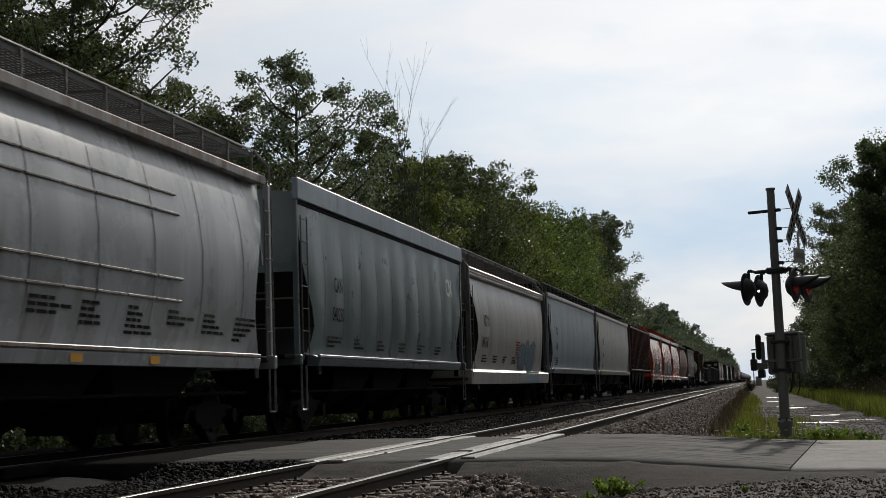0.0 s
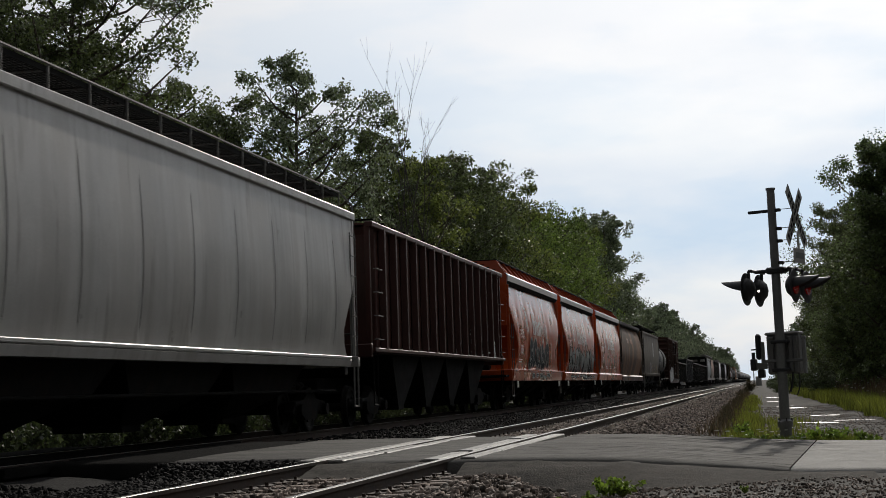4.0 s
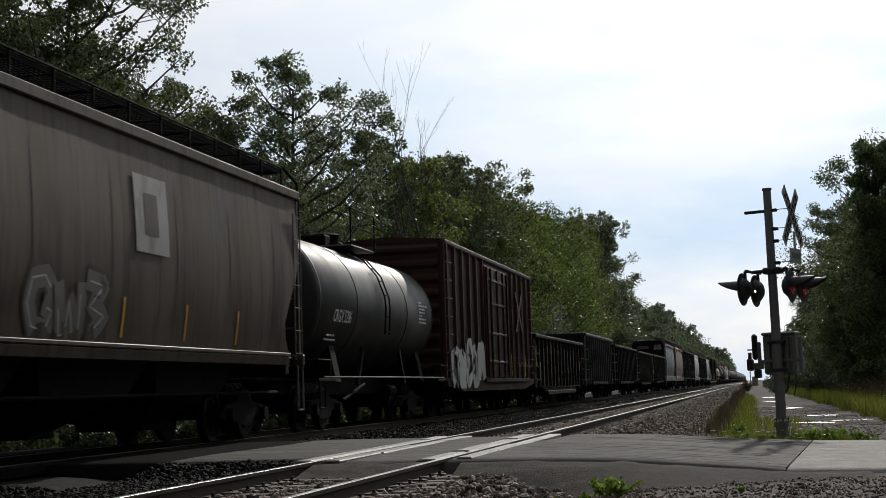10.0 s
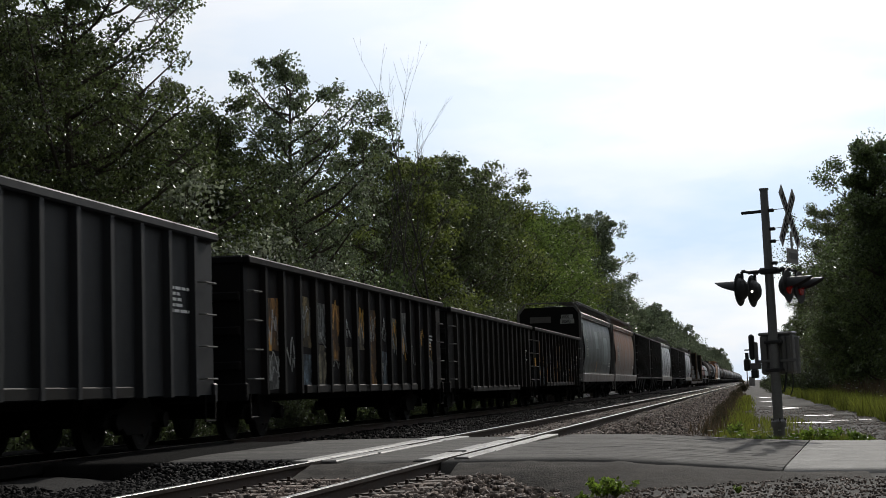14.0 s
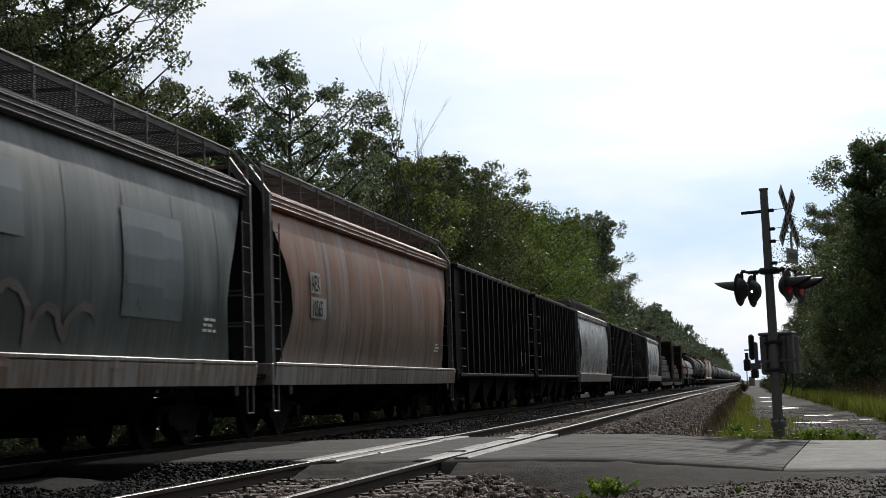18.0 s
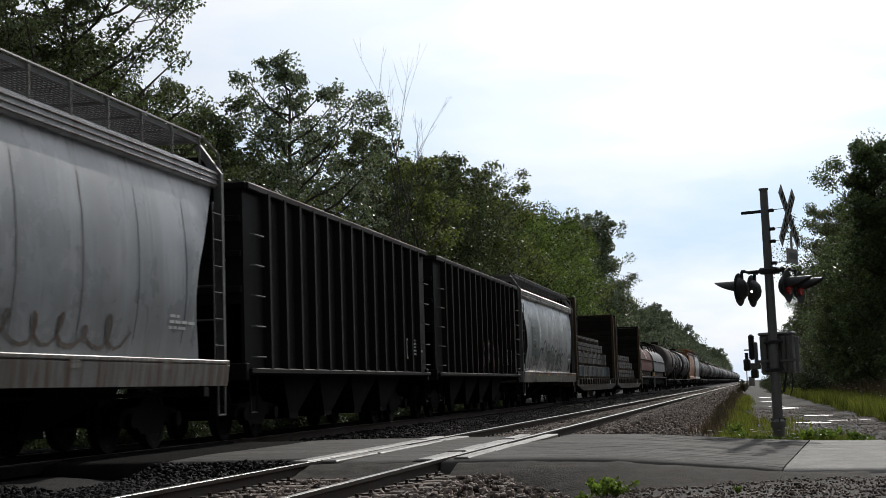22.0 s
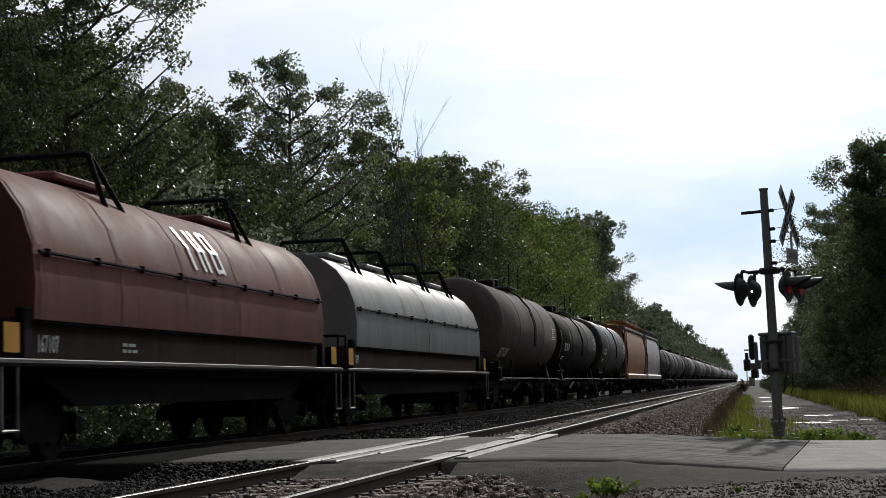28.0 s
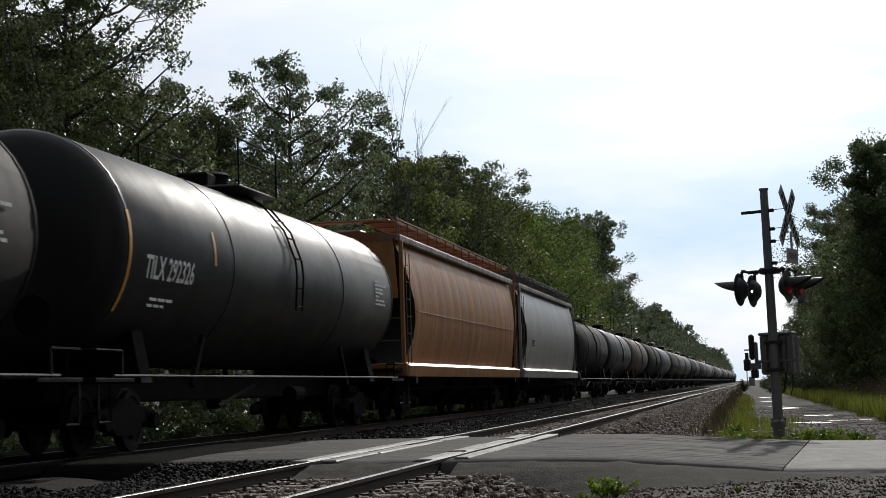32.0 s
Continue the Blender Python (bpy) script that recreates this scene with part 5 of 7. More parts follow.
p_red = car_paint("paint_bright_orange_red", (0.54, 0.082, 0.018), .3, (0.4, 0.062, 0.016), .15, .1, 0.5, streak=(.42, .066, .018, .3))
# darker, matt copy of the red that puts roof-side shade into the colour
p_redroof = car_paint("paint_shaded_roof_red", (0.36, 0.05, 0.014), .8, (0.22, 0.035, 0.014), .35, .15, spec=.05)
p_stripe = surface("paint_white_stripe", (0.66, 0.6, 0.58), .35, 0, .12, 3)
p_rustbrown = car_paint("paint_dirty_beige_brown", (0.215, 0.128, 0.078), .7, (0.24, 0.092, 0.036), .6, .35, streak=(.06, .043, .032, .8, .55), spec=.2)
p_olive = car_paint("paint_dirty_olive_grey", (0.115, 0.09, 0.066), .6, (0.04, 0.034, 0.027), .5, .25, spec=.2)
p_dark = car_paint("paint_dark_grey", (0.05, 0.05, 0.05), .5, (0.03, 0.025, 0.022), .4)
p_teal = car_paint("paint_faded_green_grey", (0.145, 0.172, 0.17), .42, (0.075, 0.088, 0.086), .7, .25)
p_rustgrey = car_paint("paint_grey_with_rust", (0.3, 0.305, 0.285), .5, (0.085, 0.045, 0.026), .5, .3, streak=(.3, .115, .042, 1.0, 2.6, .8, 3.4))
p_lightsill = car_paint("paint_pale_sill", (0.38, 0.37, 0.35), .5, (0.17, 0.085, 0.04), .6, .3)
p_orange = car_paint("paint_faded_orange", (0.5, 0.25, 0.1), .48, (0.3, 0.11, 0.04), .5, .2)
p_black = car_paint("paint_black", (0.02, 0.018, 0.0172), .72, (0.022, 0.018, 0.016), .35, spec=.12)
p_charcoal = car_paint("paint_charcoal", (0.023, 0.0225, 0.0225), .5, (0.036, 0.032, 0.028), .35, spec=.35)
p_matte = car_paint("paint_dusty_tank_grey", (0.135, 0.116, 0.109), .8, (0.09, 0.076, 0.068), .45, .2, spec=.12)
p_brown = car_paint("paint_boxcar_brown", (0.07, 0.032, 0.024), .6, (0.026, 0.017, 0.014), .55, .3, spec=.25)
p_coal = car_paint("paint_coal_black", (0.016, 0.0152, 0.0144), .7, (0.022, 0.014, 0.011), .35, .3, spec=.12)
p_gond = car_paint("paint_sooty_steel", (0.011, 0.0107, 0.0112), .7, (0.022, 0.016, 0.013), .45, .3, spec=.09)
p_gondgrey = car_paint("paint_slate_steel", (0.02, 0.022, 0.025), .6, (0.02, 0.018, 0.017), .35, .2, spec=.25)
p_coilred = car_paint("paint_dusty_red_brown", (0.2, 0.08, 0.062), .68, (0.12, 0.052, 0.04), .4, spec=.12)
p_coilsilver = car_paint("paint_worn_silver", (0.24, 0.247, 0.252), .55, (0.16, 0.15, 0.14), .45, .2)
p_deck = car_paint("paint_worn_yellow_brown", (0.07, 0.048, 0.028), .6, (0.025, 0.018, 0.014), .65, .3, spec=.25)
p_post = car_paint("paint_ochre_post", (0.12, 0.075, 0.036), .6, (0.1, 0.06, 0.03), .5, .3)

# leading cars: pale covered hoppers
t, c, H, b = hopper_car("pale grey covered hopper car with reflective stripes", 7.7, 24.9, "tall_round", p_silver, sill_bot=1.22, bright_rail=p_lightsill, band=p_lightsill, post_paint=m_whitebar, seams=8, inset=1.05)
for z in (3.76, 3.46, 2.5, 2.18):
    for i in range(7):
        y = H - 11.7 + i * 1.02
        part("stripe", Kit().bev(c(z) - .01, c(z) + .022, y, y + .96, z - .016, z + .016, .004), p_lightsill, t)
for i in range(6):
    bars(t, c, H - 9.5 + i * 1.5, 2.0, 3 + i % 3, m_blackst, seed=i)
for y in (H - 8.6, H - 6.0):
    plate(t, lambda z: 1.645, y, 1.25, .35, .12, m_yellowtag, "reflector", "yellow reflector")

t, c, H, b = hopper_car("blue-grey covered hopper car with black lettering", 26.5, 43.1, "straight", p_slate, fence=False, bright_rail=p_bluegrey, band=p_bluegrey, seams=10, sill_bot=1.3, inset=1.05, bulge=.03)
lettering("CAN", .42, m_blackst, t, -H + 2.3, 2.78, c)
lettering("540230", .4, m_blackst, t, -H + 2.2, 2.2, c)
lettering("CN", .68, m_stencil, t, H - 2.6, 3.3, c, squeeze=.8)
for i in range(6):
    bars(t, c, -H + 2 + i * 2.1, 1.85, 3, m_blackst, seed=20 + i)

t, c, H, b = hopper_car("dull white covered hopper car with deep sill and graffiti", 44.1, 60.9, "ribbed_roof", p_white, sill_bot=.9, post_paint=m_whitebar, seams=9)
lettering("NDYX", .5, m_blackst, t, -H + 2.2, 2.68, c)
lettering("841548", .46, m_blackst, t, -H + 2.0, 2.03, c)
graffiti(t, c, H - 7.2, H - 3.4, 1.4, 2.35, 5, m_spray_ltbl, m_spray_bl, 5, 1.3)
plate(t, lambda z: 1.64, H - 6.2, .93, 3.4, .40, m_spray_bl, "graffiti_smear", "blue spray paint on the sill")
bars(t, c, H - 8.0, 2.3, 9, m_signred, "red_scrawl", seed=33)
for i in range(4):
    bars(t, c, -H + 2.2 + i * 2.0, 1.75, 3, m_blackst, seed=40 + i)

t, c, H, b = hopper_car("pale blue-grey covered hopper car with black lettering", 61.9, 80.2, "straight", p_bluegrey, sill_bot=1.3, bright_rail=p_white, band=p_white, fence_paint=m_under, post_paint=m_galv, seams=8, inset=.8)
lettering("TLU", .44, m_blackst, t, -H + 2.0, 2.9, c)
lettering("5448", .42, m_blackst, t, -H + 1.9, 2.25, c)
bars(t, c, -H + 2.0, 1.9, 4, m_blackst, seed=50)
for y in (H - 9.0, H - 5.6):
    plate(t, c, y, 1.6, .13, .55, m_yellowtag, "rust_streak", "orange-yellow streak of paint")

t, c, H, b = hopper_car("off-white covered hopper car with thin black lettering", 81.4, 101.2, "straight", p_white, sill_bot=1.3, bright_rail=p_white, band=p_white, fence_paint=m_under, post_paint=m_galv, seams=9, inset=.8)
lettering("CEFX", .42, m_blackst, t, -H + 2.3, 2.9, c)
bars(t, c, -H + 2.2, 2.4, 3, m_blackst, seed=60)
bars(t, c, -H + 2.2, 1.8, 3, m_blackst, seed=61)


def ribbed_hopper(label, y0, y1, zt, zb, paint, ribs, covered, marks=(), bays=4, rust_end=None, ladder_rungs=True):
    """A hopper with straight sides held by outside posts."""
    L = y1 - y0
    H = L / 2
    t = thing("hopper_car", label, "hopper car", "freight cars of the train")
    if covered:
        body = part("body", Kit().bev(-1.5, 1.5, -H + .75, H - .75, zb, zt, .02), paint, t)
    else:   # open top: four walls and a floor
        part("side_sheet", Kit().box(-1.53, -1.47, -H, H, zb, zt), paint, t)
        body = part("side_sheet", Kit().box(1.47, 1.53, -H, H, zb, zt), paint, t)
        for s in (-1, 1):
            part("end_wall", Kit().box(-1.47, 1.47, s * (H - .03) - .03, s * (H - .03) + .03, zb + 1.2, zt), paint, t)
        part("floor_sheet", Kit().box(-1.46, 1.46, -H + 1.2, H - 1.2, zb + .02, zb + .1), paint, t)
    for s in (-1, 1):
        part("top_chord", Kit().bev(s * 1.55 - .09, s * 1.55 + .09, -H, H, zt - .1, zt + .03, .02), paint, t)
        part("side_sill", Kit().bev(s * 1.58 - .08, s * 1.58 + .08, -H, H, zb + .02, zb + .11, .012), paint, t)
        part("end_sill", Kit().bev(-1.6, 1.6, s * H - .15, s * H, zb - .1, zb + .2, .02), paint, t)
        if not covered:
            part("slope_sheet", Kit().prism([(s * (H - .1), zb + 1.5), (s * (H - .06), zb + 1.5), (s * (H - 2.6), zb), (s * (H - 2.64), zb)], "x", -1.45, 1.45), paint, t)
            for z in (zt - .6, zt - 1.2, zt - 1.8):
                part("end_stiffener", Kit().bev(-1.5, 1.5, s * (H + .03) - .05, s * (H + .03) + .05, z - .06, z + .06, .015), paint, t)
            part("end_chord", Kit().bev(-1.6, 1.6, s * H - .06, s * H + .06, zt - .1, zt + .03, .02), paint, t)
        else:
            part("slope_sheet", Kit().prism([(s * (H - .75), zt - .1), (s * (H - .72), zt - .1), (s * (H - 1.6), zb), (s * (H - 1.7), zb)], "x", -1.4, 1.4), paint, t)
            for q in (-1, 1):
                part("end_post", Kit().bev(q * 1.5 - .06, q * 1.5 + .06, s * (H - .08) - .06, s * (H - .08) + .06, zb, zt, .015), paint, t)
        for q in (-1, 1):
            part("sill_step", Kit().path([(q * 1.58, s * (H - .45), zb), (q * 1.58, s * (H - .45), .48), (q * 1.58, s * (H - .08), .48), (q * 1.58, s * (H - .08), zb)], .018, 5), m_under, t)
    for s in (-1, 1):
        rm = Kit().prism([(s * 1.52, -.10), (s * 1.66, -.055), (s * 1.66, .055), (s * 1.52, .10)], "z", zb + .1, zt - .06).mesh("rib")
        rm.materials.append(paint)
        for i in range(ribs):
            part("rib", rm, None, body, at=(0, -H + 1.15 + (L - 2.3) * i / (ribs - 1), 0))
    rung = Kit().path([(1.60, -.26, 0), (1.68, -.26, 0), (1.68, .26, 0), (1.60, .26, 0)], .014, 5).mesh("grab_iron")
    rung.materials.append(m_whitebar)
    n = int((zt - zb - .3) / .52)
    for i in range(n):
        for s in (-1, 1):
            part("grab_iron", rung, None, t, at=(0, s * (H - .42), zb + .3 + i * .52))
    if covered:
        part("roof", Kit().prism([(-1.5, zt), (1.5, zt), (.5, zt + .15), (-.5, zt + .15)], "y", -H + .4, H - .4), paint, t)
        part("roof_walk", Kit().bev(-.5, .5, -H, H, zt + .24, zt + .29, .01), m_galv, t)
        for i in range(16):
            part("walk_bracket", Kit().box(.1, 1.52, -.02, .02, zt + .1, zt + .14), m_under, t, at=(0, -H + .6 + (L - 1.2) * i / 15, 0))
    bl = (L - 5.0) / bays
    bm_ = Kit().loft([[(sx * 1.42, sy * bl * .49, zb + .02) for sx, sy in ((-1, -1), (1, -1), (1, 1), (-1, 1))],
                      [(sx * 1.25, sy * .3, .42) for sx, sy in ((-1, -1), (1, -1), (1, 1), (-1, 1))],
                      [(sx * 1.25, sy * .3, .32) for sx, sy in ((-1, -1), (1, -1), (1, 1), (-1, 1))]]).mesh("outlet_hopper")
    bm_.materials.append(m_under)
    for i in range(bays):
        part("outlet_hopper", bm_, None, t, at=(0, -L / 2 + 2.5 + bl * (i + .5), 0))
    part("centre_sill", Kit().bev(-.3, .3, -H, H, .75, 1.1, .02), m_under, t)
    running_gear(t, L, 1.9)
    TRAIN.append((t, (y0 + y1) / 2))
    return t, (lambda z: 1.54), H


t, c, H = ribbed_hopper("dark oxide-brown covered hopper car with outside ribs", 102.5, 120.5, 4.5, 1.62, p_brownhop, 15, True, bays=4)
for i, s in enumerate(("DO NOT", "HAMMER", "ON CAR")):
    lettering(s, .24, m_stencil, t, H - 5.75, 2.35 - i * .3, c, lift=.02, squeeze=.6)
for i in range(6):
    bars(t, c, H - 8.0 + i * 1.22, 1.85, 2, m_stencil, seed=70 + i)
plate(t, c, H - 1.7, 1.7, .3, .55, m_stencil, "placard", "small white placard", .02)

# bright red-orange potash hoppers
for i, (y0, y1, num) in enumerate(((122.3, 135.7, "3685"), (137.0, 150.35, "3670"), (151.65, 165.35, "3653"))):
    t, c, H, b = hopper_car("glossy orange-red covered hopper car with white eave stripe" + (" and large graffiti" if i < 2 else ""), y0, y1, "flared", p_red, fence=False, band=p_stripe, seams=10, bays=3,
                            sill_bot=1.0, end_paint=p_red, bright_rail=p_red if i == 0 else None, slope_paint=p_red)
    lettering("POTX", .44, m_stencil, t, -H + 1.9, 2.5, c)
    lettering(num, .44, m_stencil, t, -H + 1.8, 1.95, c)
    # emblem of bent stripes and a row of plain bars in place of the maker's name
    k = Kit()
    for j in range(3):
        y = -H + 3.35 + j * .16
        k.add([(c(2.75) + .014, y + .28, 2.75), (c(2.75) + .014, y + .38, 2.75), (c(3.2) + .014, y + .16, 3.2), (c(3.2) + .014, y + .06, 3.2)], [(0, 1, 2, 3)])
        r0 = .14 + j * .12
        pts = [(-H + 3.6 + r0 * math.sin(a), 3.28 + r0 * 1.0 * math.cos(a)) for a in [math.pi * (m / 8) - .5 for m in range(9)]]
        for (ya, za), (yb, zb) in zip(pts, pts[1:]):
            s = 1.0 - .07 / r0
            ia, ib = (-H + 3.6 + (ya + H - 3.6) * s, 3.28 + (za - 3.28) * s), (-H + 3.6 + (yb + H - 3.6) * s, 3.28 + (zb - 3.28) * s)
            k.add([(c(za) + .014, ya, za), (c(zb) + .014, yb, zb), (c(ib[1]) + .014, *ib), (c(ia[1]) + .014, *ia)], [(0, 1, 2, 3)])
    part("emblem", k, m_stencil, t, "white emblem of bent stripes")
    y = -H + 5.15
    for w, h, d in ((.34, .62, 0), (.33, .42, 0), (.2, .56, 0), (.32, .42, 0), (.28, .42, 0), (.3, .64, 0), (.4, .6, 1), (.33, .42, 1), (.18, .42, 1), (.33, .56, 1)):
        h, w = h * 1.3, w * 1.14
        z0 = 2.68 - (.24 if d and .7 < h < .8 else 0)
        k = Kit()
        for q0, q1 in (((0, .62 * w),) if not d else ((0, .06), (.6 * w, .6 * w + .06))):
            k.add([(c(z0 + h * f) + .016, y + q, z0 + h * f) for f in (0, .5, 1) for q in (q0, q1)], [(0, 1, 3, 2), (2, 3, 5, 4)])
        part("name_bar", k, m_stencil, t, "plain white bar where the owner's name stands")
        y += w + .05
    for j in range(4):
        bars(t, c, -H + 1.6 + j * 2.4, 1.72, 2, m_stencil, seed=80 + j + i * 5)
    for s in (-1, 1):
        part("jack_plate", Kit().bev(1.6, 1.64, -.12, .12, .76, .98, .01), m_stencil, t, at=(0, s * (H - 1.0), 0))
    if i == 0:
        graffiti(t, c, -H + 3.8, -H + 9.4, 1.42, 2.5, 5, m_spray_wh, m_spray_tl, 11, 1.0)
        graffiti(t, lambda z: 1.652, -H + 4.2, -H + 9.2, 1.12, 1.24, 5, m_spray_wh, m_spray_tl, 61, .5)
    if i == 1:
        graffiti(t, c, -H + 1.6, H - 1.3, 1.42, 2.48, 9, m_spray_dk, (m_spray_gr, m_spray_gr, m_spray_gr, m_spray_worn), 12, 1.05)
        graffiti(t, lambda z: 1.652, -H + 1.6, H - 1.4, 1.12, 1.24, 9, m_spray_dk, m_spray_gr, 62, .5)

# coal black gives the dark roof and stands for shade under its eave
t, c, H, b = hopper_car("dirty beige and brown covered hopper car with round sides", 165.9, 182.8, "barrel", p_rustbrown, sill_paint=p_brownhop, fence=False, roof_paint=p_coal, band=p_coal, seams=6, sill_bot=.95, end_sheet_paint=p_dark, eave=.2)
for y in (-H + 4.4, -H + 7.2):
    plate(t, c, y, 3.35, 1.4, .3, p_rustgrey, "repaint_patch", "paler repainted patch")
plate(t, lambda z: 1.635, -H + 3, 1.02, 2.6, .3, p_rustbrown, "sill_patch", "paler patch on the sill")
t, c, H, b = hopper_car("dirty olive-grey covered hopper car with a white emblem plate", 184.6, 202.5, "straight", p_olive, roof_paint=p_dark, band=p_olive, fence_paint=m_under, bright_rail=p_olive, sill_bot=1.3, seams=7, inset=1.05)
plate(t, c, -H + 9.7, 2.8, 1.25, 1.1, m_signwhite, "emblem_plate", "white square plate with a dark emblem")
plate(t, c, -H + 10.05, 3.05, .5, .6, p_olive, "emblem", "", .014)
graffiti(t, c, -H + 6.4, -H + 8.8, 1.5, 2.4, 3, p_olive, m_spray_grey, 15, 1.0)
for i in range(4):
    plate(t, c, -H + 6.9 + i * 2.4, 1.6, .07, .55, m_yellowtag, "paint_streak", "yellow streak of paint")
bars(t, lambda z: 1.55, -H + .1, 3.6, 4, m_stencil, seed=91)


def tank_car(label, y0, y1, paint, R=1.5, mark="", far=False, band_paint=None, stripe=True, over=.75):
    """A tank car: riveted shell with dished heads, dome, top platform, ladders and sill walk."""
    L = y1 - y0
    H = L / 2
    zc = 1.28 + R
    t = thing("tank_car", label, "tank car", "freight cars of the train")
    rings = []
    n = 24 if far else 40
    for y, r in ((-H, .05), (-H + .03, R * .5), (-H + .09, R * .75), (-H + .18, R * .91), (-H + .26, R * .975), (-H + .34, R), (-H * .33, R), (0, R), (H * .33, R), (H - .34, R), (H - .26, R * .975), (H - .18, R * .91), (H - .09, R * .75),
                 (H - .03, R * .5), (H, .05)):
        rings.append([(r * math.sin(2 * math.pi * i / n), y, zc + r * math.cos(2 * math.pi * i / n)) for i in range(n)])
    shell = part("shell", Kit().loft(rings), paint, t, smooth=True)
    if not far:
        bm_ = Kit().loft([[(rr * math.sin(2 * math.pi * i / 40), d, zc + rr * math.cos(2 * math.pi * i / 40)) for i in range(40)] for d, rr in ((-.035, R - .01), (-.03, R + .012), (.03, R + .012), (.035, R - .01))], caps=False).mesh("jacket_band", True)
        bm_.materials.append(band_paint or paint)
        for y in (-H + .4, -H * .42, H * .42, H - .4):
            part("jacket_band", bm_, None, shell, at=(0, y, 0))
    part("dome", Kit().tube((0, 0, zc + R - .05), (0, 0, zc + R + .34), .36, 18).tube((0, 0, zc + R + .34), (0, 0, zc + R + .40), .40, 18, .3), m_under if not far else paint, t, smooth=True)
    E = H + over   # the sill and its end platforms reach past the heads
    for s in (-1, 1):
        part("walkway", Kit().bev(-1.62, 1.62, s * (E - .65) - .65, s * (E - .65) + .65, 1.0, 1.06, .01), m_under, t)
    part("centre_sill", Kit().bev(-.35, .35, -E, E, .72, 1.12, .03), m_under, t)
    for s in (-1, 1):
        part("sill_rail", Kit().tube((s * 1.6, -H - .1, 1.09), (s * 1.6, H + .1, 1.09), .018, 6), m_galv, t, "thin worn side handrail")
        part("bolster", Kit().prism([(-1.4, 1.0), (1.4, 1.0), (1.25, 1.75), (.8, 1.3), (-.8, 1.3), (-1.25, 1.75)], "y", s * (E - 2.3) - .2, s * (E - 2.3) + .2), m_under, t)
    if not far:
        part("platform", Kit().bev(-.95, .95, -1.15, 1.15, zc + R - .02, zc + R + .02, .01), m_galv, t, "grating platform round the dome")
        rk = Kit()
        for x in (-.95, .95):
            for y in (-1.15, 1.15):
                rk.tube((x, y, zc + R), (x, y, zc + R + .85), .02, 5)
            for z in (.45, .85):
                rk.tube((x, -1.15, zc + R + z), (x, 1.15, zc + R + z), .018, 5)
        part("railing", rk, m_under, t, "dark safety railing")
        part("valve_box", Kit().bev(-.3, .3, -1.0, -.5, zc + R, zc + R + .3, .04), m_under, t)
        part("valve_box", Kit().bev(-.25, .25, .55, .95, zc + R, zc + R + .25, .04), m_under, t)
        for s in (-1, 1):
            k = Kit()
            for q in (-.21, .21):
                pts = [(s * (R + .09) * math.sin(a), q, zc + (R + .09) * math.cos(a)) for a in (.35, .7, 1.05, 1.4, 1.57)] + [(s * (R + .05), q, zc - .62)]
                k.path(pts, .02, 5)
            for a in (.45, .68, .91, 1.14, 1.37):
                k.tube((s * (R + .09) * math.sin(a), -.21, zc + (R + .09) * math.cos(a)), (s * (R + .09) * math.sin(a), .21, zc + (R + .09) * math.cos(a)), .016, 5)
            for j in range(2):
                k.tube((s * (R + .07), -.21, zc - .2 - j * .34), (s * (R + .07), .21, zc - .2 - j * .34), .016, 5)
            part("ladder", k, m_under, t, "curved dark ladder over the shell")
            for e in (-1, 1):
                part("corner_rail", Kit().path([(s * 1.6, e * (E - .9), 1.05), (s * 1.6, e * (E - .9), 1.42), (s * 1.6, e * (E - .05), 1.42), (s * 1.2, e * (E - .05), 1.42), (s * 1.2, e * (E - .05), 1.05)], .02, 5), m_under, t)
                part("sill_step", Kit().path([(s * 1.6, e * (E - .5), 1.0), (s * 1.6, e * (E - .5), .48), (s * 1.6, e * (E - .1), .48), (s * 1.6, e * (E - .1), 1.0)], .018, 5), m_under, t)
                part("shell_brace", Kit().bev(-.04, .04, -.06, .06, 0, .95, .01), m_under, t, at=(s * 1.32, e * (H - 3.6), .95)).rotation_euler = (e * .6, 0, 0)
        part("bottom_outlet", Kit().tube((0, 0, .55), (0, 0, 1.2), .14, 12), m_under, t)
        part("brake_cylinder", Kit().tube((1.05, 1.4, .78), (1.05, 2.1, .78), .15, 12), m_under, t)
        part("brake_rod", Kit().tube((1.3, -3.5, .62), (1.3, -1.6, .95), .03, 5), m_under, t)
        part("brake_wheel", Kit().disc((.7, -E + .1, 1.9), "y", .27, .03, 18), m_under, t)
        if mark:
            curve = lambda z: math.sqrt(max(.01, R * R - (z - zc) ** 2))
            big = mark.startswith("SHQX")
            lettering(mark, .42 if big else .46 if R > 1.5 else .36, m_stencil, t, -H + (1.0 if big else 1.0 if R > 1.6 else 1.5), zc - (1.07 if big else .45), curve, squeeze=.8, lift=.02)
            bars(t, curve, -H + (1.2 if big else 1.5), zc - (1.2 if big else .75), 2, m_stencil, seed=len(mark), lift=.02)
            bars(t, curve, H - 2.1, zc + .3, 7, m_stencil, seed=3, lift=.02)
            if stripe:
                for y, n_arc in ((-H + .36, 8), (-H + 3.85, 3)):
                    k = Kit()
                    for i in range(n_arc):
                        a0, a1 = 1.3 + i * .11, 1.3 + (i + 1) * .11
                        k.add([((R + .016) * math.sin(a), yy, zc + (R + .016) * math.cos(a)) for a in (a0, a1) for yy in (y, y + .09)], [(0, 1, 3, 2)])
                    part("reflective_stripe", k, m_yellowtag, t, "yellow reflective stripe")
    running_gear(t, 2 * E, 2.3, not far)
    TRAIN.append((t, (y0 + y1) / 2))
    return t


tank_car("short dark tank car with a pale worn top", 204.0, 215.9, p_charcoal, 1.42, "CRGX 5286", stripe=False, over=.55)


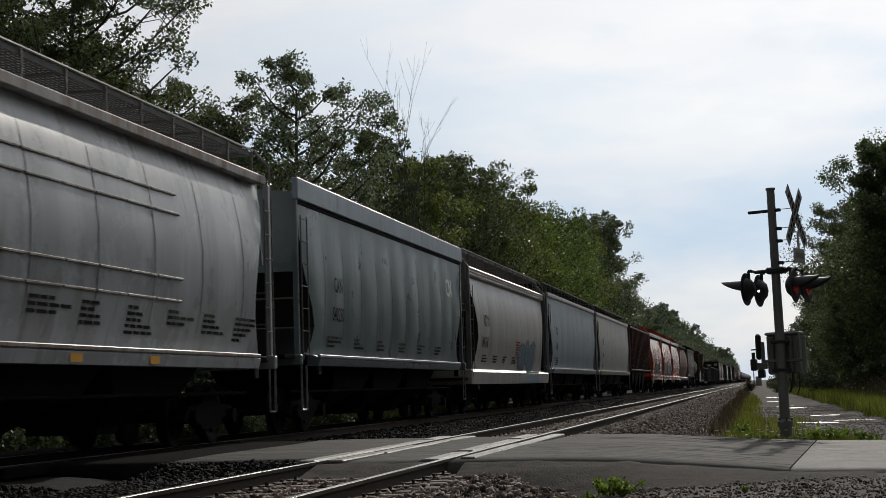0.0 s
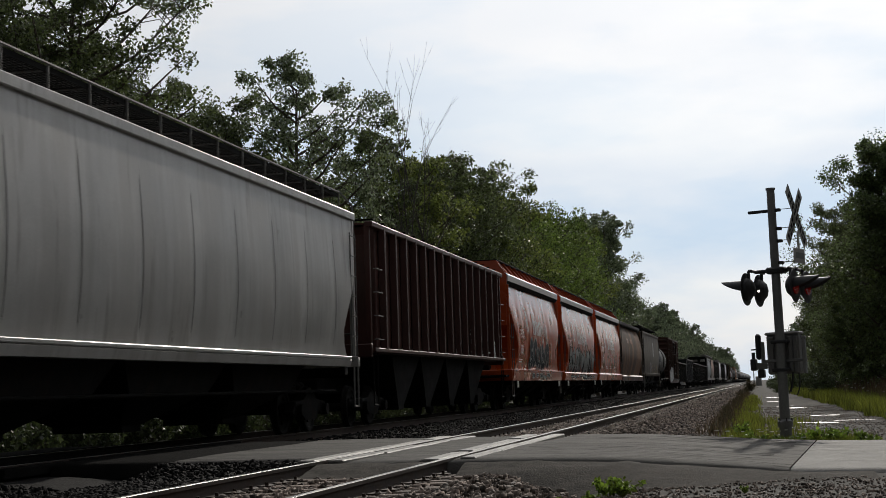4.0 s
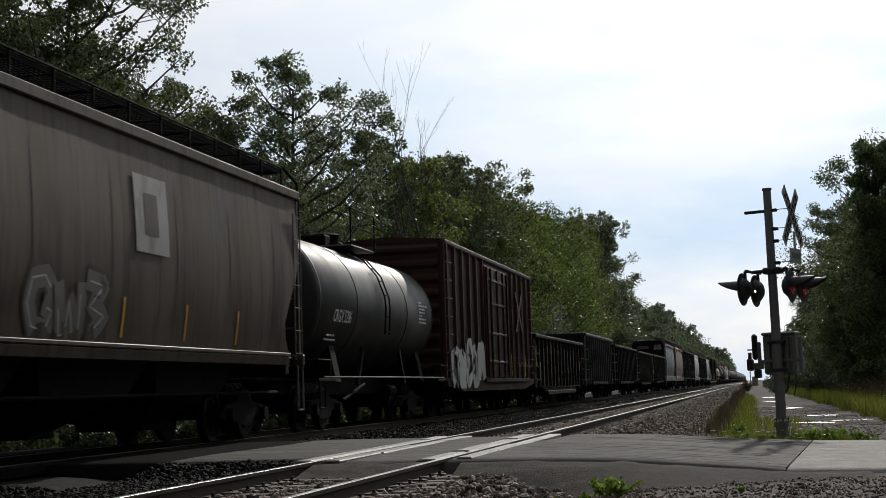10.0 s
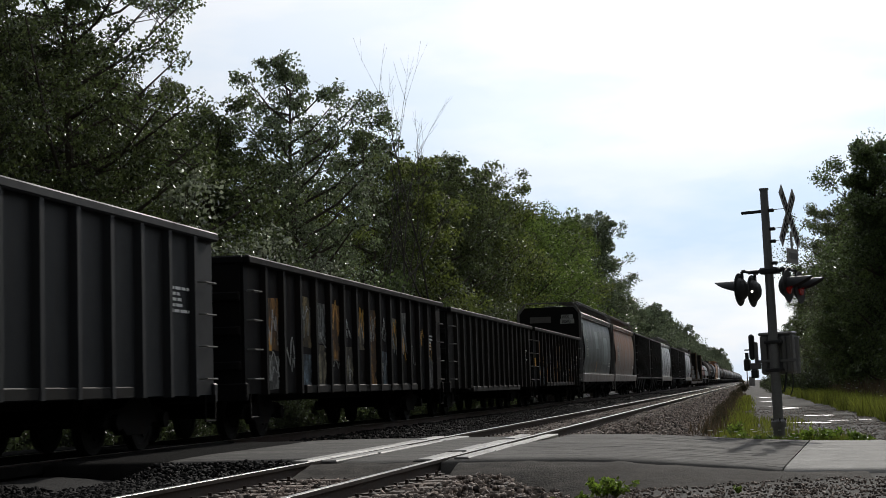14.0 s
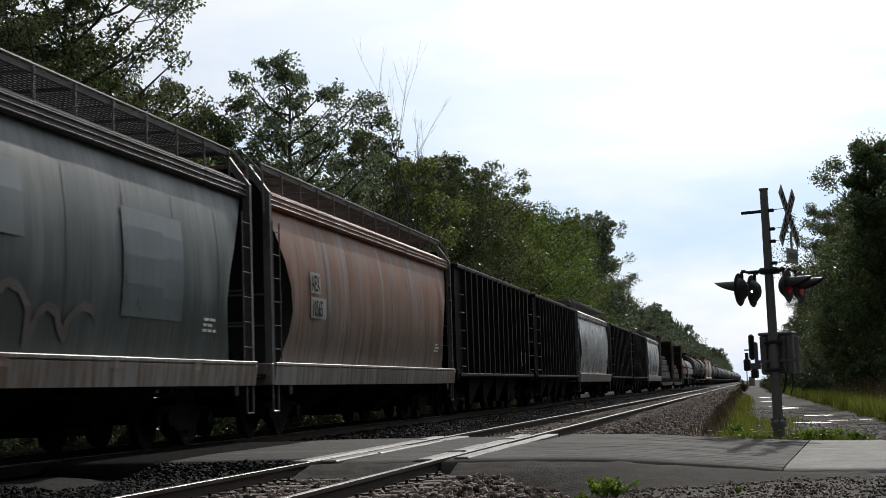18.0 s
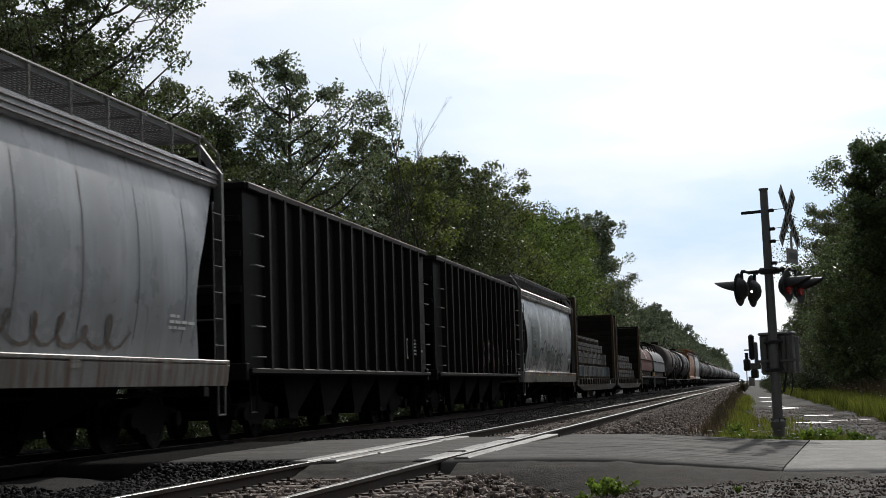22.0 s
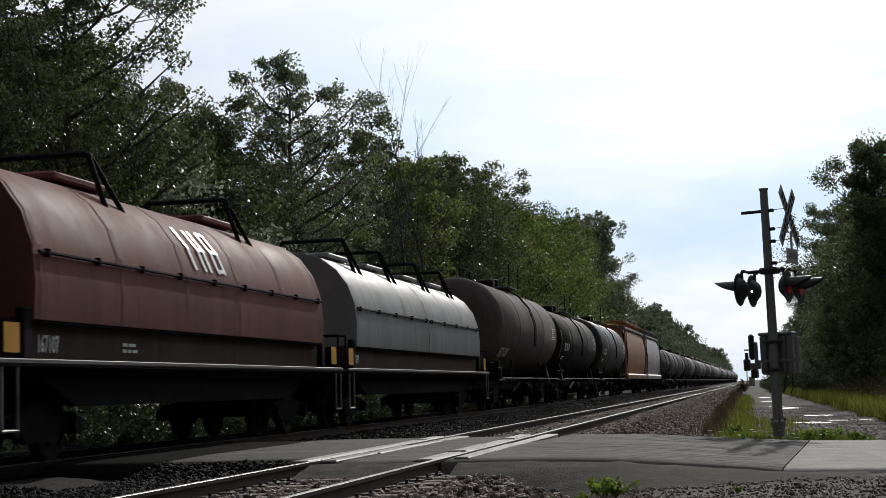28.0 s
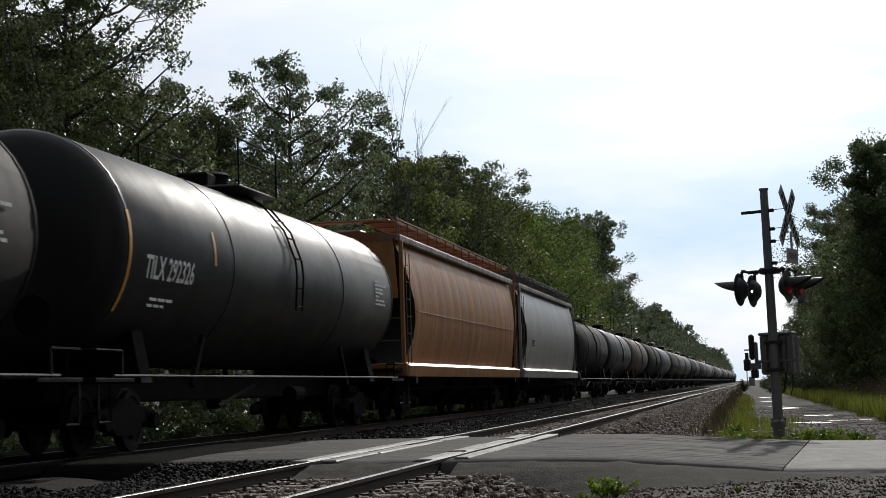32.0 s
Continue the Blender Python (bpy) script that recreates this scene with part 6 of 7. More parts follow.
def boxcar(label, y0, y1):
    L = y1 - y0
    H = L / 2
    zb, zt = .98, 4.86
    t = thing("boxcar", label, "boxcar", "freight cars of the train")
    k = Kit()
    for s in (-1, 1):
        k.box(s * 1.5 - .03, s * 1.5 + .03, -H, H, zb, zt)
        k.box(-1.47, 1.47, s * H - .03, s * H + .03, zb, zt)
    k.box(-1.47, 1.47, -H + .04, H - .04, zb, zb + .08)
    part("body", k, p_brown, t)
    part("roof", Kit().prism([(-1.56, zt), (1.56, zt), (1.56, zt + .05), (0, zt + .16), (-1.56, zt + .05)], "y", -H - .05, H + .05), p_brown, t)
    for i in range(13):
        part("roof_rib", Kit().prism([(-1.55, zt + .055), (1.55, zt + .055), (0, zt + .2)], "y", -.05, .05), p_brown, t, at=(0, -H + .5 + (L - 1) * i / 12, 0))
    rib = Kit().prism([(1.53, -.07), (1.62, -.045), (1.62, .045), (1.53, .07)], "z", zb + .1, zt - .05).mesh("rib")
    rib.materials.append(p_brown)
    rib2 = Kit().prism([(-1.53, -.07), (-1.62, -.045), (-1.62, .045), (-1.53, .07)], "z", zb + .1, zt - .05).mesh("rib")
    rib2.materials.append(p_brown)
    door0, door1 = -2.1, 2.2
    for i in range(15):
        y = -H + .25 + (L - .5) * i / 14
        part("rib", rib2, None, t, at=(0, y, 0))
        if not door0 - .2 < y < door1 + .2:
            part("rib", rib, None, t, at=(0, y, 0))
    for s in (-1, 1):
        part("side_sill", Kit().prism([(-H, zb + .1), (-H, zb - .1), (-H + 2.5, zb - .28), (H - 2.5, zb - .28), (H, zb - .1), (H, zb + .1)], "x", s * 1.55 - .05, s * 1.55 + .05), p_brown, t)
        part("eave", Kit().bev(s * 1.56 - .06, s * 1.56 + .06, -H, H, zt - .08, zt + .05, .02), p_brown, t)
        for i in range(9):
            part("end_corrugation", Kit().prism([(s * (H + .03), zb + .25 + i * .41), (s * (H + .12), zb + .35 + i * .41), (s * (H + .12), zb + .43 + i * .41), (s * (H + .03), zb + .53 + i * .41)], "x", -1.42, 1.42), p_brown, t)
        for q in (-1, 1):
            part("corner_post", Kit().bev(q * 1.53 - .06, q * 1.53 + .06, s * H - .06, s * H + .06, zb, zt, .02), p_brown, t)
            part("sill_step", Kit().path([(q * 1.58, s * (H - .55), zb), (q * 1.58, s * (H - .55), .45), (q * 1.58, s * (H - .12), .45), (q * 1.58, s * (H - .12), zb)], .02, 5), m_under, t)
    d = part("sliding_door", Kit().bev(1.56, 1.64, door0, door1, zb + .12, zt - .25, .015), p_brown, t, "wide sliding plug door")
    for y in (door0 + .12, door0 + .95, (door0 + door1) / 2, door1 - .95, door1 - .12):
        part("door_post", Kit().bev(1.63, 1.70, y - .05, y + .05, zb + .14, zt - .28, .012), p_brown, d)
    for z in (1.6, 2.5, 3.45, 4.2):
        part("door_rail", Kit().bev(1.63, 1.69, door0 + .1, door1 - .1, z - .04, z + .04, .012), p_brown, d)
    for y in (door0 + .5, door1 - .5):
        part("lock_rod", Kit().tube((1.72, y, zb + .2), (1.72, y, zt - .35), .022, 6), m_under, d)
    part("door_track", Kit().bev(1.56, 1.68, -2.6, H - 1.6, zb - .02, zb + .09, .01), m_under, t)
    rung = Kit().path([(1.56, -.24, 0), (1.66, -.24, 0), (1.66, .24, 0), (1.56, .24, 0)], .014, 5).mesh("grab_iron")
    rung.materials.append(m_whitebar)
    for i in range(7):
        part("grab_iron", rung, None, t, at=(0, -H + .42, zb + .3 + i * .5))
        part("grab_iron", rung, None, t, at=(0, H - .42, zb + .3 + i * .5))
    curve = lambda z: 1.63
    graffiti(t, curve, -H + .4, -H + 5.7, zb - .1, 2.15, 5, m_spray_dk, m_spray_wh, 17, 1.5)
    graffiti(t, curve, -H + .2, -H + 5.6, zb - .08, 2.0, 5, m_spray_tl, m_spray_ltbl, 19, .7, .006)
    scrawl(t, curve, H - 4.2, H - .8, 1.5, 2.1, 4, .016, m_spray_grey, 18)
    k = Kit()
    for s in (-1, 1):
        k.add([(1.64, H - 3.6 + s * .75, 2.7), (1.64, H - 3.3 + s * .75, 2.7), (1.64, H - 3.3 - s * .75, 4.1), (1.64, H - 3.6 - s * .75, 4.1)], [(0, 1, 2, 3)])
    part("painted_cross", k, car_paint("paint_faded_orange_teal", (0.13, 0.052, 0.03), .6, (0.06, 0.04, 0.033), .7), t, "faded orange painted cross")
    for y in (H - 5.6, H - 2.4):
        plate(t, curve, y, 1.15, .1, .75, m_yellowtag, "reflector", "yellow reflector strip")
    part("centre_sill", Kit().bev(-.35, .35, -H, H, .7, 1.0, .03), m_under, t)
    running_gear(t, L, 2.2)
    TRAIN.append((t, (y0 + y1) / 2))


boxcar("brown high-cube boxcar with graffiti and a wide sliding door", 216.6, 233.5)


def scribbles(parent, curve, y0, step, panels, z0, z1, seed):
    """Thin sprayed scrawls, one in most panels between the ribs."""
    rr = random.Random(seed)
    for i in range(panels):
        if rr.random() < .25:
            continue
        k = Kit()
        y, z = y0 + step * (i + .2), rr.uniform(z0, z1 - .7)
        pts = [(y + step * .6 * j / 7 + rr.uniform(-.08, .08), z + rr.uniform(0, .7)) for j in range(8)]
        for (ya, za), (yb, zb) in zip(pts, pts[1:]):
            for u0, u1 in ((0, .55), (.5, 1)):
                yc, zc, yd, zd = ya + (yb - ya) * u0, za + (zb - za) * u0, ya + (yb - ya) * u1, za + (zb - za) * u1
                w = rr.uniform(.012, .03)
                k.add([(curve(0) + .014, yc - w, zc), (curve(0) + .014, yc + w, zc), (curve(0) + .014, yd + w, zd), (curve(0) + .014, yd - w, zd)], [(0, 1, 2, 3)])
        part("graffiti_scrawl", k, rr.choice((m_spray_wh, m_spray_gr, m_spray_gr, m_yellowtag)), parent, "thin sprayed scrawl")


PATCHES = tuple(surface("worn_spray_" + n_, c_, .65, 0, .7, 10, (0.014, 0.013, 0.014), .8, (3.4, 3.4, 1.7), 24, .1, spec=.2) for n_, c_ in
                (("cream", (.36, .32, .22)), ("grey", (.28, .28, .27)), ("dull_blue", (.2, .27, .33)), ("khaki", (.26, .2, .1)), ("pale", (.44, .45, .43)), ("dusk", (.1, .09, .11)), ("ochre", (.4, .2, .05))))


def panel_paint(parent, curve, y0, step, panels, z0, z1, seed, bare=0.0):
    """Worn fields of spray paint between the ribs, ragged at their edges, with thin lines over them."""
    rr = random.Random(seed)
    for i in range(panels):
        y = y0 + step * i
        lo = z0
        for f in range(2):   # an upper and a lower field in each panel
            hi = z1 - rr.uniform(.05, .3) if f else lo + (z1 - z0) * rr.uniform(.25, .5)
            if rr.random() < bare:
                lo = hi
                continue
            n = 9
            left = [(y + .13 + abs(rr.gauss(0, .05)), lo + (hi - lo) * j / n) for j in range(n + 1)]
            right = [(y + step - .13 - abs(rr.gauss(0, .07)), lo + (hi - lo) * j / n + rr.uniform(-.04, .04)) for j in range(n + 1)]
            up = curve(0) + .006 + .002 * f
            k = Kit().add([(up, a, b) for p in zip(left, right) for a, b in p], [(2 * j, 2 * j + 1, 2 * j + 3, 2 * j + 2) for j in range(n)])
            part("paint_field", k, PATCHES[rr.randrange(len(PATCHES))], parent, "ragged field of worn spray paint")
            if rr.random() < .75:
                scribbles(parent, curve, y + .05, step - .15, 1, lo, hi, seed + 10 * i + f)
            lo = hi + rr.uniform(-.02, .15)
        if rr.random() < .35:
            plate(parent, curve, y + .1, z0 + .4, .07, rr.uniform(.4, .9), m_yellowtag, "paint_drip", "yellow drip of spray paint", .016)


def gondola(label, y0, y1, zt, paint, ribs, belly=0.0, wild=0, seed=1, tags=(), mark=()):
    L = y1 - y0
    H = L / 2
    zb = .80
    t = thing("gondola_car", label, "gondola", "freight cars of the train")
    for s in (-1, 1):
        prof = [(-H, zt), (-H, zb), (-H + 2.6, zb), (-H + 3.6, zb - belly), (H - 3.6, zb - belly), (H - 2.6, zb), (H, zb), (H, zt)]
        body = part("side_sheet", Kit().prism(prof, "x", s * 1.47 - .03, s * 1.47 + .03), paint, t)
        part("end_wall", Kit().box(-1.44, 1.44, s * H - .04, s * H + .04, zb, zt), paint, t)
    part("floor_sheet", Kit().box(-1.44, 1.44, -H + .05, H - .05, zb + .2, zb + .28), paint, t)
    for s in (-1, 1):
        part("top_chord", Kit().bev(s * 1.52 - .1, s * 1.52 + .1, -H - .02, H + .02, zt - .06, zt + .08, .025), paint, t)
        part("end_chord", Kit().bev(-1.5, 1.5, s * H - .08, s * H + .08, zt - .06, zt + .08, .025), paint, t)
        part("side_sill", Kit().bev(s * 1.52 - .06, s * 1.52 + .06, -H + 3.5, H - 3.5, zb - belly - .02, zb - belly + .14, .015), p_coal, t)
        part("end_sill", Kit().bev(-1.55, 1.55, s * H - .1, s * H + .06, zb - .12, zb + .18, .02), paint, t)
        for i in range(3):
            part("end_stiffener", Kit().bev(-1.45, 1.45, s * (H + .07) - .05, s * (H + .07) + .05, zb + .4 + i * (zt - zb - .5) / 3, zb + .55 + i * (zt - zb - .5) / 3, .02), paint, t)
        rm = Kit().prism([(s * 1.49, -.11), (s * 1.60, -.06), (s * 1.60, .06), (s * 1.49, .11)], "z", zb - .02, zt - .04).mesh("rib")
        rm.materials.append(paint)
        for i in range(ribs):
            part("rib", rm, None, body, at=(0, -H + 1.0 + (L - 2.0) * i / (ribs - 1), 0))
        for q in (-1, 1):
            part("sill_step", Kit().path([(q * 1.55, s * (H - .55), zb), (q * 1.55, s * (H - .55), .4), (q * 1.55, s * (H - .1), .4), (q * 1.55, s * (H - .1), zb)], .018, 5), m_under, t)
    rung = Kit().path([(1.5, -.24, 0), (1.62, -.24, 0), (1.62, .24, 0), (1.5, .24, 0)], .014, 5).mesh("grab_iron")
    rung.materials.append(m_whitebar)
    for i in range(int((zt - zb) / .5)):
        for s in (-1, 1):
            part("grab_iron", rung, None, t, at=(0, s * (H - .4), zb + .25 + i * .5))
    curve = lambda z: 1.505
    if wild == 2:
        panel_paint(t, curve, -H + 1.0, (L - 2.0) / (ribs - 1), ribs - 1, zb + .05, zt - .35, seed, .55)
        for q in range(2):
            scribbles(t, curve, -H + 1.0, (L - 2.0) / (ribs - 1), ribs - 1, zb + .1, zt - .3, seed + 60 + q)
    elif wild:
        step = (L - 2.0) / (ribs - 1)
        panel_paint(t, curve, -H + 1.0 + step, step, ribs - 2, zb - belly * .2, zt - .12, seed)
        for q in range(4):
            scribbles(t, curve, -H + .05, .95, 1, zt - 1.0, zt - .1, seed + 40 + q)
        scrawl(t, curve, -H + .3, -H + .62, zb - .05, zb + .6, 1, .022, m_spray_wh, seed + 4)
        for q in range(3):
            scribbles(t, curve, -H + 1.15, 1.0, 1, zb - .1, zb + .75, seed + 50 + q)
    for y in tags:
        plate(t, curve, y, zb + .75, .34, .34, m_yellowtag, "reflector", "square orange-yellow reflector")
    for i, w in enumerate(mark):
        lettering(w, .43, m_stencil, t, -H + 1.25, zt - .8 - i * .5, curve, lift=.022, squeeze=.65)
    bars(t, curve, H - 1.9, zt - .9, 5, m_stencil, seed=seed)
    part("centre_sill", Kit().bev(-.35, .35, -H, H, .65, .95, .03), m_under, t)
    running_gear(t, L, 2.2)
    TRAIN.append((t, (y0 + y1) / 2))


gondola("dark gondola car with fish-belly sides covered in pale graffiti", 234.4, 251.4, 2.72, p_gond, 14, .34, 1, 23, (-7.9, 7.3), ("LBR", "1047"))
gondola("tall slate-grey gondola car with heavy ribs", 252.8, 267.7, 3.28, p_gondgrey, 13, .0, 0, 24)
gondola("sooty gondola car with worn paint and ribs", 269.3, 286.4, 3.06, p_gond, 15, .0, 2, 25, (-7.4,))
gondola("plain sooty black gondola car", 287.5, 304.2, 3.0, p_coal, 15, .1, 0, 26)
gondola("dark gondola car with scribbled graffiti and orange reflectors", 305.0, 321.4, 3.0, p_gond, 14, .0, 2, 27, (-7.9, -3.6, -.8, 2.0, 7.2))


def ribbed_roof_hopper(label, y0, y1, paint, num, sill, roofp, seed, mark_at=2.8):
    t, c, H, b = hopper_car(label, y0, y1, "ribbed_roof", paint, sill_paint=sill, roof_paint=roofp, sill_bot=.94, post_paint=m_whitebar, seams=8, end_paint=p_dark, bright_rail=sill, end_sheet_paint=p_coal)
    place_plate(t, c, H, m_blackst, m_plate, ("AEX", num), -H + mark_at, 2.75, .43)
    for x0, x1, z0, z1 in ((.62, 1.2, 4.07, 4.27), (.56, 1.26, 3.83, 4.06), (-.95, .1, 3.9, 4.2)):
        part("end_plate", Kit().box(x0, x1, -H - .085, -H - .075, z0, z1), m_plate if x0 > 0 else m_spray_grey, t, "pale number plate on the end wall" if x0 > 0 else "dull repainted patch on the end wall")
    for i, s in enumerate(("AEX", num)):
        cu = lettering(s, .22, m_blackst, t, 0, 0, lambda z: 0, "end_marking", .85)
        for v in cu.data.vertices:
            v.co = (.66 - .04 * i + v.co.y, -H - .09, 4.1 - i * .235 + v.co.z)
    for i in range(5):
        plate(t, lambda z: 1.648, -H + 1.0 + i * 3.2, 1.18, .32, .14, sill, "sill_tag", "small plate on the sill")
    bars(t, c, H - 2.4, 1.95, 3, m_stencil, seed=seed)
    return t, c, H


t, c, H = ribbed_roof_hopper("faded green-grey covered hopper car with grey graffiti", 322.2, 339.1, p_teal, "10593", p_lightsill, p_dark, 1, 1.9)
skyline(t, c, -H + 4.2, -H + 10.6, 1.45, 2.4, 6, .07, m_spray_grey, 31)
skyline(t, c, -H + 1.0, -H + 2.2, 3.1, 3.9, 3, .02, m_spray_wh, 32)
for y, z, w, h in ((-H + 11.2, 1.9, 2.3, 1.5), (-H + 6.6, 2.7, 1.6, .9)):
    plate(t, c, y, z, w, h, p_slate, "repaint_patch", "darker repainted patch", .008)
plate(t, c, -H + 7.1, 1.5, .16, .6, m_yellowtag, "graffiti_flame", "orange flick of spray paint", .03)
plate(t, c, H - 5.6, 2.15, 1.4, 1.0, p_slate, "repaint_patch", "darker repainted patch")
t, c, H = ribbed_roof_hopper("grey covered hopper car streaked with orange rust", 340.2, 357.3, p_rustgrey, "10565", p_lightsill, p_rustgrey, 2, 2.5)


def coal(y0, y1, marks, seed, rusty=False):
    t, c, H = ribbed_hopper("sooty black open coal hopper car with outside ribs" + (" and rust patches" if rusty else ""), y0, y1, 4.36, 1.12, p_coal, 14, False, bays=4)
    for i, (a, b) in enumerate(marks):
        lettering(a, .38, m_stencil, t, -H + 2.05, 3.2 - i * .62, c, lift=.02)
        lettering(b, .38, m_stencil, t, -H + 3.1, 3.15 - i * .62, c, lift=.02)
    k = Kit().box(1.545, 1.555, H - 2.35, H - 2.0, 1.55, 2.05)
    part("placard_frame", k, m_stencil, t, "white-framed placard")
    part("placard", Kit().box(1.55, 1.56, H - 2.31, H - 2.04, 1.6, 2.0), p_coal, t)
    bars(t, c, H - 1.5, 2.0, 5, m_stencil, seed=seed)
    if rusty:
        graffiti(t, c, H - 8.0, H - 3.5, 1.3, 2.3, 6, p_coal, car_paint("rust_patch", (0.085, 0.044, 0.028), .7), seed, .5)
        plate(t, c, H - 1.05, 1.4, .6, 2.7, car_paint("rust_patch", (0.085, 0.044, 0.028), .7), "rust_panel", "rust-brown corner panel")
        cu = lettering("98048", .26, m_stencil, t, 0, 0, lambda z: 0, "end_marking", .85)
        for v in cu.data.vertices:
            v.co = (.5 + v.co.y, -H - .1, 3.86 + v.co.z)


coal(358.2, 373.5, (), 1)
coal(374.8, 389.5, (("", "0"), ("0", "0")), 2)
t, c, H = ribbed_roof_hopper("pale grey covered hopper car with brown stains", 390.3, 407.0, p_silver, "10620", p_lightsill, p_silver, 3)
scrawl(t, c, H - 8.5, H - 4.0, 1.45, 1.9, 6, .025, p_rustgrey, 35)
coal(408.2, 423.2, (("CO", "X"), ("98", "8")), 4)
coal(424.5, 439.4, (("CO", "X"), ("980", "8")), 5, True)
t, c, H = ribbed_roof_hopper("silver-grey covered hopper car with black scrawled graffiti", 440.6, 457.6, p_silver, "10603", p_lightsill, p_silver, 6)
plate(t, c, -H + 2.45, 1.95, 2.1, 1.45, p_slate, "repaint_patch", "darker repainted patch", .006)
skyline(t, c, -H + 4.6, H - 4.2, 1.5, 2.75, 7, .04, m_spray_dk, 36)
skyline(t, c, -H + 6.2, H - 4.4, 1.5, 2.3, 8, .022, m_spray_dk, 43)
scrawl(t, c, -H + 1.5, -H + 3.0, 1.5, 2.2, 3, .014, m_spray_dk, 37)
scrawl(t, c, -H + 3.1, -H + 4.4, 1.6, 2.25, 4, .02, m_spray_dk, 39)
scrawl(t, c, -H + 7.5, H - 4.6, 1.45, 2.0, 8, .022, m_spray_worn, 38)
for i in range(6):
    plate(t, lambda z: 1.65, -H + .8 + i * 2.9, 1.2, .5, .14, m_yellowtag, "reflector", "yellow reflector")
plate(t, c, H - 2.5, 1.38, .95, .5, m_signwhite, "placard_holder", "pale square placard holder", .03)
plate(t, c, H - 2.2, 1.48, .36, .3, m_blackst, "placard", "", .034)
plate(t, lambda z: 1.645, -H + 3, .96, 8, .3, car_paint("paint_sill_graffiti", (0.17, 0.17, 0.12), .5, (0.3, 0.3, 0.28), .5), "sill_graffiti", "olive spray paint along the sill")


def flat_car(label, y0, y1, seed):
    """A flat car with a tall boarded bulkhead at each end."""
    L = y1 - y0
    H = L / 2
    t = thing("flat_car", label, "flat car", "freight cars of the train")
    part("deck", Kit().bev(-1.5, 1.5, -H, H, 1.0, 1.1, .02), m_tie, t, "dark worn timber deck")
    for s in (-1, 1):
        part("side_sill", Kit().prism([(-H, 1.1), (-H, .78), (-H + 2.8, .5), (H - 2.8, .5), (H, .78), (H, 1.1)], "x", s * 1.53 - .06, s * 1.53 + .06), p_deck, t)
        for i in range(16):
            part("stake_pocket", Kit().bev(s * 1.62 - .05, s * 1.62 + .05, -.07, .07, .82, 1.08, .015), p_deck, t, at=(0, -H + 1.2 + (L - 2.4) * i / 15, 0))
        b = part("bulkhead", Kit().bev(-1.5, 1.5, s * (H - .4) - .06, s * (H - .4) + .06, 1.1, 4.86, .015), p_coal, t, "dark boarded end bulkhead")
        for i in range(13):
            part("board", Kit().bev(-1.46, 1.46, s * (H - .4) - s * .09 - .03, s * (H - .4) - s * .09 + .03, 1.12 + i * .29, 1.38 + i * .29, .015), m_darkboard, b)
        for q in (-1, 1):
            part("bulkhead_post", Kit().bev(q * 1.52 - .07, q * 1.52 + .07, s * (H - .3) - .2, s * (H - .3) + .2, 1.1, 4.9, .02), p_post, b, "yellow-brown steel post")
        part("bulkhead_cap", Kit().bev(-1.58, 1.58, s * (H - .3) - .2, s * (H - .3) + .2, 4.88, 5.0, .02), p_deck, b)
        for z in (2.2, 3.5):
            part("bulkhead_brace", Kit().bev(-1.5, 1.5, s * (H - .2) - .1, s * (H - .2) + .1, z - .08, z + .08, .02), p_deck, b)
        part("ladder", ladder_mesh(1.0, 4.7), m_galv, t, at=(1.63, s * (H - .25) - .2, 0))
        part("end_sill", Kit().bev(-1.55, 1.55, s * H - .12, s * H, .7, 1.1, .02), p_deck, t)
    part("centre_sill", Kit().bev(-.4, .4, -H, H, .55, 1.0, .03), m_under, t)
    k = Kit()
    for i in range(3):
        k.bev(1.59, 1.60, i * .36, i * .36 + .3, .78, 1.0, .004)
    part("name_bars", k, m_stencil, t, "white shapes where the owner's mark stands", at=(0, H - 4.4, 0))
    running_gear(t, L, 2.3)
    TRAIN.append((t, (y0 + y1) / 2))
    return (y0 + y1) / 2, H


m_wrap = surface("grey_steel_bundle", (0.08, 0.078, 0.076), .9, .0, .2, 3, (0.08, 0.07, 0.065), .4, (2, .5, 4), per_object=.35, spec=.12)
m_wrapblue = surface("blue_grey_bundle", (0.066, 0.076, 0.082), .85, .0, .2, 3, (0.07, 0.07, 0.07), .35, (2, .5, 4), per_object=.3, spec=.12)
m_strap = surface("pale_strap", (0.42, 0.42, 0.4), .4, .3, .2, 4)


def bundle(label, yc, y0, y1, x0, x1, z0, z1, layers, material, straps, seed):
    """A strapped stack of long beams on spacers; rides with its car."""
    t = thing("beam_bundle", label, "bundle", "loads on the flat cars")
    dz = (z1 - z0) / layers
    for j in range(layers):
        cols = 3
        for i in range(cols):
            xa = x0 + (x1 - x0) * i / cols
            part("beam", Kit().bev(xa + .01, xa + (x1 - x0) / cols - .01, y0 + .1 * ((i + j + seed) % 2), y1 - .08 * ((i * 2 + j) % 3), z0 + dz * j + .02, z0 + dz * (j + 1), .015), material, t)
    for i in range(straps):
        y = y0 + .9 + (y1 - y0 - 1.8) * i / (straps - 1)
        part("strap", Kit().path([(x1 + .012, y, z0 - .1), (x1 + .012, y + .3 * (seed % 2), z1 + .01), (x0 - .012, y + .3 * (seed % 2), z1 + .01), (x0 - .012, y, z0 - .1)], .018, 4), m_strap, t)
        part("spacer", Kit().bev(x0 - .06, x1 + .1, y - .55, y - .43, z0 - .1, z0 + .02, .01), m_tie, t)
    TRAIN.append((t, yc))


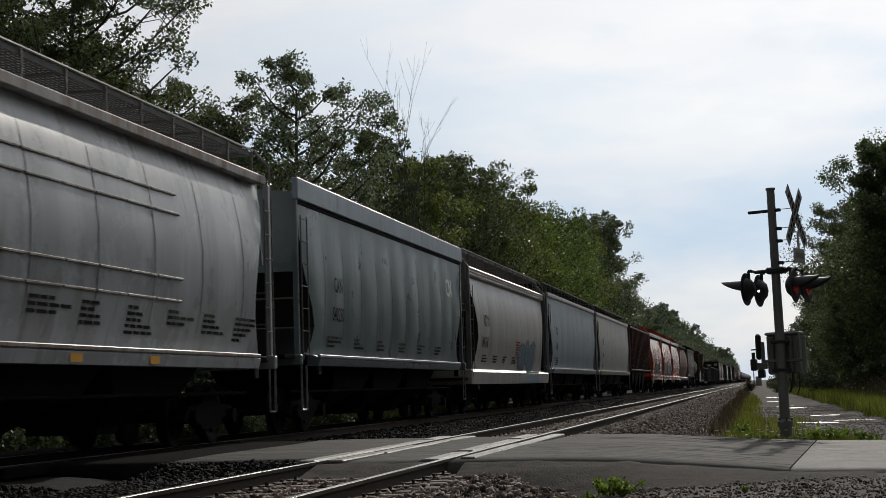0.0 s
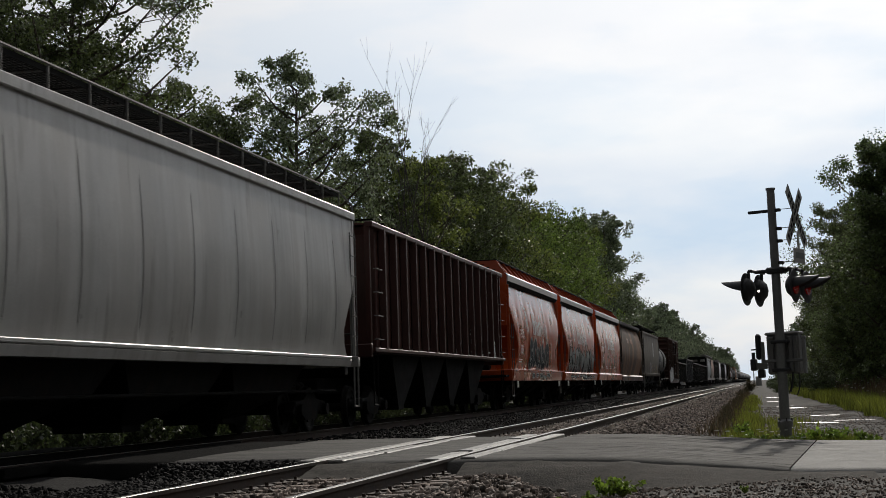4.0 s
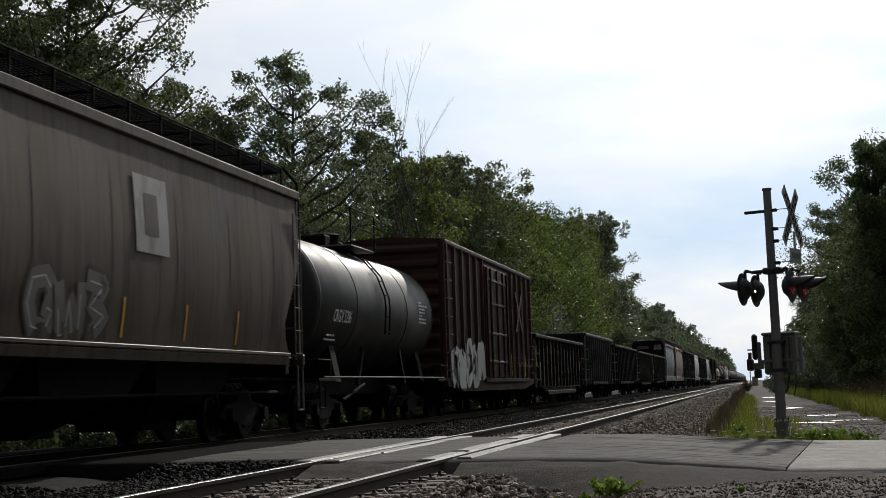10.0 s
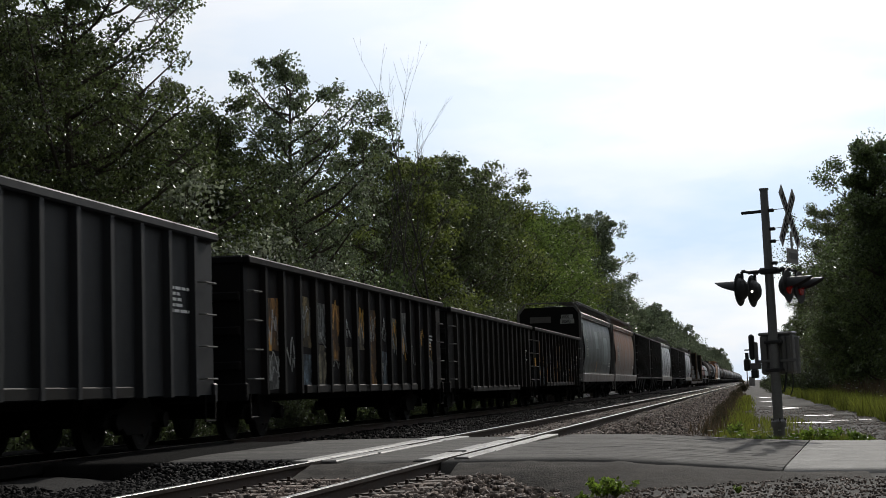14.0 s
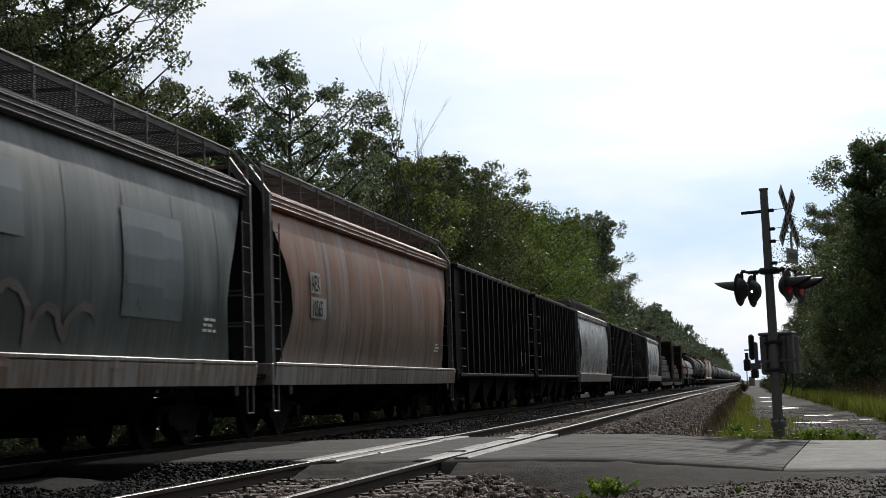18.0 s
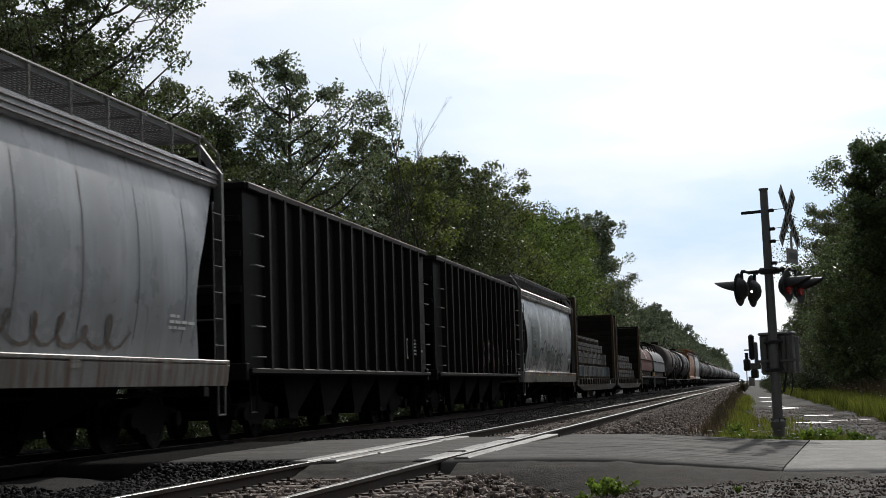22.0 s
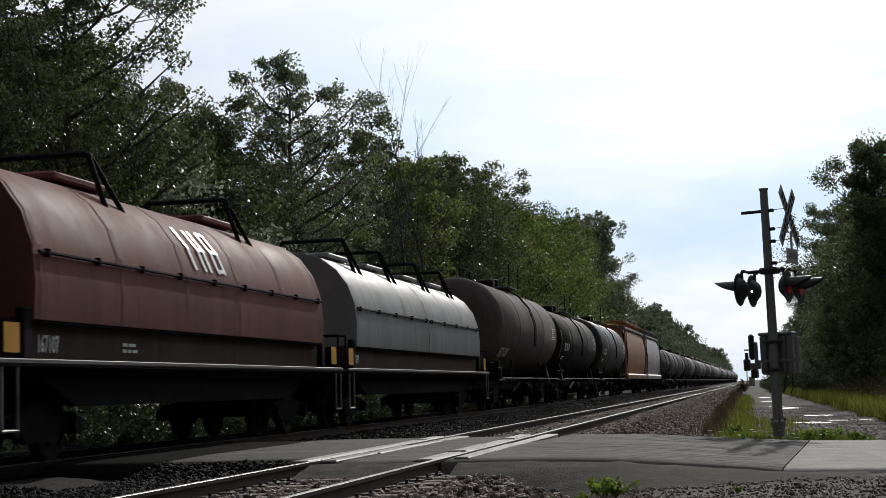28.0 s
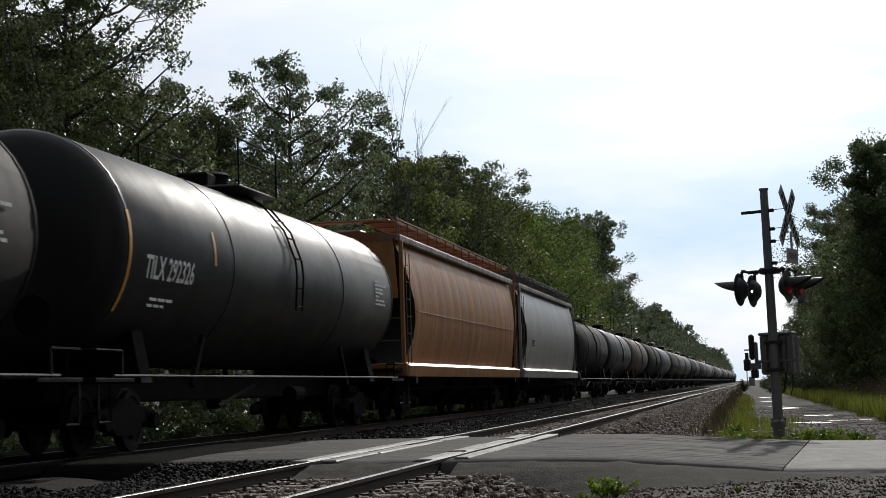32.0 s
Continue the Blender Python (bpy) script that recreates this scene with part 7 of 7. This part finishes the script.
yc, H = flat_car("yellow-brown bulkhead flat car loaded with beams", 458.7, 480.1, 1)
bundle("dark grey strapped beams stacked on a flat car", yc, -8.9, 9.6, -1.3, 1.35, 1.2, 1.76, 1, m_wrapblue, 8, 0)
bundle("grey strapped beams stacked on other beams", yc, -8.2, 8.4, -1.2, 1.27, 1.88, 2.5, 2, m_wrap, 7, 1)
bundle("grey strapped beams at the top of a stack", yc, -7.9, 6.3, -1.2, 1.26, 2.54, 2.97, 2, m_wrap, 7, 1)
bundle("thin grey pipes on top of a stack of beams", yc, -6.8, 5.7, -1.0, 1.1, 3.16, 3.32, 1, m_wrap, 6, 0)
yc, H = flat_car("worn brown bulkhead flat car loaded with short beams", 481.4, 502.0, 2)
bundle("grey short beams stacked in low tiers on a flat car", yc, -6.5, 7.7, -1.3, 1.3, 1.22, 1.68, 2, m_wrap, 9, 0)
bundle("grey short beams stacked on a lower tier", yc, -6.4, 6.7, -1.2, 1.24, 1.8, 2.2, 2, m_wrap, 8, 1)
bundle("grey short beams in the top tier of a stack", yc, -6.3, 5.2, -1.1, 1.16, 2.32, 2.64, 2, m_wrap, 7, 2)


def coil_car(label, y0, y1, hood, hoods, seed):
    """A coil car: low frame with a lift-off arched hood."""
    L = y1 - y0
    H = L / 2
    t = thing("coil_car", label, "coil car", "freight cars of the train")
    part("frame", Kit().bev(-1.5, 1.5, -H, H, 1.1, 1.24, .03), m_under, t)
    for s in (-1, 1):
        part("walk_edge", Kit().bev(s * 1.6 - .03, s * 1.6 + .03, -H, H, 1.22, 1.28, .01), m_galv, t, "worn edge of the side walk")
        part("walk", Kit().bev(s * 1.5 - .12, s * 1.5 + .12, -H, H, 1.18, 1.23, .01), m_under, t)
        part("side_beam", Kit().prism([(-H + .8, 1.78), (-H + .8, 1.24), (H - .8, 1.24), (H - .8, 1.78)], "x", s * 1.3 - .05, s * 1.3 + .05), car_paint("paint_rusty_beam", (0.055, 0.032, 0.026), .65, (0.09, 0.045, 0.028), .5, spec=.15), t)
        part("lower_beam", Kit().prism([(-H + 1.6, 1.15), (-H + 2.8, .7), (H - 2.8, .7), (H - 1.6, 1.15)], "x", s * 1.25 - .05, s * 1.25 + .05), m_under, t)
        for e in (-1, 1):
            part("guide_post", Kit().bev(s * 1.44 - .06, s * 1.44 + .06, e * (H - 1.0) - .12, e * (H - 1.0) + .12, 1.24, 1.9, .02), m_under, t)
            part("sill_step", Kit().path([(s * 1.6, e * (H - .5), 1.2), (s * 1.6, e * (H - .5), .45), (s * 1.6, e * (H - .1), .45), (s * 1.6, e * (H - .1), 1.2)], .02, 5), m_whitebar, t)
            part("end_rail", Kit().path([(s * 1.55, e * (H - .05), 1.1), (s * 1.55, e * (H - .05), 1.95), (s * .5, e * (H - .05), 1.95)], .022, 5), m_under, t)
    arch = [(1.52, 1.76), (1.54, 2.2), (1.5, 2.66), (1.36, 3.08), (1.1, 3.44), (.75, 3.7), (.35, 3.83), (0, 3.86)]
    full = arch + [(-x, z) for x, z in arch[-2::-1]]
    h0, hl = -H + 1.1, (L - 2.2) / hoods
    for j in range(hoods):
        a, b = h0 + hl * j + .02, h0 + hl * (j + 1) - .02
        hk = Kit().loft([[(x, y, z) for x, z in full] for y in (a, a + .01, (a + b) / 2, b - .01, b)])
        hd = part("hood", hk, hood, t, "arched lift-off steel hood", smooth=True)
        for i in range(6 if hoods == 1 else 4):
            y = a + .15 + (b - a - .3) * i / (5 if hoods == 1 else 3)
            rk = Kit().loft([[(x * 1.012, y + d, z + (.012 if z > 1.8 else 0)) for x, z in full] for d in (-.03, .03)], closed=False)
            part("hood_rib", rk, hood, hd)
        for s in (-1, 1):
            part("hood_rail", Kit().tube((s * 1.54, a + .1, 2.58), (s * 1.54, b - .1, 2.58), .025, 6), m_under, hd)
            for i in range(9 if hoods == 1 else 5):
                y = a + .35 + (b - a - .7) * i / (8 if hoods == 1 else 4)
                part("rail_bracket", Kit().bev(s * 1.53 - .04, s * 1.53 + .04, y - .035, y + .035, 2.53, 2.63, .008), m_under, hd)
        for i in range(2):
            y = a + (b - a) * (.27 + .46 * i)
            part("lifting_frame", Kit().path([(1.02, y - .12, 3.46), (.72, y - .05, 4.28), (-.72, y - .05, 4.28), (-1.02, y - .12, 3.3)], .045, 6), m_under, hd, "dark steel lifting frame")
            part("lifting_frame", Kit().path([(1.05, y + .45, 3.44), (.72, y + .0, 4.28)], .04, 6).path([(-1.05, y + .45, 3.44), (-.72, y + .0, 4.28)], .04, 6), m_under, hd)
            part("hood_plate", Kit().bev(-.6, .6, y - .9, y + .9, 3.82, 3.94, .03), hood, hd)
        part("hood_skirt", Kit().bev(-1.5, 1.5, a, b, 1.72, 1.78, .01), m_under, hd)
    for y in (-H + .25, H - .65):
        plate(t, lambda z: 1.55, y, 1.35, .4, .35, m_yellowtag, "reflector", "orange-yellow plate")
    running_gear(t, L, 2.2)
    TRAIN.append((t, (y0 + y1) / 2))
    return t, H


t, H = coil_car("dusty red-brown coil car with arched hood and white emblem", 502.7, 517.9, p_coilred, 1, 1)
k = Kit()
_arch = lambda z: float(np.interp(z, (1.76, 2.2, 2.66, 3.08, 3.44, 3.7), (1.52, 1.54, 1.5, 1.36, 1.1, .75)))
for a, b in ((-.75, -.63), (-.3, -.19), (-.05, .06), (.32, .43), (.62, .74)):   # slanting bars
    k.add([(_arch(2.74) + .02, a, 2.74), (_arch(2.74) + .02, b, 2.74), (_arch(3.08) + .02, b - .1, 3.08), (_arch(3.08) + .02, a - .1, 3.08),
           (_arch(3.4) + .02, b - .2, 3.4), (_arch(3.4) + .02, a - .2, 3.4)], [(0, 1, 2, 3), (3, 2, 4, 5)])
for z, ya, yb in ((3.06, -.32, -.02), (2.76, .32, .7), (3.07, .25, .62), (3.36, .18, .5)):
    k.add([(_arch(z) + .022, ya, z), (_arch(z) + .022, yb, z), (_arch(z + .06) + .022, yb - .02, z + .06), (_arch(z + .06) + .022, ya - .02, z + .06)], [(0, 1, 2, 3)])
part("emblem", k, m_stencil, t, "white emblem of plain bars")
bars(t, lambda z: 1.36, -H + 4.2, 1.5, 2, m_stencil, seed=4)
lettering("167107", .3, m_stencil, t, -H + 1.5, 1.38, lambda z: 1.36, squeeze=.7)
t, H = coil_car("worn silver coil car with two arched hoods", 518.4, 536.3, p_coilsilver, 2, 2)
lettering("3597", .26, m_stencil, t, -H + 1.5, 1.4, lambda z: 1.36, squeeze=.7)

tank_car("dark grey tank car with white lettering", 539.0, 554.6, p_matte, 1.64, "SHQX 10098", band_paint=p_matte, stripe=False)
tank_car("black tank car with yellow stripe and white lettering", 556.5, 573.0, p_black, 1.54, "TILX 251700")
tank_car("shiny dark grey tank car with yellow stripe and white lettering", 574.9, 591.7, p_charcoal, 1.64, "TILX 292326")
t, c, H, b = hopper_car("faded orange covered hopper car streaked with rust", 593.0, 611.7, "tall_round", p_orange, fence_paint=p_orange, roof_paint=p_rustgrey, sill_bot=1.12, post_paint=p_rustgrey, seams=14, band=p_lightsill)
part("belt_seam", Kit().bev(c(2.75) - .005, c(2.75) + .012, -H + 1.1, H - 1.1, 2.74, 2.76, .003), p_rustgrey, t)
t, c, H, b = hopper_car("clean pale grey covered hopper car with round sides", 613.0, 630.9, "tall_round", p_white, sill_bot=1.12, post_paint=m_galv, seams=6, band=p_lightsill)
bars(t, c, -H + 2.4, 2.5, 3, m_blackst, seed=99)
_y = 632.9
for _i in range(4):
    tank_car("dark tank car with dirty shell", _y, _y + 16.3, (p_black, p_charcoal, p_olive, p_black)[_i], 1.5)
    _y += 17.7
for _i in range(34):
    tank_car("dark tank car far down the train", _y, _y + 16.3, (p_charcoal, p_black, p_olive, p_charcoal, p_coilsilver if _i > 8 else p_black)[_i % 5], 1.5, far=True)
    _y += 17.7

# ---- crossing signal ----
SX, SY = 0.39, 30.3
SZ = ground_z(SX, SY)
sig = thing("crossing_signal", "weathered aluminium crossing signal mast with crossbuck and flashing lamps", "crossing signal", at=(SX, SY, SZ))
sig.rotation_euler = (0, radians(-0.9), radians(-18.5))   # turned off the track, leaning slightly
TOP = 4.78
part("mast", Kit().tube((0, 0, .3), (0, 0, TOP), .096, 18, .074).tube((0, 0, TOP), (0, 0, TOP + .035), .09, 18), m_mast, sig, smooth=True)
part("base", Kit().tube((0, 0, -.2), (0, 0, .42), .118, 16, .112), m_mast, sig, "thick sleeve at the mast's foot", smooth=True)
part("base_collar", Kit().tube((0, 0, .36), (0, 0, .46), .142, 16).tube((0, 0, .46), (0, 0, .5), .142, 16, .11), m_mast, sig, "bolted collar on the mast's foot", smooth=True)
for q in range(6):
    part("collar_bolt", Kit().tube((.128 * math.cos(q * 1.047), .128 * math.sin(q * 1.047), .44), (.128 * math.cos(q * 1.047), .128 * math.sin(q * 1.047), .52), .014, 6), m_blackpaint, sig)
part("bell_arm", Kit().bev(-.46, .12, -.03, .03, TOP - .42, TOP - .365, .01), m_blackpaint, sig, "short arm near the top")
for z in (TOP - .39, TOP - .74, TOP - .97, TOP - 1.38):
    br = part("sign_bracket", Kit().bev(.06, .17, -.04, .04, z - .03, z + .03, .012), m_blackpaint, sig)
    part("bracket_rod", Kit().tube((.15, 0, z + .01), (.44, 0, z + .01), .007, 6), m_galv, br, "thin bright rod to the sign")
# crossbuck: two crossed boards facing along the road
xb = part("crossbuck", Kit().bev(.43, .45, -.12, .12, -.12, .12, .008), m_signwhite, sig, "faded white crossbuck sign", at=(0, 0, TOP - .55))
for s in (-1, 1):
    bl = part("blade", Kit().bev(.452 if s > 0 else .412, .468 if s > 0 else .428, -.118, .118, -.69, .69, .005), m_signwhite, xb)
    bl.rotation_euler = (s * radians(44), 0, 0)
    for i in range(9):
        k = Kit()
        for q0, q1 in ((-.08, -.03), (.0, .08)) if i % 2 else ((-.08, .02), (.045, .08)):
            for xo in ((.4075, .4105), (.4295, .4315)) if s < 0 else ((.4685, .4715), (.449, .4515)):
                k.box(xo[0], xo[1], q0, q1, -.61 + i * .137, -.52 + i * .137)
        part("letter_bar", k, m_blackst, bl)
part("track_sign", Kit().bev(.45, .47, -.3, .36, TOP - 1.42, TOP - 1.14, .008), m_signwhite, sig, "small plate under the crossbuck")
part("track_sign_bars", Kit().box(.445, .475, -.2, .28, TOP - 1.33, TOP - 1.22), m_cabinet, sig, "plain bar where the plate's words stand")
part("sign_strut", Kit().bev(.445, .465, -.01, .09, TOP - 1.14, TOP - .82, .006), m_signwhite, sig)
# cross-arm and lamps, two facing each way along the road
AZ, LZ = TOP - 1.52, TOP - 1.85
part("cross_arm", Kit().tube((-.4, 0, AZ), (.42, 0, AZ), .036, 10).bev(-.16, .2, -.13, .13, AZ - .06, AZ + .06, .03).tube((-.36, -.37, AZ), (-.36, .37, AZ), .03, 8).tube((.36, -.37, AZ), (.36, .37, AZ), .03, 8), m_blackpaint, sig, "black lamp cross-arm", smooth=True)
m_peep = surface("lit_peep_window", (0.8, 0.8, 0.75), .3, 0, .05, 4, bump=0, emit=(1, .95, .85, 2.5))
for sx in (-1, 1):
    for j, sy in enumerate((-.37, .37)):
        x = sx * .46
        lamp = part("signal_lamp", Kit().tube((x - sx * .004, sy, LZ), (x + sx * .008, sy, LZ), .305, 32), m_blackpaint, sig, "black round lamp background", smooth=True)
        part("lamp_housing", Kit().tube((x - sx * .005, sy, LZ), (x - sx * .07, sy, LZ), .215, 18, .2).tube((x - sx * .07, sy, LZ), (x - sx * .135, sy, LZ), .2, 18, .13).tube((x - sx * .135, sy, LZ), (x - sx * .165, sy, LZ), .13, 18, .05), m_blackpaint, lamp, "domed lamp housing", smooth=True)
        part("lamp_hanger", Kit().path([(x - sx * .06, sy, LZ + .18), (x - sx * .06, sy, AZ), (x - sx * .12, sy, AZ)], .03, 8), m_blackpaint, lamp)
        n = 14
        rings = []
        for d, half in ((0.0, 105), (.14, 92), (.26, 76), (.36, 56), (.43, 34), (.46, 14)):
            arc = [math.pi / 2 + radians(half) * (-1 + 2 * i / n) for i in range(n + 1)]
            rings.append([(x + sx * (.008 + d), sy + .165 * math.cos(a), LZ + .165 * math.sin(a)) for a in arc] + [(x + sx * (.008 + d), sy + .158 * math.cos(a), LZ + .158 * math.sin(a)) for a in arc[::-1]])
        part("visor", Kit().loft(rings), m_blackpaint, lamp, "long black cutaway visor", smooth=True)
        part("lens", Kit().tube((x + sx * .009, sy, LZ), (x + sx * .035, sy, LZ), .15, 20), m_lens if sx > 0 else m_lens_off, lamp, "red glass lens")
        if sx < 0 and j == 1:
            part("peep_window", Kit().tube((x + .055, sy - .215, LZ - .02), (x + .055, sy - .2, LZ - .02), .022, 10), m_peep, lamp, "small lit side window")
# mechanism case behind the mast, with its levers and small boxes
case = part("case", Kit().bev(-.31, .31, .11, .4, 1.33, 2.08, .04), m_cabinet, sig, "grey metal mechanism case bolted to the mast")
part("case_lid", Kit().bev(-.33, .33, .09, .42, 2.06, 2.12, .025), m_mast, case)
# bright line on the lid made as a thin polished metal strip
part("lid_edge", Kit().bev(-.32, .32, .084, .092, 2.075, 2.098, .003), m_railhead, case, "bright strip along the lid's edge")
for xa, xb_ in ((-.27, -.16), (.12, .2), (.22, .29)):
    part("case_rib", Kit().bev(xa, xb_, .07, .115, 1.36, 2.03, .012), m_cabinet, case)
part("bracket_bar", Kit().bev(-.34, .47, .05, .1, 1.55, 1.61, .012), m_mast, sig)
part("bracket_bar", Kit().bev(-.16, .16, -.1, .12, 1.38, 1.44, .012), m_blackpaint, sig)
part("bracket_bar", Kit().bev(-.16, .16, -.1, .12, 1.9, 1.96, .012), m_blackpaint, sig)
part("side_lever", Kit().bev(.395, .455, .02, .12, 1.33, 2.0, .015).bev(.38, .47, .02, .12, 1.96, 2.02, .012), m_mast, sig, "steel lever arm")
part("side_lever", Kit().bev(-.5, -.4, .02, .14, 1.62, 2.1, .035), m_blackpaint, sig, "black counter lever")
part("side_lever", Kit().bev(-.4, -.34, .04, .12, 1.52, 1.95, .015), m_mast, sig, "steel lever arm")
part("relay_box", Kit().bev(-.6, -.5, -.02, .14, 1.42, 1.64, .02).tube((-.55, .06, 1.64), (-.55, .06, 1.76), .035, 10), m_blackpaint, sig)
part("relay_box", Kit().bev(-.48, -.36, .02, .16, 1.28, 1.44, .02), m_blackpaint, sig)
part("arm_bracket", Kit().bev(-.52, -.3, .05, .13, 1.44, 1.56, .015), m_cabinet, sig)
part("arm_stub", Kit().bev(-.6, -.48, .06, .09, 1.8, 1.825, .006), m_blackpaint, sig)
part("cable", Kit().path([(.18, .1, 1.36), (.165, .08, 1.2), (.13, .04, 1.0)], .022, 6), m_blackpaint, sig, "hanging black cable")
part("cable", Kit().path([(.27, .15, 1.36), (.285, .15, 1.2), (.27, .13, 1.05), (.23, .1, .93)], .012, 5), m_blackpaint, sig, "hanging black cable")

# ---- tiny distant things at the end of the line ----
far_sig = thing("line_signal", "distant grey wayside signal mast by the line", "railway signal", at=(-1.6, 330, ground_z(-1.6, 330)))
part("mast", Kit().tube((0, 0, 0), (0, 0, 3.2), .1, 8), m_mast, far_sig)
part("cabinet", Kit().bev(.3, 1.5, -.5, .5, 0, 1.9, .05), m_signwhite, far_sig, "pale equipment cabinet")


def motions():
    rows = (0, 3, 6, 9, 12, 15, 18, 21, 24, 27, 30, 32)

    def moved(s):
        return SPEED * (s - 0.01375 * (s - 16) ** 2 / 32)

    place = {}
    for car, y in TRAIN:
        place[car.name] = y
        walk(car, [(s, pose(FAR, y - moved(s), 0)) for s in rows])
    # wheels roll while they pass through the near stretch
    for car, w, d in WHEELS:
        y = place[car.name]
        t0 = max(0.0, (y - 60) / SPEED)
        t1 = min(32.0, (y - 8) / SPEED)
        if t1 - t0 < 0.2 or t0 >= 32:
            continue
        n = max(1, int(math.ceil((moved(t1) - moved(t0)) / 0.457 / radians(80))))
        ts = [t0 + (t1 - t0) * i / n for i in range(n + 1)]
        keys = [(0.0, ts[0])] if ts[0] > 0.02 else []
        keys += [(s, s) for s in ts]
        if ts[-1] < 31.98:
            keys.append((32.0, ts[-1]))
        walk(w, [(s, Matrix.Translation((0, d, .457)) @ Matrix.Rotation((moved(q) - moved(t0)) / 0.457, 4, "X")) for s, q in keys])


motions()
